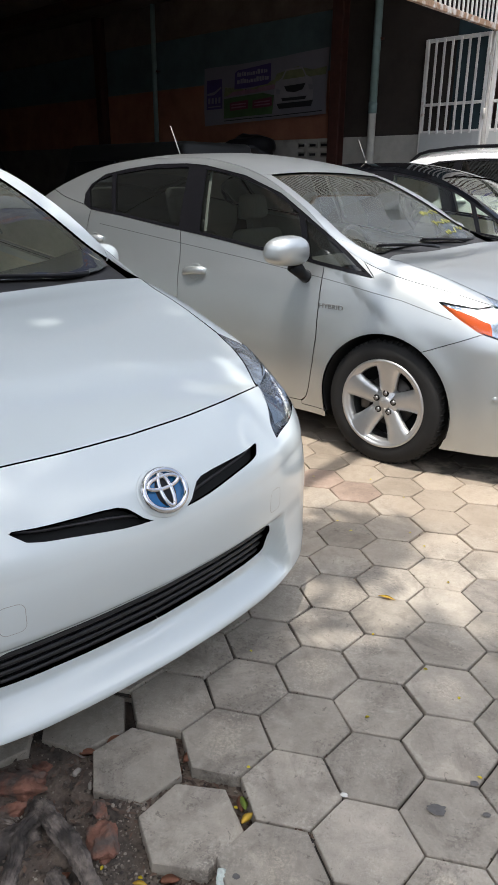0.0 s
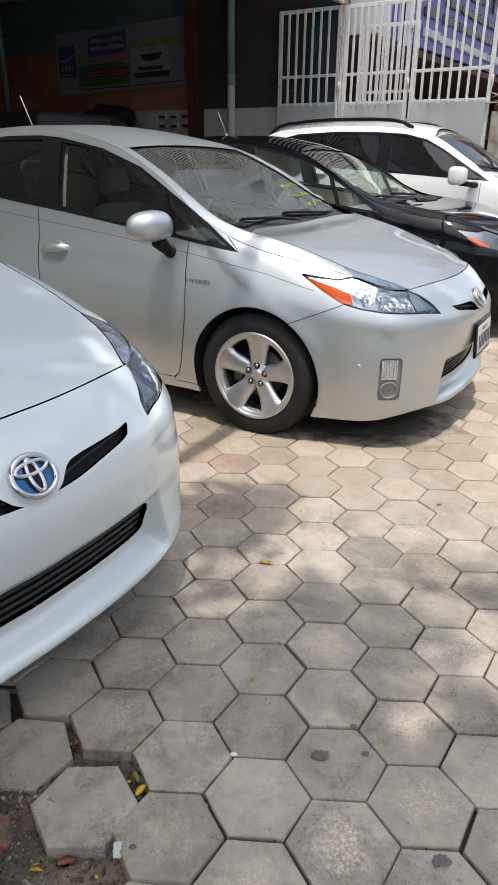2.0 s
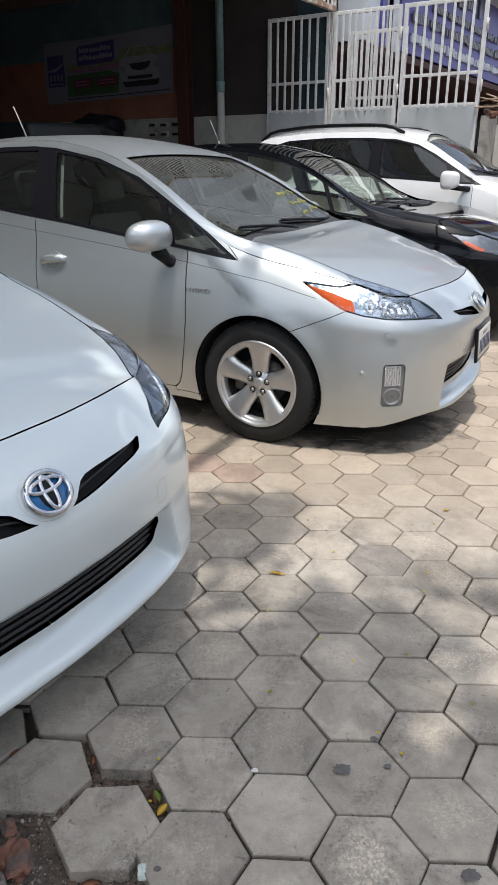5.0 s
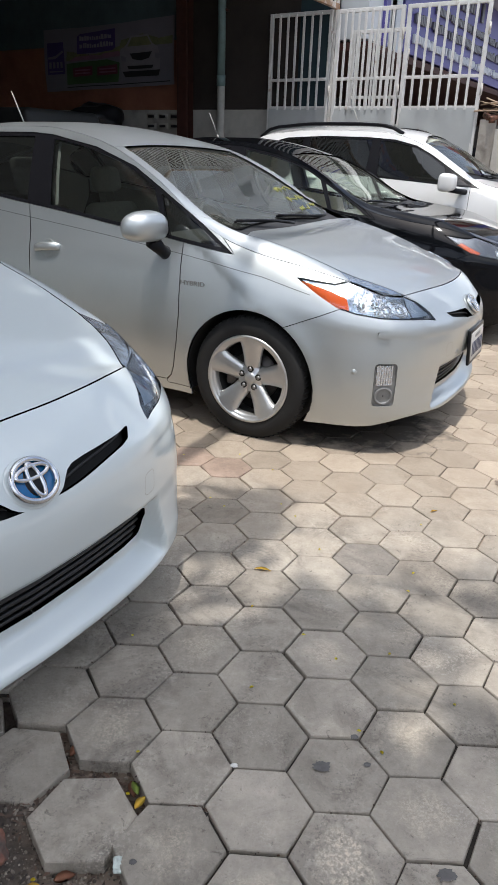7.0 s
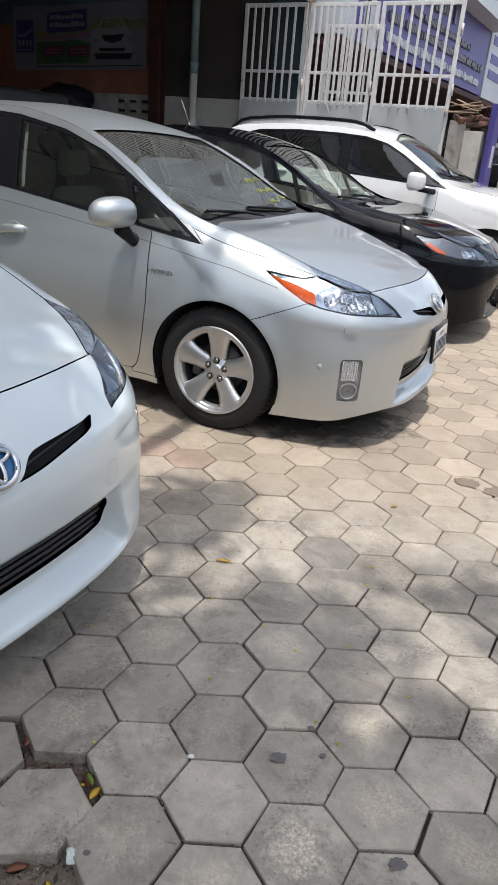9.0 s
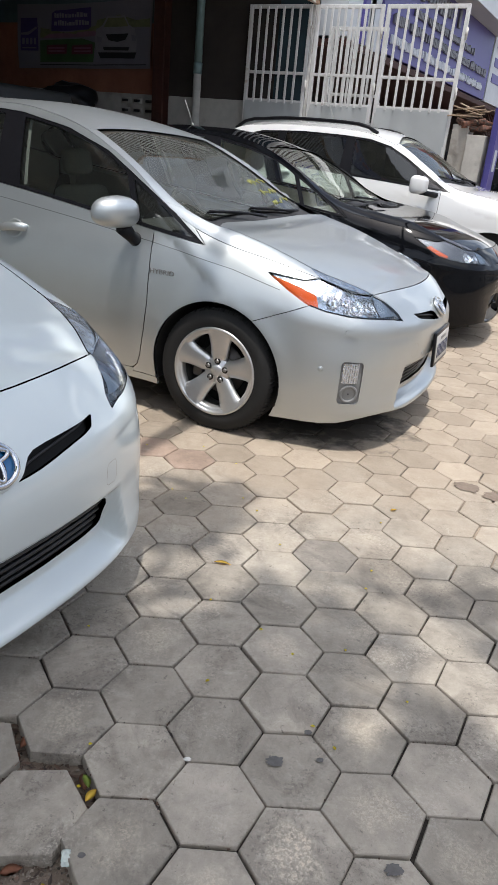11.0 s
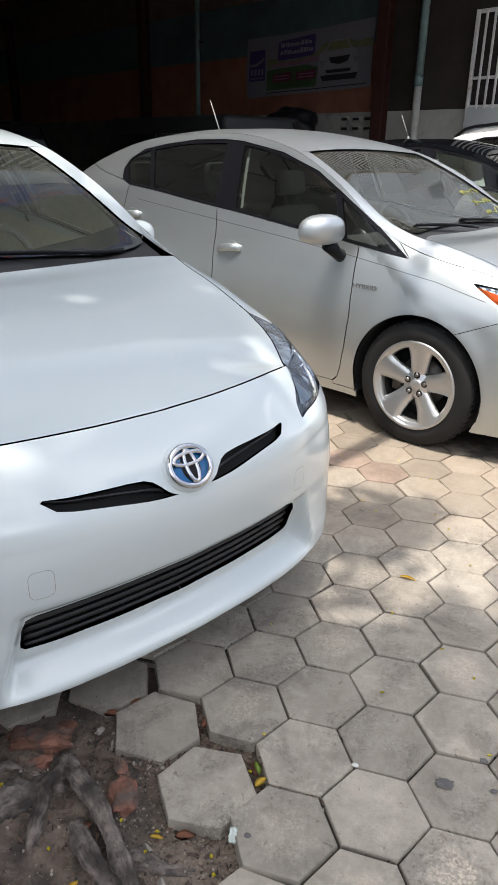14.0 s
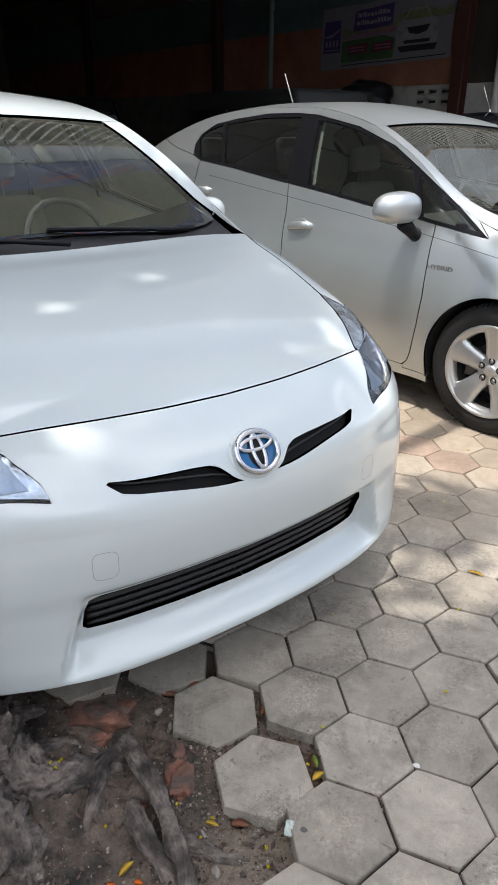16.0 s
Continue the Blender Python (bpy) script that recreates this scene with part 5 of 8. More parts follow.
def paver_material(name, color, pale, dark, rubbed=0.0):
    """Worn concrete: pale scuffs, dark blotches, aggregate specks, tone by piece."""
    m = bpy.data.materials.new(name)
    m.use_nodes = True
    nt = m.node_tree
    N, L = nt.nodes.new, nt.links.new
    b = nt.nodes["Principled BSDF"]
    b.inputs["Roughness"].default_value = 0.92
    b.inputs["Specular IOR Level"].default_value = 0.25
    geo = N("ShaderNodeNewGeometry")
    oi = N("ShaderNodeObjectInfo")
    isl = geo.outputs["Random Per Island"]
    both = N("ShaderNodeMath")
    both.operation = "ADD"
    L(oi.outputs["Random"], both.inputs[0])
    L(isl, both.inputs[1])
    frac = N("ShaderNodeMath")
    frac.operation = "FRACT"
    L(both.outputs[0], frac.inputs[0])

    def noise_tex(scale, detail=6.0, rough=0.6, dist=0.0):
        n = N("ShaderNodeTexNoise")
        n.inputs["Scale"].default_value = scale
        n.inputs["Detail"].default_value = detail
        n.inputs["Roughness"].default_value = rough
        n.inputs["Distortion"].default_value = dist
        L(geo.outputs["Position"], n.inputs["Vector"])
        return n.outputs["Fac"]

    def span(src, a, c, lo=0.0, hi=1.0):
        r = N("ShaderNodeMapRange")
        r.inputs["From Min"].default_value, r.inputs["From Max"].default_value = a, c
        r.inputs["To Min"].default_value, r.inputs["To Max"].default_value = lo, hi
        L(src, r.inputs["Value"])
        return r.outputs[0]

    def blend(fac, a, c, kind="MIX"):
        x = N("ShaderNodeMix")
        x.data_type, x.blend_type = "RGBA", kind
        if isinstance(fac, float):
            x.inputs["Factor"].default_value = fac
        else:
            L(fac, x.inputs["Factor"])
        for src, slot in ((a, "A"), (c, "B")):
            if isinstance(src, tuple):
                x.inputs[slot].default_value = (*src, 1)
            else:
                L(src, x.inputs[slot])
        return x.outputs["Result"]
    col = blend(span(noise_tex(6.0, 9.0, 0.75), 0.32, 0.68), tuple(c * 0.70 for c in color), tuple(min(1, c * 1.20) for c in color))
    col = blend(span(noise_tex(4.2, 7.0, 0.7, 1.0), 0.50, 0.62, 0.0, 0.62), col, dark)
    col = blend(span(noise_tex(11.0, 7.0, 0.7, 1.2), 0.58, 0.72, 0.0, 0.55), col, pale)
    col = blend(span(noise_tex(55.0, 4.0, 0.8), 0.62, 0.72, 0.0, 0.4), col, pale)
    col = blend(span(noise_tex(34.0, 4.0, 0.7, 0.8), 0.63, 0.71, 0.0, 0.6), col, tuple(c * 0.4 for c in dark))
    col = blend(span(noise_tex(130.0, 3.0, 0.8), 0.58, 0.70, 0.0, 0.20), col, tuple(c * 0.35 for c in dark))
    col = blend(span(noise_tex(95.0, 3.0, 0.7), 0.58, 0.68, 0.0, 0.22), col, pale)
    col = blend(span(noise_tex(1.7, 5.0, 0.6, 0.6), 0.52, 0.64, 0.0, 0.35), col, tuple(c * 0.75 for c in dark))
    # rough worn patches where the aggregate shows
    worn = N("ShaderNodeMath")
    worn.operation = "MULTIPLY"
    L(span(noise_tex(5.2, 5.0, 0.6, 0.5), 0.50, 0.62), worn.inputs[0])
    L(span(noise_tex(105.0, 3.0, 0.8), 0.50, 0.60, 0.0, 0.50), worn.inputs[1])
    col = blend(worn.outputs[0], col, pale)
    pit = N("ShaderNodeMath")
    pit.operation = "MULTIPLY"
    L(span(noise_tex(4.1, 5.0, 0.6, 0.8), 0.50, 0.60), pit.inputs[0])
    L(span(noise_tex(85.0, 3.0, 0.8, 0.3), 0.54, 0.62, 0.0, 0.40), pit.inputs[1])
    col = blend(pit.outputs[0], col, tuple(c * 0.4 for c in dark))
    # tan dust of the open yard; it also carries the sunlit paving's warm tone
    sep = N("ShaderNodeSeparateXYZ")
    L(geo.outputs["Position"], sep.inputs[0])
    edge = N("ShaderNodeMath")
    edge.operation = "ADD"
    L(sep.outputs["Y"], edge.inputs[0])
    L(span(noise_tex(2.2, 5.0, 0.6), 0.2, 0.8, -0.5, 0.5), edge.inputs[1])
    col = blend(span(edge.outputs[0], 1.9, 2.7, 0.0, 0.60 if name == "concrete_paver" else 0.2), col, (0.400, 0.318, 0.236))
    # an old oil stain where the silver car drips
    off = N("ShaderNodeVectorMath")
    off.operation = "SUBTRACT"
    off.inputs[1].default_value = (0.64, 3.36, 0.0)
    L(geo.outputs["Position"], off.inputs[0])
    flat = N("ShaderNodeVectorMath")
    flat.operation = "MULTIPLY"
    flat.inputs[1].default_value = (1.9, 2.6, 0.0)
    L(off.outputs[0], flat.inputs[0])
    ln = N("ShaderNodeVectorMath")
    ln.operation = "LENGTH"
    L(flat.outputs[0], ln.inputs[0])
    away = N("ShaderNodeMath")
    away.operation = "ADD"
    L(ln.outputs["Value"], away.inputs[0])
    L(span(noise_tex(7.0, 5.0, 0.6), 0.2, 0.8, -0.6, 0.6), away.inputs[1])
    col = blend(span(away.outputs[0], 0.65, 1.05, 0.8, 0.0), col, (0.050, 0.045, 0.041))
    if rubbed:
        # the face of this piece is rubbed through to its pale aggregate
        tc = N("ShaderNodeTexCoord")
        mid_ = N("ShaderNodeVectorMath")
        mid_.operation = "LENGTH"
        L(tc.outputs["Object"], mid_.inputs[0])
        rim_ = N("ShaderNodeMath")
        rim_.operation = "ADD"
        L(mid_.outputs["Value"], rim_.inputs[0])
        L(span(noise_tex(16.0, 6.0, 0.7, 0.6), 0.25, 0.75, -0.05, 0.05), rim_.inputs[1])
        spot = N("ShaderNodeMath")
        spot.operation = "MULTIPLY"
        L(span(rim_.outputs[0], 0.030, 0.078, 1.0, 0.0), spot.inputs[0])
        L(span(noise_tex(120.0, 4.0, 0.8, 0.5), 0.46, 0.60, 0.15, rubbed), spot.inputs[1])
        col = blend(spot.outputs[0], col, (0.62, 0.54, 0.43))
    tone = span(frac.outputs[0], 0.0, 1.0, 0.84, 1.14)
    col = blend(1.0, col, tone, "MULTIPLY")
    L(col, b.inputs["Base Color"])
    h = N("ShaderNodeMath")
    h.operation = "ADD"
    L(noise_tex(90.0, 6.0, 0.75), h.inputs[0])
    L(span(noise_tex(14.0, 4.0, 0.6), 0.35, 0.65, 0.0, 1.2), h.inputs[1])
    bp = N("ShaderNodeBump")
    bp.inputs["Strength"].default_value = 0.65
    bp.inputs["Distance"].default_value = 0.0035
    L(h.outputs[0], bp.inputs["Height"])
    L(bp.outputs["Normal"], b.inputs["Normal"])
    return m


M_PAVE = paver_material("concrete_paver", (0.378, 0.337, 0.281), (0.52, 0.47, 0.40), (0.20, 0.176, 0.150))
M_PAVER_RED = paver_material("reddish_paver", (0.37, 0.27, 0.215), (0.46, 0.38, 0.32), (0.24, 0.18, 0.145))
M_PAVE_RUBBED = paver_material("rubbed_paver", (0.378, 0.337, 0.281), (0.52, 0.47, 0.40), (0.20, 0.176, 0.150), 0.95)
M_PAVE_DARK = paver_material("dark_paver", (0.235, 0.212, 0.185), (0.34, 0.31, 0.27), (0.12, 0.108, 0.096))
M_PAVE_SCUFFED = paver_material("scuffed_paver", (0.378, 0.337, 0.281), (0.52, 0.47, 0.40), (0.20, 0.176, 0.150), 0.6)

bm = bmesh.new()
bmesh.ops.create_grid(bm, x_segments=60, y_segments=60, size=400, matrix=Matrix.Translation((0, 0, -0.09)))
ground = tagged(part("ground", bm, M_GROUND), "packed brown earth reaching away on all sides", "ground", kind="structure")
bm = bmesh.new()
grid = {}
for i in range(-80, 115):
    for j in range(-45, 145):
        if -17.5 <= i < 0 and -7 <= j < 12:
            continue                      # open soil round the tree
        q = []
        for a, b in ((0, 0), (1, 0), (1, 1), (0, 1)):
            key = (i + a, j + b)
            if key not in grid:
                kx, ky = key[0] * 0.1, key[1] * 0.1
                fill = min(1.0, max(0.0, (ky - 1.75 + 0.35 * noise.noise(Vector((kx * 1.3, ky * 1.3, 5)))) / 0.5))
                grid[key] = bm.verts.new((kx, ky, -0.0150 + 0.0075 * fill + (0.005 - 0.002 * fill) * noise.noise(Vector((kx * 9, ky * 9, 0)))))
            q.append(grid[key])
        bm.faces.new(q).material_index = 1 if j > 18 + 3 * noise.noise(Vector((i * 0.13, j * 0.13, 5))) else 0
pavement = tagged(part("pavement", bm, M_BED), "worn grey hexagonal concrete pavers on dark soil", "pavement", kind="structure")
pavement.data.materials.append(M_JOINT)


def paver_mesh(k):
    rng = random.Random(k)
    bm = bmesh.new()
    rings = []
    cut = [rng.uniform(0.972, 0.996) for _ in range(6)]
    for f, z in ((0.966, 0.0), (0.984, -0.002), (0.994, -0.007), (0.994, -0.06)):
        rings.append([bm.verts.new((S * cut[i] * f * math.cos(radians(60 * i + rng.uniform(-0.5, 0.5))), S * cut[i] * f * math.sin(radians(60 * i)), z)) for i in range(6)])
    c = bm.verts.new((0, 0, 0.0006))
    for i in range(6):
        bm.faces.new((rings[0][i], rings[0][(i + 1) % 6], c))
    for a, b in zip(rings, rings[1:]):
        for i in range(6):
            bm.faces.new((a[i], b[i], b[(i + 1) % 6], a[(i + 1) % 6]))
    me = bpy.data.meshes.new("paver")
    bm.to_mesh(me)
    bm.free()
    return me


def paved(q, r):
    """Whether a paver lies at the lattice place (q, r): none in the bare earth round the tree."""
    if q >= -2:
        return not (q == -2 and r < -3)
    if q >= -5:
        return r >= -q - 2
    return r >= {-6: 3, -7: 5}.get(q, 6 - (q + 8) // 2)


SHIFT = {(-3, 1): (-0.014, -0.040, -0.006, 5), (-4, 2): (-0.012, -0.014, -0.004, -3), (-5, 3): (-0.020, -0.008, -0.008, -8), (-6, 3): (-0.035, -0.028, 0.006, -10), (-2, -1): (-0.012, 0.004, -0.008, -4)}
RED = {(-3, 10), (-2, 9), (-5, 12)}
rng = random.Random(5)
variants = [paver_mesh(k) for k in range(8)]
for me in variants:
    me.materials.append(M_PAVE)
red_mesh = paver_mesh(77)
red_mesh.materials.append(M_PAVER_RED)
rubbed_mesh, scuffed_mesh = paver_mesh(78), paver_mesh(79)
rubbed_mesh.materials.append(M_PAVE_RUBBED)
scuffed_mesh.materials.append(M_PAVE_SCUFFED)
dark_mesh = paver_mesh(80)
dark_mesh.materials.append(M_PAVE_DARK)
WORN = {(1, 4): dark_mesh, (0, -1): rubbed_mesh, (1, 0): scuffed_mesh, (1, -1): scuffed_mesh, (2, -2): scuffed_mesh, (-1, -1): scuffed_mesh, (-2, 3): scuffed_mesh, (-3, 2): scuffed_mesh, (-2, 0): scuffed_mesh, (0, 2): scuffed_mesh}
near_list, far_list = [], []
for q in range(-44, 56):
    for r in range(-60, 80):
        x, y = 0.343 + PITCH_X * q, 0.993 + PITCH_Y * (r + q / 2)
        if not (-6.5 < x < 9.5 and -1.5 < y < 13.5) or not paved(q, r):
            continue
        d = math.hypot((x - 0.25) * 0.9, (y - 1.2) * 0.75)
        (near_list if d < 1.86 else far_list).append((d, q, r, x, y))
near_list.sort()
far_list += near_list[300:]
for d, q, r, x, y in near_list[:300]:
    dx, dy, dz, tw = SHIFT.get((q, r), (rng.uniform(-0.002, 0.002), rng.uniform(-0.002, 0.002), rng.uniform(-0.0025, 0.0015), rng.uniform(-0.9, 0.9)))
    ob = new("paver", red_mesh if (q, r) in RED else WORN.get((q, r), variants[rng.randrange(8)]))
    ob.parent = pavement
    ob.matrix_basis = pose(x + dx, y + dy, dz, rng.uniform(-0.5, 0.5), rng.uniform(-0.5, 0.5), tw + 60 * rng.randrange(6))
verts, faces, mats = [], [], []
for d, q, r, x, y in far_list:
    n0 = len(verts)
    z0, tx, ty = rng.uniform(-0.003, 0.002), rng.uniform(-0.01, 0.01), rng.uniform(-0.01, 0.01)
    for f, z in ((0.966, 0.0), (0.985, -0.005), (0.985, -0.05)):
        for i in range(6):
            a = radians(60 * i + rng.uniform(-0.6, 0.6))
            px, py = S * f * math.cos(a), S * f * math.sin(a)
            verts.append((x + px, y + py, z0 + z + tx * px + ty * py))
    faces.append([n0 + i for i in range(6)])
    mats.append(1 if (q, r) in RED else 0)
    for k in (0, 6):
        for i in range(6):
            j = (i + 1) % 6
            faces.append([n0 + k + i, n0 + k + 6 + i, n0 + k + 6 + j, n0 + k + j])
            mats.append(mats[-1] if i else (1 if (q, r) in RED else 0))
me = bpy.data.meshes.new("pavers_far")
me.from_pydata(verts, [], faces)
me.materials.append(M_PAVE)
me.materials.append(M_PAVER_RED)
me.polygons.foreach_set("material_index", mats)
far = new("pavers_far", me)
far.parent = pavement
tagged(far, kind="stuff")

def splash(name, x, y, r, material, label, seed):
    """A thin irregular blot on the paving."""
    bm = bmesh.new()
    ring = []
    for i in range(36):
        a = 2 * math.pi * i / 36
        k = r * (0.75 + 0.6 * abs(noise.noise(Vector((math.cos(a) * 2.2, math.sin(a) * 2.2, seed)))) + 0.25 * noise.noise(Vector((math.cos(a) * 6, math.sin(a) * 6, seed))))
        ring.append(bm.verts.new((x + k * math.cos(a) * 1.15, y + k * math.sin(a) * 0.9, 0.0032)))
    top_ = [bm.verts.new((v.co.x * 0.9 + x * 0.1, v.co.y * 0.9 + y * 0.1, 0.0038)) for v in ring]
    for i in range(36):
        bm.faces.new((ring[i], ring[(i + 1) % 36], top_[(i + 1) % 36], top_[i]))
    bm.faces.new(top_)
    bmesh.ops.recalc_face_normals(bm, faces=bm.faces)
    tagged(part(name, bm, material), label, "stain", "stains on the paving")


M_OIL = mat("oil_stain", (0.115, 0.108, 0.104), 0.8, var=0.25, scale=60)
M_DROP = mat("bird_dropping", (0.62, 0.61, 0.57), 0.8, var=0.2, scale=80)
splash("oil_spot", 0.308, 1.007, 0.021, M_OIL, "dark oil spot on a paver", 1.0)
splash("oil_spot", -0.098, 0.742, 0.008, M_OIL, "small dark spot on a paver", 2.0)
splash("oil_spot", 0.395, 1.105, 0.010, M_OIL, "small dark spot on a paver", 5.0)
M_SPILL = mat("brown_spill", (0.20, 0.155, 0.12), 0.9, var=0.3, scale=40)
splash("spill_stain", 1.26, 2.64, 0.060, M_SPILL, "brown spill stain dried on the pavers", 7.0)
splash("spill_stain", 1.36, 2.56, 0.055, M_SPILL, "brown spill stain dried on the pavers", 8.0)
splash("oil_spot", 0.546, 0.750, 0.019, M_OIL, "dark oil spot on a paver", 9.0)
splash("oil_spot", 0.417, 1.020, 0.009, M_OIL, "small dark spot on a paver", 12.0)
splash("white_splash", 0.096, 0.997, 0.009, M_DROP, "small white splash on a paver", 3.0)

# ---- bare earth, roots, bricks and leaves round the tree ----
M_SOIL = mat("brown_soil", (0.135, 0.104, 0.082), 0.95, var=0.65, scale=22, bump=1.0, bscale=90, stain=(0.028, 0.024, 0.021), stain_at=0.43, stain_scale=5)
M_BARK = mat("dark_bark", (0.165, 0.138, 0.120), 0.95, var=0.85, scale=34, bump=1.0, bscale=55, stain=(0.040, 0.034, 0.030), stain_at=0.48, stain_scale=11)
# dry pale dust lies on the soil away from the trunk, the rest is damp
nt = M_SOIL.node_tree
bs = nt.nodes["Principled BSDF"]
damp_col = bs.inputs["Base Color"].links[0].from_socket
geo_ = nt.nodes.new("ShaderNodeNewGeometry")
sep_ = nt.nodes.new("ShaderNodeSeparateXYZ")
nz_ = nt.nodes.new("ShaderNodeTexNoise")
nz_.inputs["Scale"].default_value, nz_.inputs["Detail"].default_value, nz_.inputs["Roughness"].default_value = 9.0, 7.0, 0.7
nt.links.new(geo_.outputs["Position"], sep_.inputs[0])
nt.links.new(geo_.outputs["Position"], nz_.inputs["Vector"])
wob_ = nt.nodes.new("ShaderNodeMath")
wob_.operation = "MULTIPLY_ADD"
nt.links.new(nz_.outputs["Fac"], wob_.inputs[0])
wob_.inputs[1].default_value = 0.45
nt.links.new(sep_.outputs["X"], wob_.inputs[2])
rng_ = nt.nodes.new("ShaderNodeMapRange")
rng_.inputs["From Min"].default_value, rng_.inputs["From Max"].default_value = -0.24, -0.02
rng_.inputs["To Min"].default_value, rng_.inputs["To Max"].default_value = 0.0, 0.7
nt.links.new(wob_.outputs[0], rng_.inputs["Value"])
mx_ = nt.nodes.new("ShaderNodeMix")
mx_.data_type = "RGBA"
nt.links.new(rng_.outputs[0], mx_.inputs["Factor"])
nt.links.new(damp_col, mx_.inputs["A"])
mx_.inputs["B"].default_value = (0.20, 0.155, 0.118, 1)
nt.links.new(mx_.outputs["Result"], bs.inputs["Base Color"])
M_BRICK = mat("broken_brick", (0.19, 0.088, 0.060), 0.92, var=0.6, scale=20, bump=0.9, bscale=45, stain=(0.10, 0.078, 0.066), stain_at=0.46, stain_scale=19)
M_STONE = mat("pale_stone", (0.26, 0.235, 0.205), 0.9, var=0.35, scale=30, bump=0.5, bscale=80, rand=0.3)
M_CRUMB = mat("joint_crumbs", (0.46, 0.41, 0.34), 0.95, var=0.3, scale=60, island=(0.03, 0.024, 0.02))
M_GRIT = mat("mixed_grit", (0.32, 0.275, 0.225), 0.95, var=0.3, scale=60, island=(0.030, 0.022, 0.017))
M_CRUMB = mat("leaf_crumbs", (0.135, 0.085, 0.060), 0.9, var=0.3, scale=60, island=(0.03, 0.025, 0.022))
M_LEAFY = mat("yellow_leaf", (0.78, 0.53, 0.07), 0.6, var=0.25, scale=30)
M_LEAFN = mat("yellow_green_leaf", (0.26, 0.34, 0.05), 0.55, var=0.25, scale=30)
M_PETAL = mat("yellow_petal", (0.75, 0.62, 0.03), 0.6, var=0.15, scale=30)
M_LEAFO = mat("orange_petal", (0.75, 0.20, 0.02), 0.6, var=0.2, scale=30)
M_LEAFB = mat("dry_leaf", (0.30, 0.13, 0.075), 0.8, var=0.35, scale=25)
M_LEAFG = mat("green_leaf", (0.075, 0.12, 0.03), 0.55, var=0.35, scale=3, rand=0.15)
M_LITTER = mat("foil_scrap", (0.55, 0.60, 0.56), 0.35, 0.2, var=0.3, scale=60, stain=(0.06, 0.24, 0.12), stain_at=0.52, stain_scale=60)


def soil_z(x, y):
    n = noise.fractal(Vector((x * 5, y * 5, 0.3)), 0.8, 2.0, 5) * 0.022 + noise.noise(Vector((x * 24, y * 24, 2.0))) * 0.006
    mound = 0.07 * math.exp(-((x + 1.0) ** 2 + (y - 0.40) ** 2) / 0.16) + 0.022 * math.exp(-((x + 0.50) ** 2 + (y - 0.66) ** 2) / 0.006) + 0.015 * math.exp(-((x + 0.66) ** 2 + (y - 0.74) ** 2) / 0.01)
    z = -0.036 + n + mound
    return min(z, -0.016) if (y > 0.93 or x > -0.12) else z


verts, faces = [], []
n = 170
for i in range(n + 1):
    for j in range(n + 1):
        x, y = -1.8 + 1.9 * i / n, -0.75 + 2.1 * j / n
        verts.append((x, y, soil_z(x, y)))
for i in range(n):
    for j in range(n):
        a = i * (n + 1) + j
        faces.append((a, a + n + 1, a + n + 2, a + 1))
me = bpy.data.meshes.new("tree_pit")
me.from_pydata(verts, [], faces)
me.shade_smooth()
me.materials.append(M_SOIL)
tagged(new("ground_soil", me), "bare brown soil round the tree roots", "soil", kind="structure")


def lump(bm, c, size, seed, flat=0.7, sub=2):
    """An irregular stone."""
    r = bmesh.ops.create_icosphere(bm, subdivisions=sub, radius=1.0)
    off = Vector((seed * 3.1, seed * 1.7, seed))
    rot = Euler((seed * 2.1, seed * 1.3, seed * 4.7)).to_matrix()
    for v in r["verts"]:
        k = 1 + 0.35 * noise.noise(v.co * 1.3 + off) + 0.12 * noise.noise(v.co * 3.5 + off)
        p = v.co * k
        p.z *= flat
        v.co = rot @ p * size + Vector(c)


bm = bmesh.new()
for k in range(2600):
    x, y = rng.uniform(-1.05, -0.06), rng.uniform(0.3, 1.12)
    if (x > -0.15 and y > 0.75) or (x + y > 0.66 and y > 0.9):
        continue
    s = rng.choice((0.0012, 0.0012, 0.0015, 0.002, 0.002, 0.003, 0.0042))
    lump(bm, (x, y, soil_z(x, y) + s * 0.3), s, k * 0.37, sub=1)
for k in range(1500):
    x, y = rng.uniform(-0.40, -0.10), rng.uniform(0.42, 0.88)
    if x + 0.25 > 0.35 * (y - 0.42) + 0.12:
        continue
    s = rng.choice((0.0015, 0.0015, 0.002, 0.0025, 0.003, 0.004))
    lump(bm, (x, y, soil_z(x, y) + s * 0.3), s, k * 0.53, sub=1)
for k in range(420):
    x, y = rng.uniform(-0.55, 0.05), rng.uniform(0.82, 1.12)
    s = rng.choice((0.002, 0.003, 0.003, 0.004, 0.006))
    lump(bm, (x, y, (soil_z(x, y) if x < 0 else -0.0105) + s * 0.4), s, k * 0.61, sub=1)
crumbs = bmesh.new()
rc = random.Random(44)
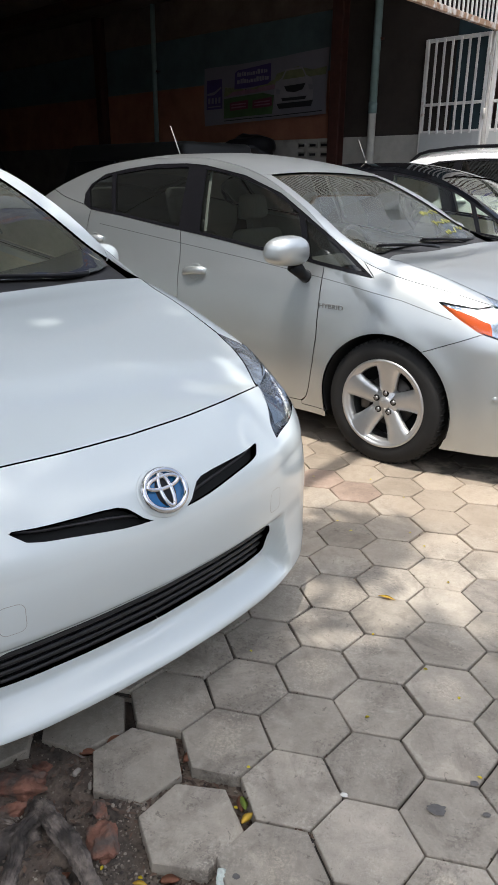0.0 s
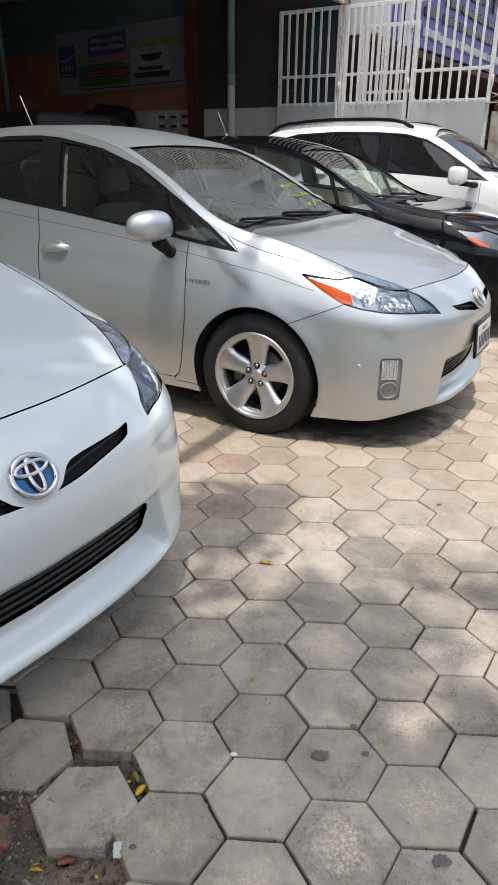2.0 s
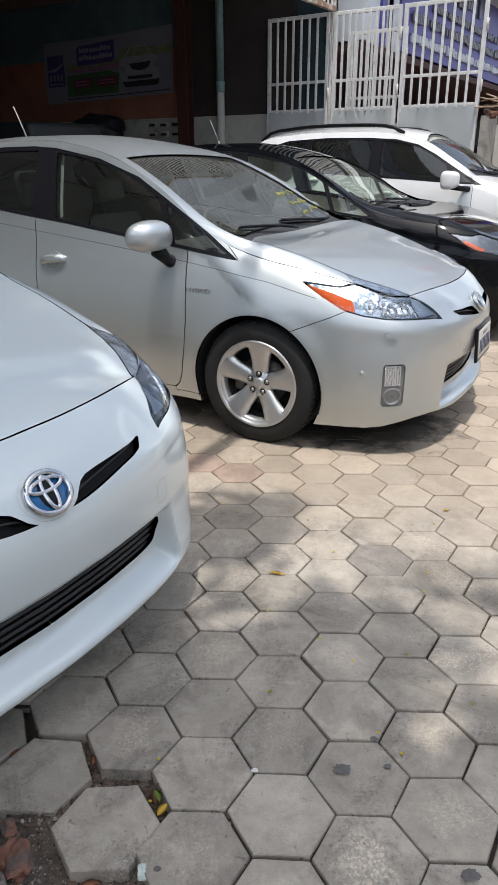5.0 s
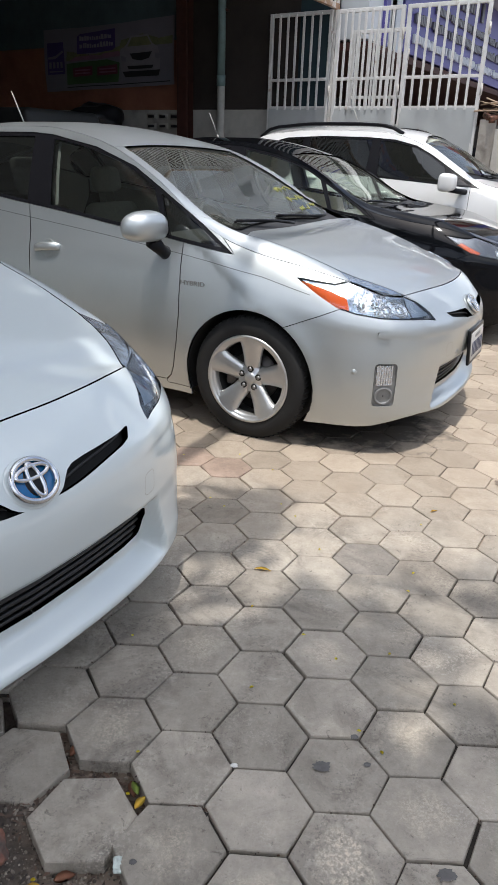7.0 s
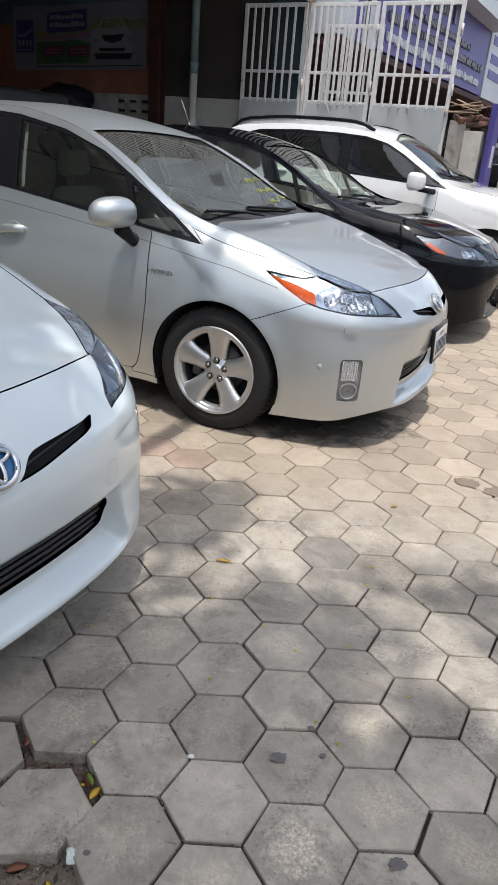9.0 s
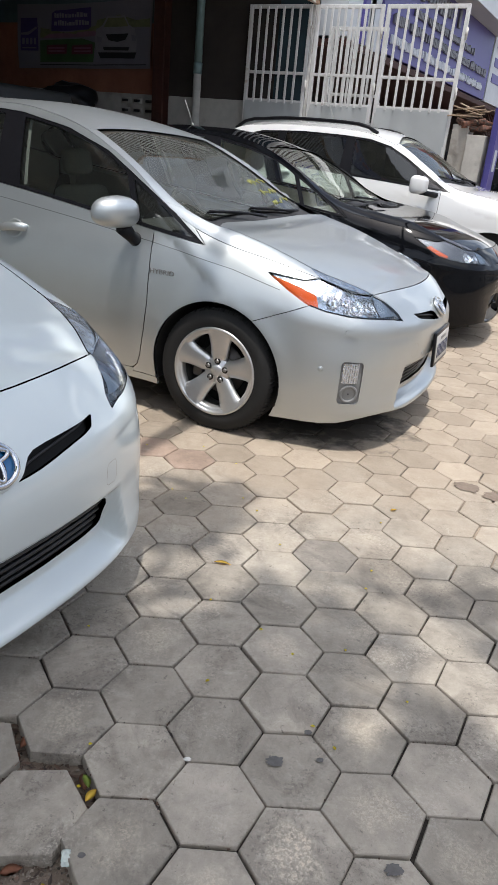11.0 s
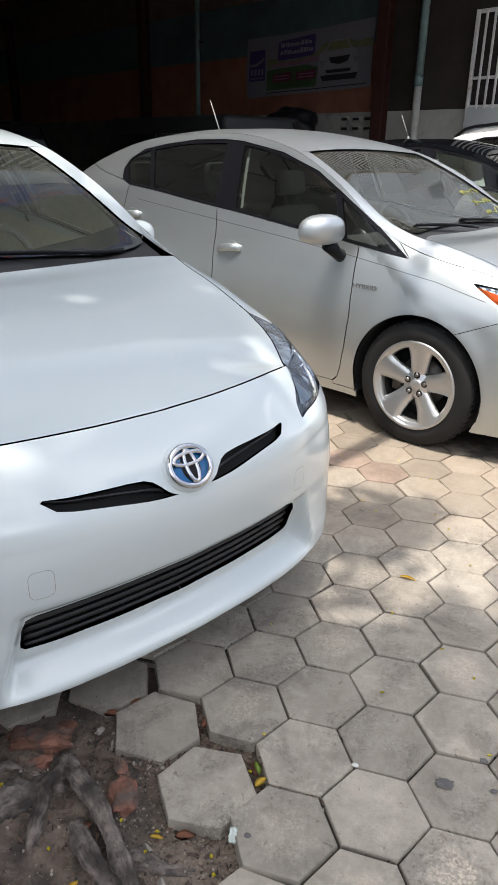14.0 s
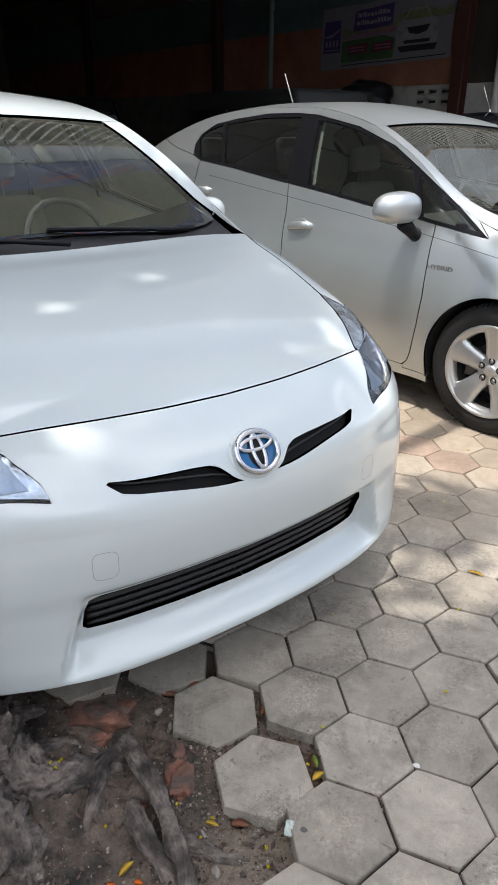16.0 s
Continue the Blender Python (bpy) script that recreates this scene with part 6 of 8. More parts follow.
for q in range(-9, 14):
    for r in range(-14, 16):
        x, y = 0.343 + PITCH_X * q, 0.993 + PITCH_Y * (r + q / 2)
        if not (-1.2 < x < 2.0 and 0.3 < y < 2.5) or not paved(q, r):
            continue
        for i in range(3):
            a0, a1 = radians(60 * i), radians(60 * i + 60)
            for _ in range(rc.choice((0, 1, 2, 4))):
                t_ = rc.random()
                cx = x + S * (math.cos(a0) * (1 - t_) + math.cos(a1) * t_) + rc.gauss(0, 0.003)
                cy = y + S * (math.sin(a0) * (1 - t_) + math.sin(a1) * t_) + rc.gauss(0, 0.003)
                sz = rc.choice((0.0012, 0.0018, 0.0018, 0.003))
                bmesh.ops.create_cube(crumbs, size=1, matrix=pose(cx, cy, -0.004 + rc.uniform(-0.002, 0.003), rc.uniform(0, 90), rc.uniform(0, 90), rc.uniform(0, 90)) @ Matrix.Diagonal((sz * rc.uniform(1, 2), sz * rc.uniform(0.8, 1.4), sz, 1)))
tagged(part("joint_grit", crumbs, M_CRUMB, smooth=False), "pale and dark crumbs of grit caught in the joints", "grit", kind="stuff")
tagged(part("gravel", bm, M_GRIT, smooth=False), "small brown and grey grit strewn over the soil", "gravel", kind="stuff")
verts, faces = [], []
for k in range(900):
    x, y = rng.uniform(-0.85, -0.08), rng.uniform(0.42, 1.10)
    if x + y > 0.62 and rng.random() > 0.6:
        continue
    ln, wd, a = rng.uniform(0.004, 0.016), rng.uniform(0.001, 0.005), rng.uniform(0, 6.3)
    c, d = math.cos(a), math.sin(a)
    z = soil_z(x, y) + 0.003
    n0 = len(verts)
    for p, q, r in ((-ln, 0, 0.001), (0, -wd, 0.0), (ln, 0, rng.uniform(0, 0.006)), (0, wd, 0.003)):
        verts.append((x + p * c - q * d, y + p * d + q * c, z + r))
    faces.append((n0, n0 + 1, n0 + 2, n0 + 3))
for k in range(520):
    x, y = rng.uniform(-0.55, 0.05), rng.uniform(0.80, 1.12)
    ln, wd, a = rng.uniform(0.006, 0.018), rng.uniform(0.002, 0.006), rng.uniform(0, 6.3)
    c, d = math.cos(a), math.sin(a)
    z = (soil_z(x, y) if x < 0 else -0.0105) + rng.uniform(0.002, 0.007)
    n0 = len(verts)
    for p, q, r in ((-ln, 0, 0.0), (0, -wd, 0.001), (ln, 0, 0.0), (0, wd, 0.001)):
        verts.append((x + p * c - q * d, y + p * d + q * c, min(z + r, -0.004)))
    faces.append((n0, n0 + 1, n0 + 2, n0 + 3))
me = bpy.data.meshes.new("leaf_litter")
me.from_pydata(verts, [], faces)
me.materials.append(M_CRUMB)
tagged(new("leaf_litter", me), "crumbled brown leaf litter on the soil", "leaf litter", kind="stuff")
for x, y, s in ((-0.285, 0.625, 0.010), (-0.24, 0.60, 0.013), (-0.20, 0.55, 0.016), (-0.29, 0.53, 0.016), (-0.55, 0.93, 0.013), (-0.30, 0.665, 0.012), (-0.115, 0.63, 0.014), (-0.50, 0.90, 0.010), (-0.47, 0.94, 0.012), (-0.44, 0.90, 0.010)):
    bm = bmesh.new()
    lump(bm, (x, y, soil_z(x, y) + s * 0.2), s, x * 7, 0.55)
    tagged(part("stone", bm, M_STONE, smooth=False), "pale grey stone lying in the soil", "stone", "stones in the soil")
for x, y, s, rz, sink in ((-0.668, 0.842, (0.074, 0.036, 0.030), 14, 0.35), (-0.408, 0.768, (0.052, 0.033, 0.020), -62, 0.15), (-0.635, 0.785, (0.026, 0.016, 0.014), 30, 0.3), (-0.445, 0.838, (0.026, 0.015, 0.012), -50, 0.2), (-0.640, 0.925, (0.022, 0.014, 0.010), 10, 0.4)):
    bm = bmesh.new()
    bmesh.ops.create_icosphere(bm, subdivisions=4, radius=1.0)
    off = Vector((x * 9, y * 9, 3))
    for v in bm.verts:
        p = v.co
        q = Vector([math.copysign(abs(c) ** 0.8, c) for c in p])
        q *= 1 + 0.40 * noise.noise(p * 1.4 + off) + 0.14 * noise.noise(p * 3.5 + off) + 0.04 * noise.noise(p * 10 + off)
        v.co = Vector((q.x * s[0], q.y * s[1], q.z * s[2]))
    bmesh.ops.transform(bm, matrix=pose(x, y, soil_z(x, y) + s[2] * sink, 8, -6, rz), verts=bm.verts)
    tagged(part("broken_brick", bm, M_BRICK, smooth=False), "broken reddish brick half sunk in the soil", "brick", "broken bricks")


def root(pts, r):
    """A gnarled root: a knotted, grooved tube along points."""
    bm = bmesh.new()
    fine, rad = [], []
    for (a, ra), (b, rb) in zip(zip(pts, r), zip(pts[1:], r[1:])):
        m = max(3, int((Vector(b) - Vector(a)).length / 0.007))
        for k in range(m):
            t = k / m
            p = Vector(a).lerp(Vector(b), t)
            p += Vector((noise.noise(p * 12), noise.noise(p * 12 + Vector((5, 0, 0))), 0.5 * noise.noise(p * 14))) * 0.012
            fine.append(p)
            rad.append((ra + (rb - ra) * t) * (1 + 0.30 * noise.noise(p * 22)))
    n = 64
    rings = []
    run = 0.0
    for i, p in enumerate(fine):
        t = (fine[min(i + 1, len(fine) - 1)] - fine[max(i - 1, 0)]).normalized()
        run += (p - fine[i - 1]).length if i else 0
        a = t.cross(Vector((0, 0, 1))).normalized()
        b = a.cross(t).normalized()
        ring = []
        for k in range(n):
            ang = 2 * math.pi * k / n
            fq = 2.0 * max(1.0, rad[i] / 0.03) ** 0.6
            tw = ang + 2.0 * noise.noise(Vector((run * 5, pts[0][0] * 7, 0)))
            c = Vector((math.cos(tw) * fq, math.sin(tw) * fq, run * 5))
            groove = abs(noise.noise(c * 2.1)) * 0.60 + abs(noise.noise(c * 5.0)) * 0.40
            rr = rad[i] * (0.82 + groove + 0.15 * noise.noise(Vector((math.cos(ang), math.sin(ang), run * 30))))
            ring.append(bm.verts.new(p + rr * (math.cos(ang) * a + math.sin(ang) * b)))
        rings.append(ring)
    for q, w in zip(rings, rings[1:]):
        for k in range(n):
            bm.faces.new((q[k], q[(k + 1) % n], w[(k + 1) % n], w[k]))
    bm.faces.new(rings[0])
    bm.faces.new(rings[-1])
    bmesh.ops.recalc_face_normals(bm, faces=bm.faces)
    return bm


# the tree: trunk with roots, limbs and a crown overhead
tree = tagged(empty("tree", pose(0, 0, 0)), "shade tree with grey bark, knotted roots and a leafy crown", "tree")
TB = Vector((-1.10, 0.36, 0))
bm = bmesh.new()
rings = []
for z in np.concatenate([np.linspace(-0.08, 0.6, 18), np.linspace(0.75, 4.6, 16)]):
    ring = []
    for k in range(40):
        a = 2 * math.pi * k / 40
        flare = 0.17 * math.exp(-max(z, 0) / 0.16) * (1 + 0.55 * math.sin(5 * a + 0.7))
        rr = 0.20 - 0.018 * z + flare + 0.02 * noise.noise(Vector((math.cos(a) * 3, math.sin(a) * 3, z * 1.3))) + 0.008 * noise.noise(Vector((math.cos(a) * 14, math.sin(a) * 14, z * 4)))
        ring.append(bm.verts.new((TB.x + rr * math.cos(a) - 0.05 * z, TB.y + rr * math.sin(a) - 0.10 * z, z)))
    rings.append(ring)
for a, b in zip(rings, rings[1:]):
    for k in range(40):
        bm.faces.new((a[k], a[(k + 1) % 40], b[(k + 1) % 40], b[k]))
part("trunk", bm, M_BARK, tree)
for pts, r in (
    ([(-0.605, 0.795, -0.03), (-0.566, 0.789, 0.012), (-0.482, 0.735, 0.024), (-0.417, 0.69, 0.018), (-0.365, 0.638, 0.010), (-0.317, 0.589, 0.004), (-0.271, 0.538, -0.004), (-0.22, 0.47, -0.03)], [0.015, 0.019, 0.017, 0.016, 0.017, 0.017, 0.017, 0.015]),
    ([(-0.560, 0.79, 0.006), (-0.578, 0.72, 0.0), (-0.560, 0.64, -0.012), (-0.53, 0.57, -0.05)], [0.018, 0.018, 0.014, 0.010]),
    ([(-0.49, 0.69, -0.05), (-0.454, 0.642, -0.008), (-0.385, 0.595, -0.008), (-0.335, 0.568, -0.022), (-0.30, 0.54, -0.05)], [0.012, 0.020, 0.019, 0.016, 0.012]),
    ([(-0.35, 0.645, -0.045), (-0.31, 0.637, -0.028), (-0.25, 0.635, -0.028), (-0.185, 0.656, -0.05)], [0.015, 0.022, 0.020, 0.012]),
    ([(-1.08, 0.48, 0.40), (-0.95, 0.54, 0.16), (-0.83, 0.60, 0.05), (-0.73, 0.63, 0.0), (-0.67, 0.61, -0.05)], [0.15, 0.13, 0.095, 0.06, 0.035]),
    ([(-1.0, 0.36, 0.45), (-0.85, 0.42, 0.15), (-0.72, 0.48, 0.03), (-0.63, 0.48, -0.02), (-0.56, 0.44, -0.06)], [0.14, 0.11, 0.075, 0.05, 0.03]),
    ([(-1.02, 0.56, 0.14), (-0.94, 0.68, 0.02), (-0.88, 0.76, -0.02), (-0.80, 0.84, -0.05)], [0.10, 0.07, 0.045, 0.03]),
    ([(-0.82, 0.56, 0.0), (-0.74, 0.60, 0.005), (-0.66, 0.64, -0.010), (-0.60, 0.70, -0.018), (-0.55, 0.76, -0.025)], [0.05, 0.048, 0.040, 0.032, 0.022]),
    ([(-0.76, 0.70, -0.02), (-0.70, 0.745, -0.01), (-0.63, 0.76, -0.03), (-0.58, 0.74, -0.05)], [0.03, 0.022, 0.018, 0.012]),
):
    part("root", root(pts, r), M_BARK, tree)
top = Vector((TB.x - 0.225, TB.y - 0.45, 4.5))
limbs = []
for a, ln, up in ((5, 1.9, 2.4), (70, 0.7, 2.8), (165, 1.9, 2.5), (210, 1.0, 2.8), (310, 1.3, 2.0), (345, 2.3, 2.2)):
    e = top + Vector((ln * math.cos(radians(a)), ln * math.sin(radians(a)), up))
    mid = top.lerp(e, 0.5) + Vector((0, 0, 0.25))
    bm = bmesh.new()
    tube(bm, [top, top.lerp(mid, 0.5), mid, e.lerp(mid, 0.5), e], [0.10, 0.08, 0.06, 0.045, 0.02], 10)
    part("limb", bm, M_BARK, tree)
    limbs.append(e)


def crown_mesh(seed):
    """Leaves in clumps with gaps, placed out of view by where their shadows fall; the crown spreads over the front of
    the white car.
    """
    rg = random.Random(seed)
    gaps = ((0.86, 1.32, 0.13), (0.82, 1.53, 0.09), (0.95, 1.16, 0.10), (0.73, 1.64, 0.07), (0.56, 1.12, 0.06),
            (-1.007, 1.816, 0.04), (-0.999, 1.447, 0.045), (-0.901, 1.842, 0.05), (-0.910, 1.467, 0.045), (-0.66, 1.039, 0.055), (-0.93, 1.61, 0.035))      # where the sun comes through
    verts, faces = [], []
    for c in range(420):
        h = rg.uniform(5.6, 9.4)
        sx, sy = rg.uniform(-3.6, 1.9), rg.uniform(-0.3, 3.1)
        edge = 1.66 + 0.26 * noise.noise(Vector((sx * 0.9, 0, 3))) + 0.16 * noise.noise(Vector((sx * 2.6, 4, 0))) - 0.12 * max(0, sx - 0.7)
        edge += 1.25 * max(0.0, min(1.0, (-0.45 - sx) / 0.35))
        bare = sy > edge - 0.12 - 0.80 * max(0.0, min(1.0, (-1.25 - sx) / 0.4))      # open sky over the roof
        if sy > edge - 0.12:
            continue
        if noise.noise(Vector((sx * 1.9, sy * 1.9, 11.0))) > 0.42:
            continue
        cx, cy = sx - 0.016 * h, sy - 0.217 * h
        rad = rg.uniform(0.22, 0.42)
        for k in range(rg.randrange(70, 130)):
            d = Vector((rg.gauss(0, 1), rg.gauss(0, 1), rg.gauss(0, 0.7))) * rad * 0.55
            p = Vector((cx, cy, h)) + d
            m = Euler((rg.uniform(-0.8, 0.8), rg.uniform(-0.8, 0.8), rg.uniform(0, 6.3))).to_matrix()
            ln, wd = rg.uniform(0.05, 0.09), rg.uniform(0.020, 0.034)
            gx, gy = p.x + 0.016 * p.z, p.y + 0.217 * p.z
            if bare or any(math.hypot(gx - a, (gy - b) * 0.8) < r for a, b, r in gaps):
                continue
            n0 = len(verts)
            for q in ((-ln, 0, 0), (-ln * 0.2, -wd, 0.008), (ln, 0, -0.012), (-ln * 0.2, wd, 0.008)):
                verts.append(tuple(p + m @ Vector(q)))
            faces.append((n0, n0 + 1, n0 + 2, n0 + 3))
    # extra unseen leaves overhead, added so their shadow falls beside the white car's nose
    for sx, sy in ((-0.12, 2.12), (0.0, 2.26), (0.12, 2.34), (-0.04, 2.04), (0.06, 2.14), (-0.20, 2.22), (-0.16, 1.98), (-0.10, 2.30), (0.04, 2.02)):
        h = rg.uniform(5.4, 6.6)
        for k in range(60):
            p = Vector((sx - 0.016 * h, sy - 0.217 * h, h)) + Vector((rg.gauss(0, 1), rg.gauss(0, 1), rg.gauss(0, 0.8))) * 0.075
            m = Euler((rg.uniform(-0.8, 0.8), rg.uniform(-0.8, 0.8), rg.uniform(0, 6.3))).to_matrix()
            ln, wd = rg.uniform(0.045, 0.075), rg.uniform(0.018, 0.030)
            n0 = len(verts)
            for q in ((-ln, 0, 0), (-ln * 0.2, -wd, 0.008), (ln, 0, -0.012), (-ln * 0.2, wd, 0.008)):
                verts.append(tuple(p + m @ Vector(q)))
            faces.append((n0, n0 + 1, n0 + 2, n0 + 3))
    me = bpy.data.meshes.new("crown")
    me.from_pydata(verts, [], faces)
    me.materials.append(M_LEAFG)
    return me


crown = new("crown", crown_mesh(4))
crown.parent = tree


def leaf(name, x, y, z, ln, wd, rz, material, label, tilt=0.0):
    bm = bmesh.new()
    rows = []
    for i in range(9):
        t = i / 8
        w = wd * math.sin(math.pi * min(1, t * 1.02 + 0.02)) ** 0.8 + 0.0004
        zz = 0.10 * ln * math.sin(math.pi * t)
        rows.append([bm.verts.new((ln * (t - 0.5), w * s, zz - 0.25 * wd * (1 - abs(s)))) for s in (-1, 0, 1)])
    for a, b in zip(rows, rows[1:]):
        for i in range(2):
            bm.faces.new((a[i], b[i], b[i + 1], a[i + 1]))
    bmesh.ops.solidify(bm, geom=bm.faces[:], thickness=0.0006)
    bmesh.ops.transform(bm, matrix=pose(x, y, z, tilt, 0, rz), verts=bm.verts)
    return tagged(part(name, bm, material), label, "leaf", "fallen leaves")


for x, y, ln, wd, rz in ((-0.410, 0.538, 0.042, 0.008, 75), (-0.290, 0.693, 0.032, 0.006, 5), (-0.108, 0.882, 0.038, 0.0095, 62), (0.152, 1.849, 0.060, 0.008, -12), (0.86, 2.35, 0.03, 0.006, 20)):
    leaf("fallen_leaf", x, y, (0.004 if x > -0.15 else max(soil_z(x, y), -0.03) + 0.012), ln, wd, rz, M_LEAFY, "yellow fallen leaf lying flat")
leaf("fallen_leaf", -0.127, 0.922, 0.001, 0.040, 0.009, 118, M_LEAFN, "yellow green leaf caught in a paving joint", 12)
for x, y, rz in ((-0.425, 0.500, 40), (-0.372, 0.520, 10)):
    leaf("fallen_petal", x, y, soil_z(x, y) + 0.008, 0.020, 0.007, rz, M_LEAFO, "orange petal on the soil")
for x, y in ((-0.678, 0.658), (-0.662, 0.668), (-0.659, 0.649), (-0.66, 0.675), (-0.501, 0.602), (-0.376, 0.698), (-0.296, 0.649), (-0.295, 0.707), (-0.166, 0.697), (-0.144, 0.651)):
    leaf("fallen_petal", x, y, max(soil_z(x, y), 0.022 if x < -0.6 else -0.1) + 0.012, 0.011, 0.0038, rng.uniform(0, 180), M_PETAL, "small bright yellow petal on the soil")
for k in range(26):
    x, y = rng.uniform(-0.35, 0.9), rng.uniform(0.9, 2.9)
    z = 0.003 if (x > -0.15 or y > 1.2) else soil_z(x, y) + 0.006
    if -0.4 < x < 0.0 and 0.9 < y < 1.1:
        z = 0.003
    leaf("fallen_petal", x, y, z, rng.uniform(0.008, 0.013), 0.0038, rng.uniform(0, 180), M_PETAL, "small yellow petal lying on the paving")
for x, y, rz in ((-0.545, 0.985, 20), (-0.295, 1.035, 70), (-0.305, 0.98, 95), (-0.45, 0.66, 60), (-0.235, 0.72, 20), (-0.135, 0.93, 110), (-0.50, 1.04, 60)):
    zz = 0.004 if x > 0 else -0.012 if y > 0.9 else soil_z(x, y) + 0.008
    leaf("fallen_leaf", x, y, zz, 0.045, 0.011, rz, M_LEAFB, "curled brown dry leaf", 12)
bm = bmesh.new()
bmesh.ops.create_grid(bm, x_segments=8, y_segments=12, size=1, matrix=Matrix.Diagonal((0.009, 0.016, 1, 1)))
for v in bm.verts:
    v.co += Vector((0.004 * noise.noise(v.co * 130 + Vector((3, 0, 0))), 0.004 * noise.noise(v.co * 130 + Vector((0, 5, 0))), 0.008 * noise.noise(v.co * 110)))
ex = bmesh.ops.extrude_face_region(bm, geom=bm.faces[:])
for v in (g for g in ex["geom"] if isinstance(g, bmesh.types.BMVert)):
    v.co.z += 0.0008
bmesh.ops.recalc_face_normals(bm, faces=bm.faces)
bmesh.ops.transform(bm, matrix=pose(-0.128, 0.735, 0.0, 20, 10, 15), verts=bm.verts)
tagged(part("wrapper_scrap", bm, M_LITTER), "crumpled pale green wrapper scrap in the soil", "litter")
bm = bmesh.new()
rod(bm, (-0.375, 0.495, soil_z(-0.375, 0.495) + 0.008), (-0.345, 0.47, soil_z(-0.345, 0.47) + 0.008), 0.0035, 8)
tagged(part("cigarette_end", bm, M_PLATE), "white cigarette end on the soil", "litter")

M_SIGNW0 = mat("pale_letter", (0.42, 0.44, 0.50), 0.5, var=0.08, scale=3)
M_BANR0 = mat("red_letter", (0.36, 0.06, 0.05), 0.5, var=0.1, scale=3)

# ---- the shed: side wall, back, ceiling, front grille ----
FW = Vector((math.cos(radians(-30)), math.sin(radians(-30)), 0))     # along the side wall, outwards
LW = Vector((-FW.y, FW.x, 0))
CORNER = Vector((0.98, 11.25, 0))
WM = Matrix(((FW.x, LW.x, 0, CORNER.x), (FW.y, LW.y, 0, CORNER.y), (0, 0, 1, 0), (0, 0, 0, 1)))
M_WALLD = mat("brown_boards", (0.135, 0.105, 0.088), 0.9, var=0.35, scale=2.5, bump=0.2, bscale=20)
M_WALLR = mat("red_brown_boards", (0.27, 0.118, 0.075), 0.85, var=0.35, scale=2.0, bump=0.2, bscale=20)
M_WALLT = mat("dark_teal_sheet", (0.085, 0.128, 0.142), 0.7, var=0.3, scale=2.0)
M_WALLW = mat("dirty_white_plaster", (0.42, 0.41, 0.38), 0.9, var=0.18, scale=3, bump=0.15, bscale=30, stain=(0.20, 0.19, 0.17), stain_at=0.56, stain_scale=2.2)
M_STEELR = mat("red_oxide_steel", (0.055, 0.018, 0.013), 0.7, var=0.3, scale=10)
M_PIPE = mat("teal_pipe", (0.16, 0.24, 0.24), 0.6, var=0.2, scale=8)
M_PIPEW = mat("grey_pipe", (0.40, 0.39, 0.36), 0.7, var=0.2, scale=8)
M_BARS = mat("white_painted_steel", (0.66, 0.655, 0.64), 0.55, var=0.12, scale=12, stain=(0.30, 0.17, 0.10), stain_at=0.66, stain_scale=6)
M_RUST = mat("rusty_steel", (0.30, 0.18, 0.11), 0.8, var=0.4, scale=14, stain=(0.60, 0.57, 0.53), stain_at=0.47, stain_scale=9)
M_POST = mat("flaking_white_steel", (0.58, 0.56, 0.53), 0.75, var=0.25, scale=10, stain=(0.28, 0.17, 0.11), stain_at=0.60, stain_scale=7)
M_SHEET = mat("pale_sheet_steel", (0.48, 0.50, 0.50), 0.5, 0.1, var=0.08, scale=2, stain=(0.33, 0.27, 0.22), stain_at=0.68, stain_scale=3)


def slab(name, material, label, category, x0, x1, y0, y1, z0, z1, kind="structure", m=None, bevel=0.004, parent=None):
    bm = bmesh.new()
    box(bm, x0, x1, y0, y1, z0, z1, bevel, 1, m=WM if m is None else m)
    ob = part(name, bm, material, parent, smooth=False)
    return tagged(ob, label, category, kind=kind) if parent is None else ob


slab("wall_side_low", M_WALLW, "stained white plaster band along the shed wall", "wall", -7.42, -0.10, 0.0, 0.22, 0, 2.03)
# same plaster band, its colour darkened for the shade deep in the shed
slab("wall_side_deep", mat("shade_dark_plaster", (0.12, 0.11, 0.10), 0.9, var=0.4, scale=2, bump=0.2, bscale=30), "plaster coloured dark for the shade deep in the shed", "wall", -22, -7.423, 0.0, 0.22, 0, 2.03)
slab("wall_side_boards", M_WALLR, "reddish brown boarding inside the dark shed", "wall", -22, -2.75, 0.02, 0.22, 2.033, 3.07)
slab("wall_side_sheet", M_WALLT, "dark teal sheet cladding high in the shed", "wall", -22, -2.75, 0.03, 0.22, 3.073, 3.95)
slab("wall_side_top", M_WALLD, "brown boards under the shed roof", "wall", -22, -2.75, 0.01, 0.22, 3.953, 5.2)
# the brown boards again, darkened to put in shade by the shed front
slab("wall_side_end", mat("shade_dark_boards", (0.036, 0.029, 0.026), 0.9, var=0.35, scale=2.5, bump=0.2, bscale=20), "brown boarding coloured dark for the shade by the shed front", "wall", -2.747, -0.10, 0.02, 0.22, 2.033, 5.2)
# this teal is darkened to put in the shade behind the gate leaf
slab("wall_curtain", mat("shaded_teal_sheet", (0.018, 0.040, 0.050), 0.8, var=0.3, scale=2.0), "teal sheet coloured dark for the shade behind the gate leaf", "wall", -0.62, -0.11, -0.005, 0.018, 2.04, 3.6)
slab("wall_back", M_WALLD, "dark back wall of the shed", "wall", -22.2, -22.003, -14, 0.22, 0, 5.2)
slab("wall_far", M_WALLD, "dark far side wall of the shed", "wall", -22, -0.2, -14.2, -14.003, 0, 5.2)
slab("ceiling", M_WALLD, "dark sheet roof of the shed", "ceiling", -22, -0.05, -14, 0.2, 4.62, 4.70)
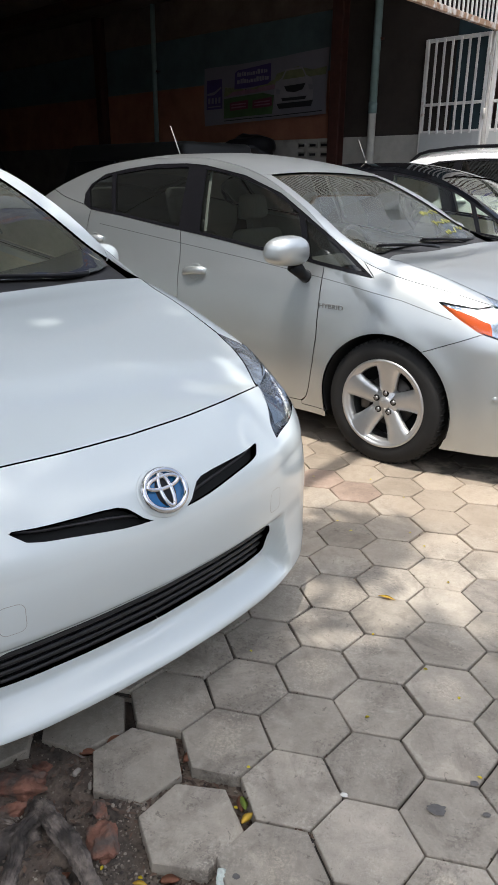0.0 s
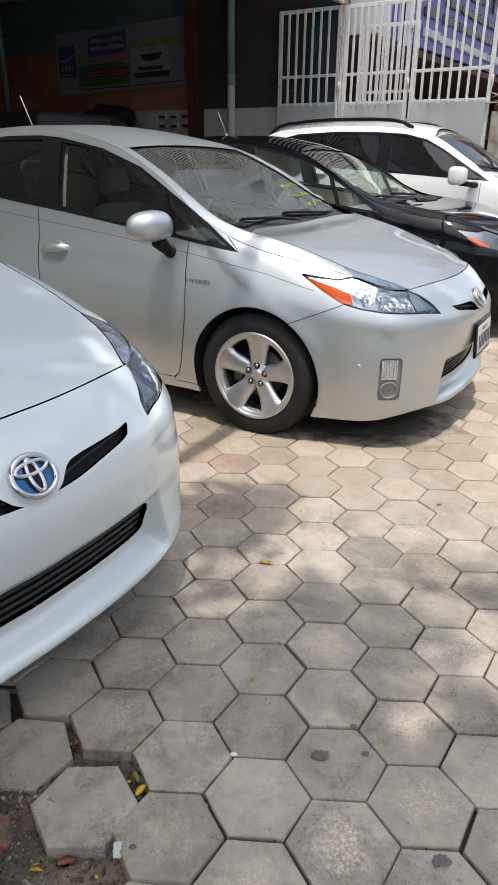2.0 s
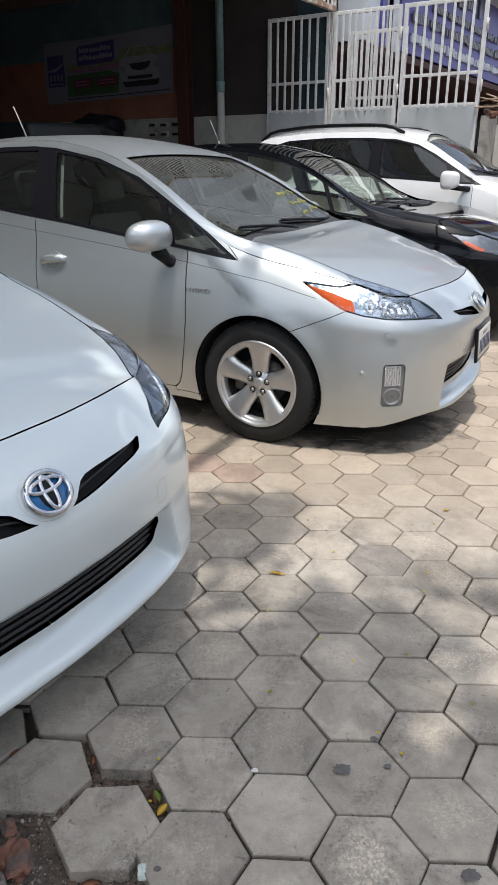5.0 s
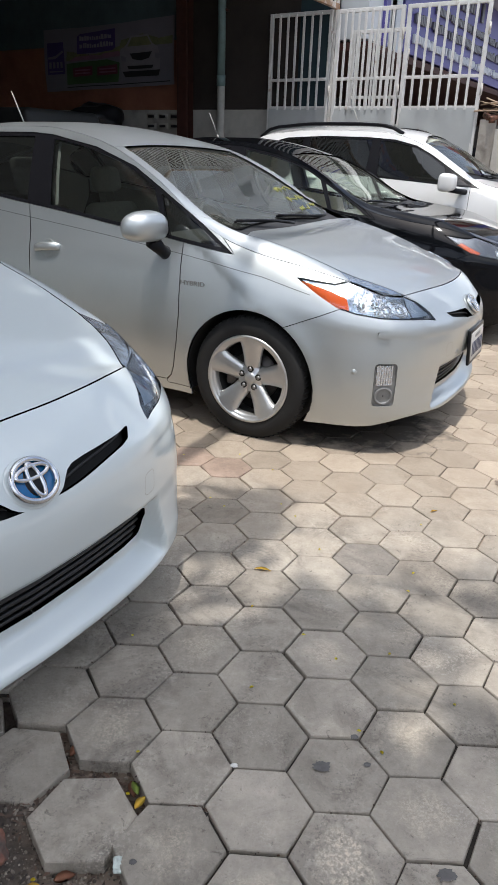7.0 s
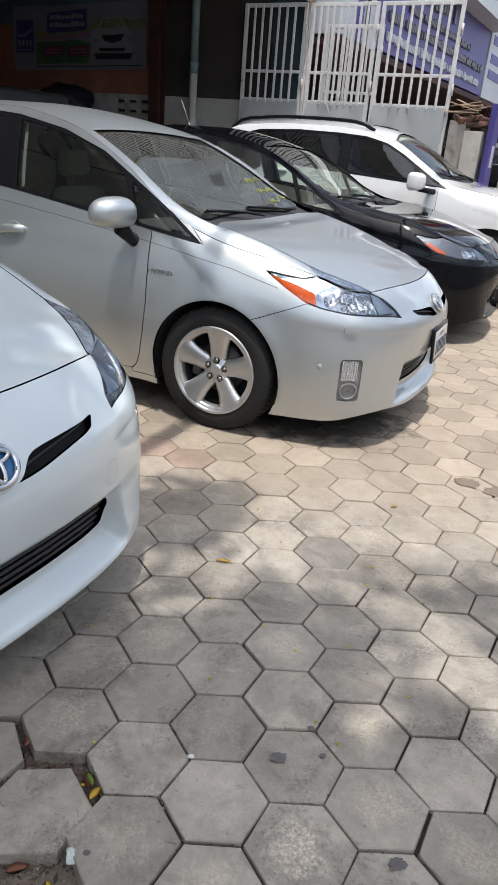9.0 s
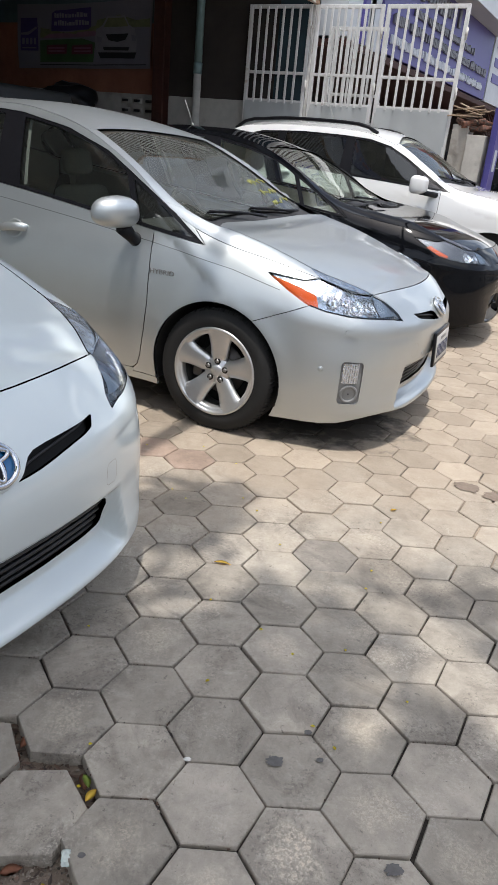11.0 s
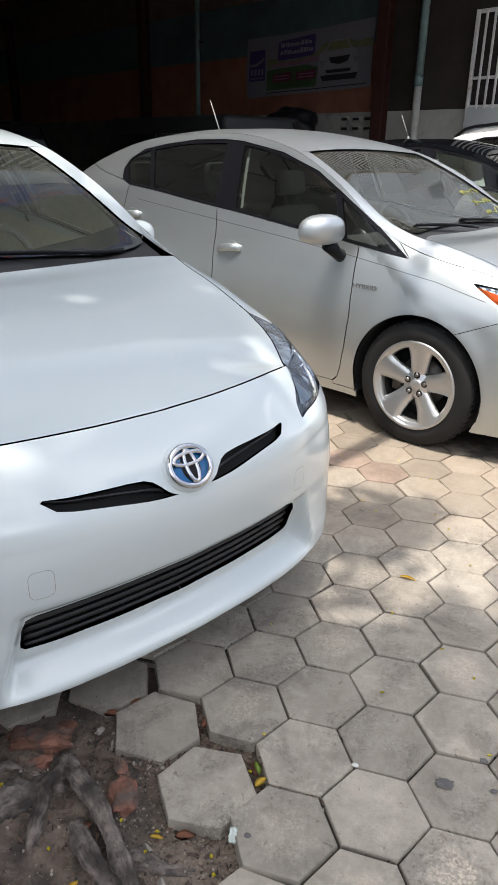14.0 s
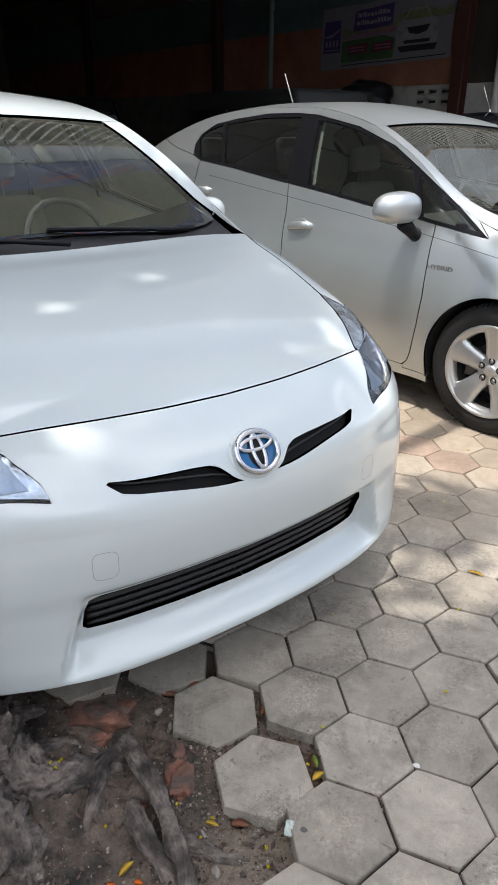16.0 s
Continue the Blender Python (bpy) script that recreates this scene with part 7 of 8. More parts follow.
for k in range(9):
    slab("trim_rafter", M_STEELR, "dark steel rafter under the shed roof", "rafter", -22, -0.1, -1.4 - 1.4 * k, -1.28 - 1.4 * k, 4.40, 4.617)
for a in (-2.66, -9.2, -15.5):
    c = tagged(empty("steel_column"), "dark red steel column against the shed wall", "column", "shed columns")
    for nm, box_ in (("flange", (a - 0.10, a + 0.10, -0.20, -0.185)), ("web", (a - 0.006, a + 0.006, -0.184, -0.026)), ("flange", (a - 0.10, a + 0.10, -0.025, -0.010))):
        slab(nm, M_STEELR, "", "", *box_, 0, 4.6, parent=c, bevel=0.001)


def pipe(a, off, r, z1, zsplit, label):
    p = tagged(empty("downpipe"), label, "pipe", "downpipes")
    for nm, z0, z2, m_ in (("lower_length", 0, zsplit, M_PIPEW), ("upper_length", zsplit, z1, M_PIPE)):
        bm = bmesh.new()
        rod(bm, WM @ Vector((a, off, z0)), WM @ Vector((a, off, z2)), r, 16)
        part(nm, bm, m_, p)
    bm = bmesh.new()
    rod(bm, WM @ Vector((a, off, zsplit - 0.09)), WM @ Vector((a, off, zsplit + 0.07)), r * 1.12, 16)
    part("socket", bm, M_PIPE, p)
    for z in (1.2, 3.4):
        bm = bmesh.new()
        box(bm, a - r * 1.2, a + r * 1.2, off, -0.005, z, z + 0.03, m=WM)
        part("bracket", bm, M_STEELR, p)


pipe(-1.95, -0.10, 0.062, 4.6, 2.45, "teal and grey downpipe on the shed wall")
pipe(-7.35, -0.10, 0.048, 4.6, 2.0, "thin teal downpipe deep in the shed")

# banner on the wall
M_BANW = mat("banner_vinyl", (0.19, 0.185, 0.215), 0.6, var=0.08, scale=2)
M_BANP = mat("banner_purple", (0.055, 0.035, 0.14), 0.6, var=0.1, scale=4)
M_BANG = mat("banner_green", (0.05, 0.10, 0.04), 0.6, var=0.3, scale=4)
M_BANR = mat("banner_crimson", (0.12, 0.02, 0.045), 0.6, var=0.1, scale=4)
# print black, also on the sheets that stand in for the shop's shade
M_BANB = mat("print_and_shade_black", (0.015, 0.015, 0.02), 0.6, var=0.1, scale=4)
banner = tagged(empty("banner"), "pale printed vinyl banner hung on the shed wall", "banner")


def cloth(name, a0, a1, t0, t1, m_, lift, skew=0.03):
    """A piece of the banner's print; a runs along it from 0 to 1, t up from 0 to 1."""
    bm = bmesh.new()
    nx, nz = 24, 8
    g = []
    for i in range(nx + 1):
        row = []
        for j in range(nz + 1):
            u, v = a0 + (a1 - a0) * i / nx, t0 + (t1 - t0) * j / nz
            x = -5.91 + 3.0 * u
            z = 2.33 + 0.08 * u + (1.01 - 0.01 * u) * v - 0.025 * math.sin(math.pi * u) * v
            y = -0.05 - lift - 0.02 * math.sin(7 * u + 2 * v) * (1 - 0.5 * v) - 0.012 * math.sin(19 * u + 5 * v)
            row.append(bm.verts.new(WM @ Vector((x, y, z))))
        g.append(row)
    for i in range(nx):
        for j in range(nz):
            bm.faces.new((g[i][j], g[i + 1][j], g[i + 1][j + 1], g[i][j + 1]))
    bmesh.ops.recalc_face_normals(bm, faces=bm.faces)
    return part(name, bm, m_, banner)


def print_shape(name, pts, m_, lift):
    """A printed shape on the banner, from its outline."""
    p = dense(pts, 0.03)
    c = p.mean(0)
    bm = bmesh.new()

    def put(u, v):
        x = -5.91 + 3.0 * u
        z = 2.33 + 0.08 * u + (1.01 - 0.01 * u) * v - 0.025 * math.sin(math.pi * u) * v
        y = -0.05 - lift - 0.02 * math.sin(7 * u + 2 * v) * (1 - 0.5 * v) - 0.012 * math.sin(19 * u + 5 * v)
        return bm.verts.new(WM @ Vector((x, y, z)))
    rings = [[put(*(c + (q - c) * k)) for q in p] for k in (1.0, 0.7, 0.4)]
    mid = put(*c)
    n = len(p)
    for a, b in zip(rings, rings[1:]):
        for k in range(n):
            bm.faces.new((a[k], a[(k + 1) % n], b[(k + 1) % n], b[k]))
    for k in range(n):
        bm.faces.new((rings[-1][k], rings[-1][(k + 1) % n], mid))
    bmesh.ops.recalc_face_normals(bm, faces=bm.faces)
    return part(name, bm, m_, banner)


M_BANL = mat("banner_light", (0.25, 0.245, 0.27), 0.6, var=0.15, scale=5)
M_BANK = mat("banner_pink", (0.22, 0.12, 0.17), 0.6, var=0.25, scale=5)
M_BANY = mat("banner_olive", (0.16, 0.17, 0.09), 0.6, var=0.4, scale=6)
cloth("sheet", 0, 1, 0, 1, M_BANW, 0.0)
cloth("purple_panel", 0.025, 0.165, 0.28, 0.79, M_BANP, 0.004)
print_shape("white_swoosh", [(0.03, 0.56), (0.08, 0.57), (0.155, 0.66), (0.16, 0.63), (0.09, 0.53), (0.03, 0.53)], M_BANW, 0.008)
for k, u in enumerate((0.04, 0.07, 0.10, 0.13)):
    cloth("logo_bar", u, u + 0.018, 0.38, 0.48, M_BANW, 0.008)
cloth("print_bar", 0.04, 0.15, 0.315, 0.335, M_BANW, 0.008)
print_shape("olive_field", [(0.18, 0.48), (0.60, 0.52), (0.62, 0.66), (0.50, 0.58), (0.27, 0.55), (0.19, 0.64)], M_BANY, 0.003)
print_shape("pink_band", [(0.20, 0.47), (0.62, 0.50), (0.60, 0.58), (0.26, 0.54)], M_BANK, 0.005)
print_shape("green_field", [(0.18, 0.10), (0.58, 0.10), (0.60, 0.40), (0.50, 0.47), (0.18, 0.44)], M_BANG, 0.0045)
print_shape("title_block", [(0.275, 0.58), (0.55, 0.60), (0.575, 0.64), (0.575, 0.93), (0.30, 0.90), (0.275, 0.86)], M_BANP, 0.007)
rb = random.Random(21)
for v0 in (0.79, 0.67):
    u = 0.295
    while u < 0.545:
        w = rb.uniform(0.012, 0.028)
        cloth("print_mark", u, u + w * 0.75, v0, v0 + rb.uniform(0.045, 0.085), M_BANL, 0.010)
        u += w
for u0 in (0.235, 0.425):
    print_shape("crimson_box", [(u0, 0.22), (u0 + 0.155, 0.23), (u0 + 0.155, 0.38), (u0, 0.36)], M_BANR, 0.008)
    for v0 in (0.31, 0.26):
        cloth("print_mark", u0 + 0.015, u0 + 0.14, v0, v0 + 0.022, M_BANK, 0.011)
print_shape("tree_line", [(0.60, 0.62), (0.99, 0.60), (0.99, 0.72), (0.90, 0.70), (0.78, 0.80), (0.62, 0.74)], M_BANY, 0.004)
print_shape("printed_car_body", [(0.615, 0.22), (0.64, 0.16), (0.86, 0.15), (0.895, 0.20), (0.905, 0.42), (0.89, 0.58), (0.85, 0.64), (0.82, 0.78), (0.69, 0.79), (0.655, 0.66), (0.61, 0.58), (0.60, 0.40)], M_BANL, 0.007)
print_shape("printed_window", [(0.665, 0.63), (0.845, 0.62), (0.815, 0.75), (0.695, 0.76)], M_BANY, 0.010)
print_shape("printed_grille", [(0.68, 0.52), (0.845, 0.52), (0.82, 0.43), (0.76, 0.40), (0.70, 0.43)], M_BANB, 0.010)
print_shape("printed_intake", [(0.66, 0.33), (0.85, 0.32), (0.84, 0.27), (0.67, 0.28)], M_BANB, 0.010)
print_shape("printed_bumper", [(0.62, 0.25), (0.90, 0.24), (0.885, 0.15), (0.64, 0.16)], M_BANB, 0.0095)
for a in (0.615, 0.865):
    print_shape("printed_lamp", [(a, 0.50), (a + 0.04, 0.47), (a + 0.035, 0.40), (a + 0.005, 0.41)], M_BANW, 0.010)
cloth("lower_strip", 0.18, 0.97, 0.05, 0.065, M_BANB, 0.005)
# paper notices on the white band
for k in range(4):
    for j in range(2):
        bm = bmesh.new()
        a = -3.55 + 0.25 * k
        box(bm, a, a + 0.19, -0.012, -0.004, 1.88 - 0.15 * j, 1.97 - 0.15 * j, m=WM)
        nt_ = tagged(part("paper_notice", bm, M_WALLW), "small paper notice pasted on the wall", "notice", "paper notices")
        bm = bmesh.new()
        box(bm, a + 0.02, a + 0.15, -0.016, -0.0125, 1.905 - 0.15 * j, 1.945 - 0.15 * j, m=WM)
        part("print_bar", bm, M_BANB, nt_)

# unseen walls added behind the camera to cut low sky light and fill reflections
M_STREETW = mat("grey_render", (0.48, 0.46, 0.43), 0.9, var=0.2, scale=0.6, stain=(0.18, 0.17, 0.16), stain_at=0.55, stain_scale=0.4)
slab("wall_sky_cut", M_STREETW, "unseen plain grey wall added to cut low sky light", "wall", 17.0, 17.3, -40, 40, 0, 6.5)
slab("wall_sky_cut_end", M_STREETW, "unseen plain grey wall added at the end to cut low sky light", "wall", -14.0, 16.99, -25.3, -25.0, 0, 5.0)

# front grille over the shed mouth
fascia = tagged(empty("vent_grille"), "white barred grille with rusty rails over the shed mouth", "grille")
for nm, m_, z0, z1 in (("bottom_rail", M_RUST, 3.30, 3.37), ("top_rail", M_RUST, 4.42, 4.48)):
    slab(nm, m_, "", "", -0.03, 0.03, -13.8, -0.06, z0, z1, parent=fascia)
bar = bpy.data.meshes.new("bar")
bm = bmesh.new()
box(bm, -0.011, 0.011, -0.011, 0.011, 3.371, 4.419, 0.002, 1)
bm.to_mesh(bar)
bm.free()
bar.materials.append(M_BARS)
for k in range(118):
    ob = new("bar", bar)
    ob.parent = fascia
    ob.matrix_basis = WM @ pose(0, -0.16 - 0.116 * k, 0)

# upper front of the shed, mirrored in the car windows
M_FRONT = mat("grey_blue_panel", (0.52, 0.57, 0.62), 0.7, var=0.1, scale=1.0)
M_SHOPB = mat("dark_blue_board", (0.07, 0.10, 0.26), 0.5, var=0.1, scale=1.0)
M_CORR = mat("grey_green_sheet", (0.52, 0.53, 0.46), 0.7, var=0.15, scale=1.0)
slab("wall_front_panel", M_FRONT, "grey blue panel band over the shed mouth", "wall", -0.25, 0.02, -13.8, -0.1, 4.49, 5.35)
board2 = tagged(empty("shop_board"), "long dark blue shop board with pale and red lettering", "sign")
slab("board_face", M_SHOPB, "", "", -0.25, 0.06, -13.8, -0.1, 5.352, 6.25, parent=board2)
rl = random.Random(9)
l = -13.4
while l < -0.6:
    w = rl.uniform(0.07, 0.16)
    slab("letter_bar", M_SIGNW0, "", "", 0.061, 0.075, l, l + w * 0.55, 5.55, 5.55 + rl.uniform(0.12, 0.24), parent=board2)
    if rl.random() > 0.3:
        slab("letter_bar", M_BANR0, "", "", 0.061, 0.075, l, l + w * 0.8, 5.88, 5.88 + rl.uniform(0.14, 0.25), parent=board2)
    l += w + rl.choice((0.02, 0.03, 0.04, 0.22))
bm = bmesh.new()
prev = None
for k in range(230):
    y = -13.8 + 13.7 * k / 229
    x = 0.0 + 0.03 * math.sin(k * math.pi / 2 + 0.8)
    cur = (bm.verts.new(WM @ Vector((x, y, 6.253))), bm.verts.new(WM @ Vector((x, y, 10.5))))
    if prev:
        bm.faces.new((prev[0], cur[0], cur[1], prev[1]))
    prev = cur
bmesh.ops.solidify(bm, geom=bm.faces[:], thickness=0.05)
tagged(part("wall_front_sheet", bm, M_CORR), "grey green corrugated cladding above the shop board", "wall", kind="structure")

# gate panels along the side boundary
def gate(a0, a1, off, bars, label, sheet=True, dz=0.0):
    g = tagged(empty("gate_panel"), label, "gate", "gate panels")
    for nm, b in (("post", (a0, a0 + 0.05)), ("post", (a1 - 0.05, a1))):
        slab(nm, M_BARS, "", "", b[0], b[1], off - 0.025, off + 0.025, 0.05, 3.31 + dz, parent=g)
    for nm, z0, z1, m_ in (("top_rail", 3.26, 3.31, M_BARS), ("middle_rail", 2.41, 2.45, M_BARS), ("lower_rail", 2.03, 2.07, M_BARS)):
        slab(nm, m_, "", "", a0 + 0.051, a1 - 0.051, off - 0.02, off + 0.02, z0 + dz, z1 + dz, parent=g)
    for k in range(bars):
        a = a0 + 0.05 + (a1 - a0 - 0.1) * (k + 1) / (bars + 1)
        slab("bar", M_BARS, "", "", a - 0.0165, a + 0.0165, off - 0.040, off - 0.0205, 2.02 + dz, 3.285 + dz, parent=g, bevel=0.002)
    if sheet:
        bm = bmesh.new()
        n = 16
        gr = [[bm.verts.new(WM @ Vector((a0 + 0.03 + (a1 - a0 - 0.06) * i / n, off - 0.028 + 0.022 * noise.noise(Vector((i * 0.35 + a0 * 3, j * 0.4, 1))), 0.1 + 1.94 * j / n))) for j in range(n + 1)] for i in range(n + 1)]
        for i in range(n):
            for j in range(n):
                bm.faces.new((gr[i][j], gr[i + 1][j], gr[i + 1][j + 1], gr[i][j + 1]))
        bmesh.ops.recalc_face_normals(bm, faces=bm.faces)
        part("sheet", bm, M_SHEET, g)
    for z in (2.9, 2.2):
        bm = bmesh.new()
        rod(bm, WM @ Vector((a1 + 0.012, off - 0.03, z + dz)), WM @ Vector((a1 + 0.012, off - 0.03, z + 0.14 + dz)), 0.016, 10)
        part("hinge", bm, M_POST, g)


gate(-1.10, -0.07, -0.04, 6, "white barred steel gate leaf folded against the wall")
gate(-0.02, 0.99, 0.0, 8, "white barred steel gate leaf with a dented sheet")
gate(1.03, 2.16, 0.0, 7, "white barred steel gate leaf with a dented pale sheet")
gate(0.10, 0.98, 0.30, 9, "second gate leaf folded behind the first", False, -0.22)
slab("corner_post", M_POST, "white steel post with rust at the shed corner", "post", -0.062, -0.026, -0.05, 0.05, 0, 4.6, kind="")

# broken pillar with bricks, blue board
M_CONC = mat("stained_concrete", (0.40, 0.37, 0.33), 0.9, var=0.25, scale=5, bump=0.3, bscale=40, stain=(0.18, 0.16, 0.14), stain_at=0.55, stain_scale=3)
M_SIGN = mat("violet_sign", (0.080, 0.068, 0.27), 0.45, var=0.06, scale=3)
M_SIGNW = mat("pale_sign", (0.55, 0.58, 0.62), 0.5, var=0.08, scale=3)
M_CLAD = mat("pale_cladding", (0.52, 0.55, 0.58), 0.6, var=0.06, scale=1.5)
M_PILLAR = mat("pale_concrete", (0.50, 0.475, 0.43), 0.9, var=0.22, scale=5, bump=0.3, bscale=40, stain=(0.24, 0.21, 0.18), stain_at=0.58, stain_scale=3)
M_METER = mat("grey_meter_box", (0.46, 0.45, 0.42), 0.7, var=0.12, scale=5)
pil = tagged(empty("gate_pillar"), "broken concrete gate pillar with bare bricks on top", "pillar")
slab("shaft", M_CONC, "", "", 2.22, 2.44, -0.05, 0.25, 0, 1.90, parent=pil)
slab("shaft", M_PILLAR, "", "", 2.46, 2.70, -0.14, 0.18, 0, 1.78, parent=pil)
for k in range(8):
    bm = bmesh.new()
    box(bm, -0.10, 0.10, -0.05, 0.05, -0.03, 0.03, 0.006, 1, m=WM @ pose(2.30 + 0.12 * (k % 4), 0.02 + rng.uniform(-0.05, 0.05), 1.84 + 0.062 * (k // 4) + 0.03, rng.uniform(-22, 22), rng.uniform(-22, 22), rng.uniform(-60, 60)))
    part("brick", bm, M_BRICK, pil)
M_PLANK = mat("weathered_lath", (0.36, 0.27, 0.19), 0.9, var=0.35, scale=20, rand=0.3)
for k in range(11):
    bm = bmesh.new()
    box(bm, -rng.uniform(0.16, 0.30), 0.20, -0.016, 0.016, -0.006, 0.006, 0.002, 1, m=WM @ pose(2.38 + rng.uniform(-0.12, 0.12), 0.02 + rng.uniform(-0.10, 0.10), 1.99 + 0.013 * k, rng.uniform(-12, 12), rng.uniform(-16, 16), rng.uniform(-50, 50)))
    part("lath", bm, M_PLANK, pil)
board = tagged(empty("sign_board"), "upright violet sign board beside the pillar", "sign")
slab("panel", M_SIGN, "", "", 2.76, 2.84, -0.14, 0.20, 0.2, 2.12, parent=board)
slab("mark", M_SIGNW, "", "", 2.839, 2.846, -0.04, 0.10, 1.35, 1.62, parent=board)

# ---- neighbouring shop ----
shop = tagged(empty("shop_building"), "pale shop building with a violet sign and raised lettering", "building")
slab("wall", M_CLAD, "", "", -6, 0.25, 0.45, 42, 4.45, 9.0, parent=shop)
slab("wall", M_CLAD, "", "", -0.2, 0.25, 0.45, 1.35, 3.0, 4.447, parent=shop)
slab("blue_stripe", M_SIGN, "", "", 0.251, 0.30, 0.98, 1.16, 2.98, 4.418, parent=shop)
slab("cornice", M_CLAD, "", "", 0.25, 0.75, 0.8, 9.6, 4.42, 4.72, parent=shop)
slab("cornice", M_CLAD, "", "", 0.25, 0.60, 0.8, 9.6, 4.95, 5.15, parent=shop)
slab("sign_face", M_SIGN, "", "", 0.15, 0.30, 1.75, 9.45, 3.0, 4.418, parent=shop)
slab("white_stripe", M_SIGNW, "", "", 0.301, 0.315, 1.38, 1.60, 2.95, 4.418, parent=shop)
# a black sheet stands in for the shade inside the shop
slab("interior_shade_sheet", M_BANB, "", "", -4.0, -3.9, 0.46, 42, 0, 4.4, parent=shop)
slab("soffit", M_STEELR, "", "", -3.9, 0.28, 0.46, 42, 2.86, 2.97, parent=shop)
slab("window_ledge", M_METER, "", "", -0.10, 0.14, 11.5, 18.5, 1.95, 2.07, parent=shop)
# a plain black panel fills the dark under the window ledge
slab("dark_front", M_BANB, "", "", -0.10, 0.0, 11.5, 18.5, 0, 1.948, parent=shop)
for k in range(34):
    slab("window_bar", M_STEELR, "", "", 0.0, 0.03, 11.6 + 0.2 * k, 11.64 + 0.2 * k, 2.071, 2.858, parent=shop, bevel=0.0)
slab("poster_wall", M_SIGNW, "", "", 0.1, 0.32, 9.5, 12.4, 2.98, 5.3, parent=shop)
slab("poster_wall", M_SIGN, "", "", 0.1, 0.325, 12.41, 15.6, 2.98, 4.9, parent=shop)
for l0, z0, ln in ((9.8, 4.2, 1.6), (9.8, 3.8, 2.0), (9.8, 3.45, 2.0), (12.8, 4.2, 1.7), (12.8, 3.6, 2.2)):
    slab("print_bar", M_SIGN if l0 < 12 else M_SIGNW, "", "", 0.322, 0.334, l0, l0 + ln, z0, z0 + 0.2, parent=shop)
slab("red_awning", mat("red_sheet", (0.30, 0.04, 0.045), 0.6, var=0.2, scale=3), "", "", 0.3, 1.2, 10.2, 16, 5.35, 6.6, parent=shop)
M_LETTER = mat("letter_grey", (0.14, 0.135, 0.15), 0.4, 0.3, var=0.1, scale=8)
rl = random.Random(3)
for row, (z0, hgt, l0, l1, wd) in enumerate(((4.02, 0.34, 2.0, 6.2, 0.22), (3.74, 0.15, 3.2, 7.6, 0.10), (3.46, 0.18, 2.2, 9.0, 0.11), (3.16, 0.16, 2.2, 9.0, 0.11))):
    l = l0
    while l < l1:
        w = wd * rl.uniform(0.6, 1.0)
        slab("letter_bar", M_LETTER if row < 3 else M_SIGNW, "", "", 0.301, 0.345, l, l + w * 0.72, z0 + hgt * rl.choice((0, 0, 0.15)), z0 + hgt * rl.uniform(0.7, 1.0), parent=shop, bevel=0.006)
        l += w * (1.0 if rl.random() > 0.15 else 2.0)

# ---- street: utility pole with cables, far parked car ----
upole = tagged(empty("utility_pole", pose(4.02, 10.375, 0, 0, 0, -30)), "tapered concrete utility pole with meter boxes and cables", "pole")
bm = bmesh.new()
box(bm, -0.21, 0.21, -0.15, 0.15, 0, 8.5, 0.015, 2)
for v in bm.verts:
    k = 1 - 0.045 * v.co.z
    v.co.x *= k
    v.co.y *= k
part("shaft", bm, M_PILLAR, upole)
for z in (0.9, 1.7, 2.5, 3.3, 4.1):
    bm = bmesh.new()
    box(bm, -0.085, 0.085, -0.165, -0.145, z, z + 0.5, 0.01, 1)
    for v in bm.verts:
        v.co.y *= 1 - 0.045 * z
        v.co.x *= 1 - 0.045 * z
    part("recess_panel", bm, M_CONC, upole)
for z, sx, h in ((3.12, 0.02, 0.36), (2.05, -0.27, 0.58)):
    bm = bmesh.new()
    box(bm, sx - 0.08, sx + 0.08, -0.28, -0.14, z, z + h, 0.02, 2)
    part("meter_box", bm, M_METER, upole)
for k in range(4):
    bm = bmesh.new()
    x0 = -0.14 + 0.09 * k
    tube(bm, [(x0, -0.15, 0.4 + 0.2 * k), (x0 + 0.02, -0.16, 2.0), (x0 + 0.05, -0.15, 3.2), (x0 + 0.02, -0.14, 5.0)], 0.006, 6)
    part("cable", bm, M_PIPEW if k % 2 else M_TRIM, upole)
# bundle of cables along the street, over the bonnets
bundle = tagged(empty("cable_bundle"), "thick bundle of black cables strung along the street", "cables")
A, Bq = Vector((4.0, 10.30, 6.2)), Vector((-6.9, -11.5, 6.2))
for k in range(9):
    bm = bmesh.new()
    pts = []
    for i in range(25):
        t = i / 24
        p = A.lerp(Bq, t)
        p.z -= (1.0 + 0.04 * (k % 3)) * 4 * t * (1 - t) * 0.9
        p += Vector((0.035 * math.cos(k * 0.7 + t * 9), 0.02 * math.sin(k * 0.7 + t * 9), 0.035 * math.sin(k * 0.7 + t * 7)))
        pts.append(p)
    tube(bm, pts, 0.017, 6)
    part("cable", bm, M_TRIM, bundle)


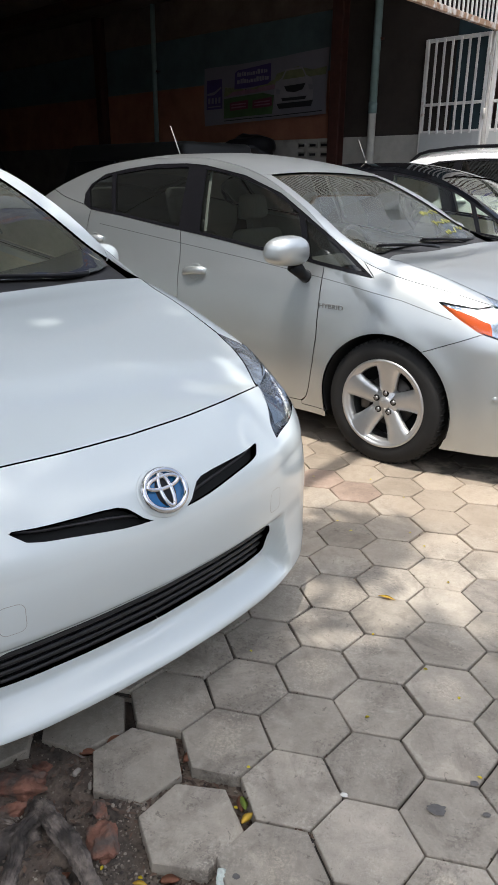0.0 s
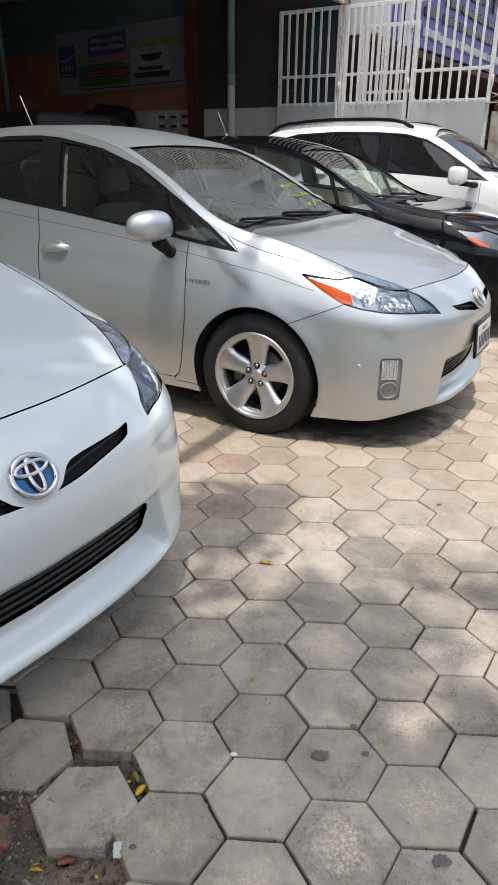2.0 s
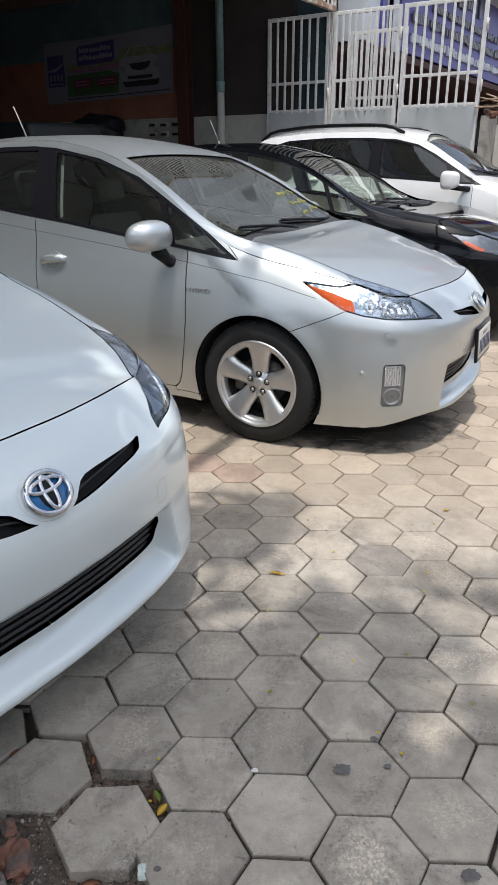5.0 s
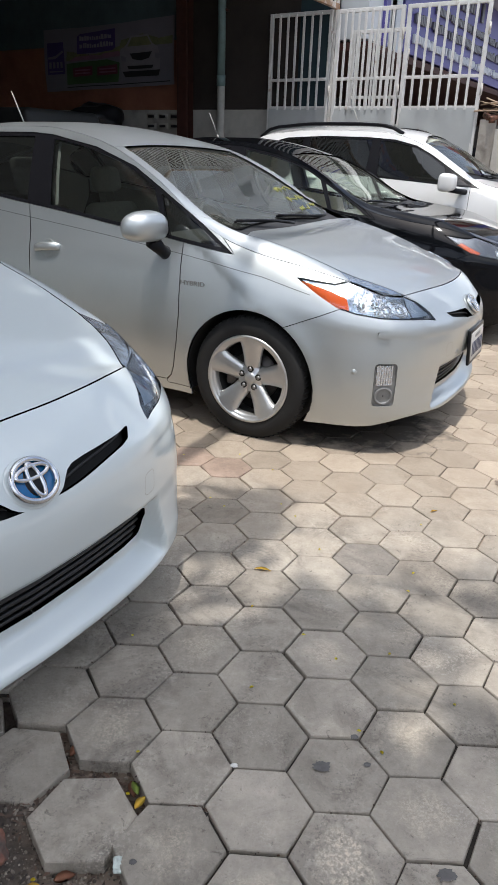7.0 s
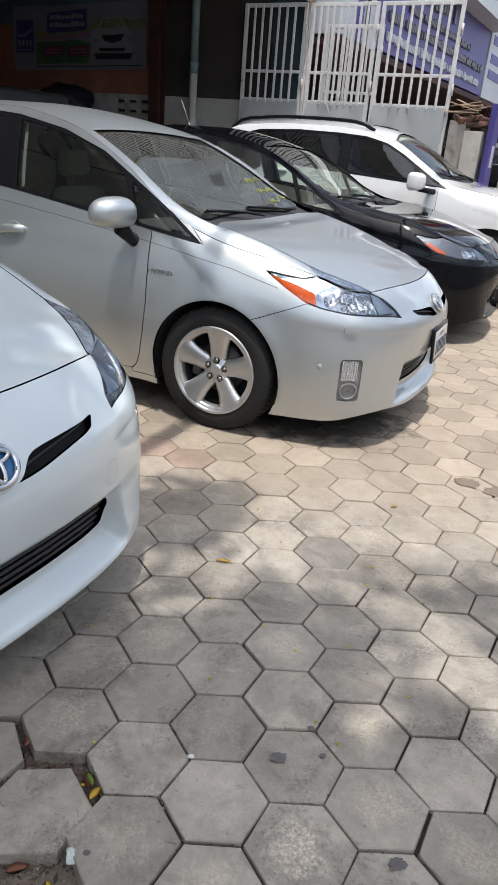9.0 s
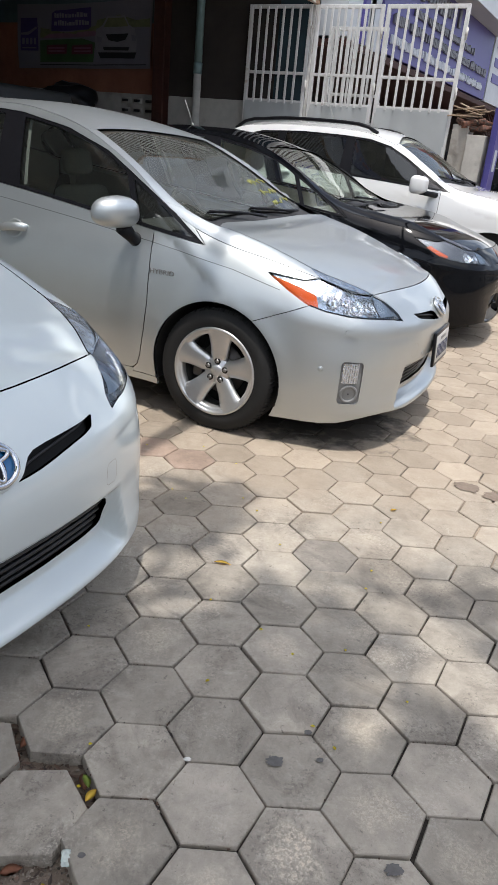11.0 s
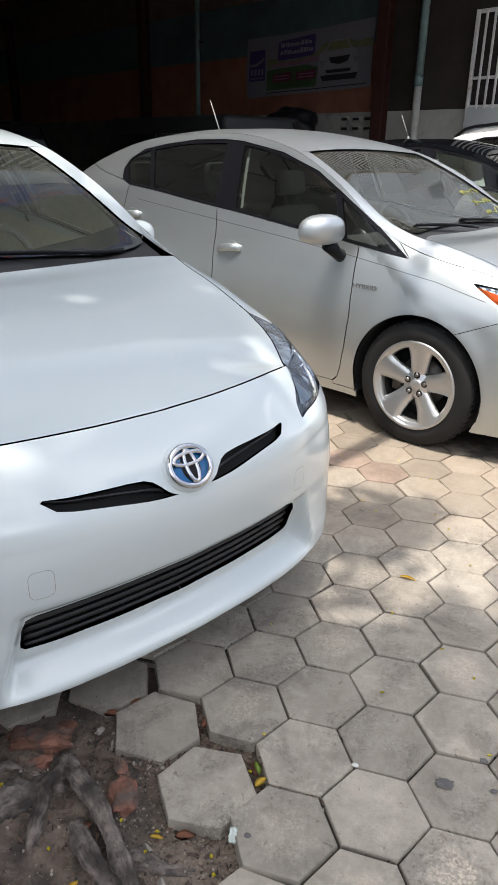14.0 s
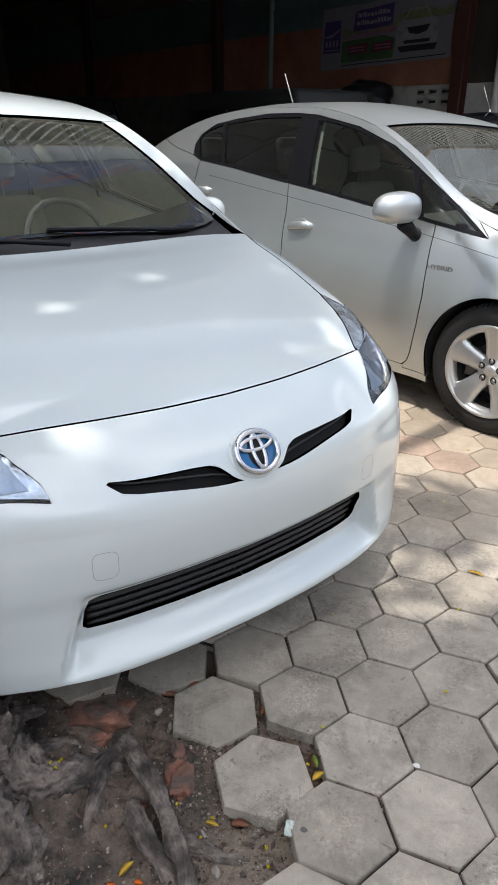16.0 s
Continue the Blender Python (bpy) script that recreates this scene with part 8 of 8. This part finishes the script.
def far_car(x, y, rz, paint, label, sx=1.0, sz=1.0):
    """A plain far car: body, cabin, glass, wheels, lamps."""
    c = tagged(empty("parked_car", pose(x, y, 0, 0, 0, rz)), label, "car", "parked cars")
    bm = bmesh.new()
    box(bm, -2.2 * sx, 2.2 * sx, -0.88, 0.88, 0.28 * sz, 0.95 * sz, 0.14, 4)
    part("body", bm, paint, c)
    bm = bmesh.new()
    vs = box(bm, -1.9 * sx, 0.9 * sx, -0.78, 0.78, 0.93 * sz, 1.62 * sz, 0.10, 4)
    for v in bm.verts:
        if v.co.z > 1.3 * sz:
            v.co.y *= 0.84
            v.co.x = v.co.x * 0.86 - 0.12
    part("cabin", bm, paint, c)
    for s in (1, -1):
        for a, b in ((-1.5, -0.6), (-0.5, 0.45)):
            bm = bmesh.new()
            box(bm, a * sx, b * sx, s * 0.735 - 0.01, s * 0.735 + 0.035, 1.05 * sz, 1.42 * sz, 0.02, 2)
            part("side_window", bm, M_TRIM, c)
        for wx in (-1.35, 1.35):
            w = empty("wheel")
            w.parent = c
            bm = bmesh.new()
            rod(bm, (wx * sx, s * 0.70, 0.34), (wx * sx, s * 0.90, 0.34), 0.34, 28)
            part("tyre", bm, M_RUBBER, w)
            bm = bmesh.new()
            rod(bm, (wx * sx, s * 0.89, 0.34), (wx * sx, s * 0.91, 0.34), 0.22, 24)
            part("rim", bm, M_RIM, w)
        bm = bmesh.new()
        box(bm, 2.08 * sx, 2.19 * sx, s * 0.62 - 0.14, s * 0.62 + 0.14, 0.66 * sz, 0.80 * sz, 0.03, 2)
        part("headlight", bm, M_FROST, c)
    return c


far_car(4.6, 13.4, -30, M_BLACKP, "dark car parked beyond the pillar")
far_car(-3.2, 9.9, -30, mat("grey_green_paint", (0.012, 0.013, 0.013), 0.6, 0.0, 0.0, var=0.2, scale=4), "dark pickup standing in the shed", 1.1, 1.12)
far_car(-6.4, 8.7, -30, M_BLACKP, "dark car standing in the shed shade", 1.0, 1.05)
# black bundle on the roof of the car in the shed
bm = bmesh.new()
lump(bm, (0, 0, 0), 0.42, 2.2, 0.42, 3)
bmesh.ops.transform(bm, matrix=Matrix.Translation(WM @ Vector((-3.75, -1.0, 1.84))) @ Matrix.Diagonal((1.45, 0.9, 0.62, 1)), verts=bm.verts)
tagged(part("roof_load", bm, M_TRIM), "black plastic covered bundle on a car roof", "bundle")
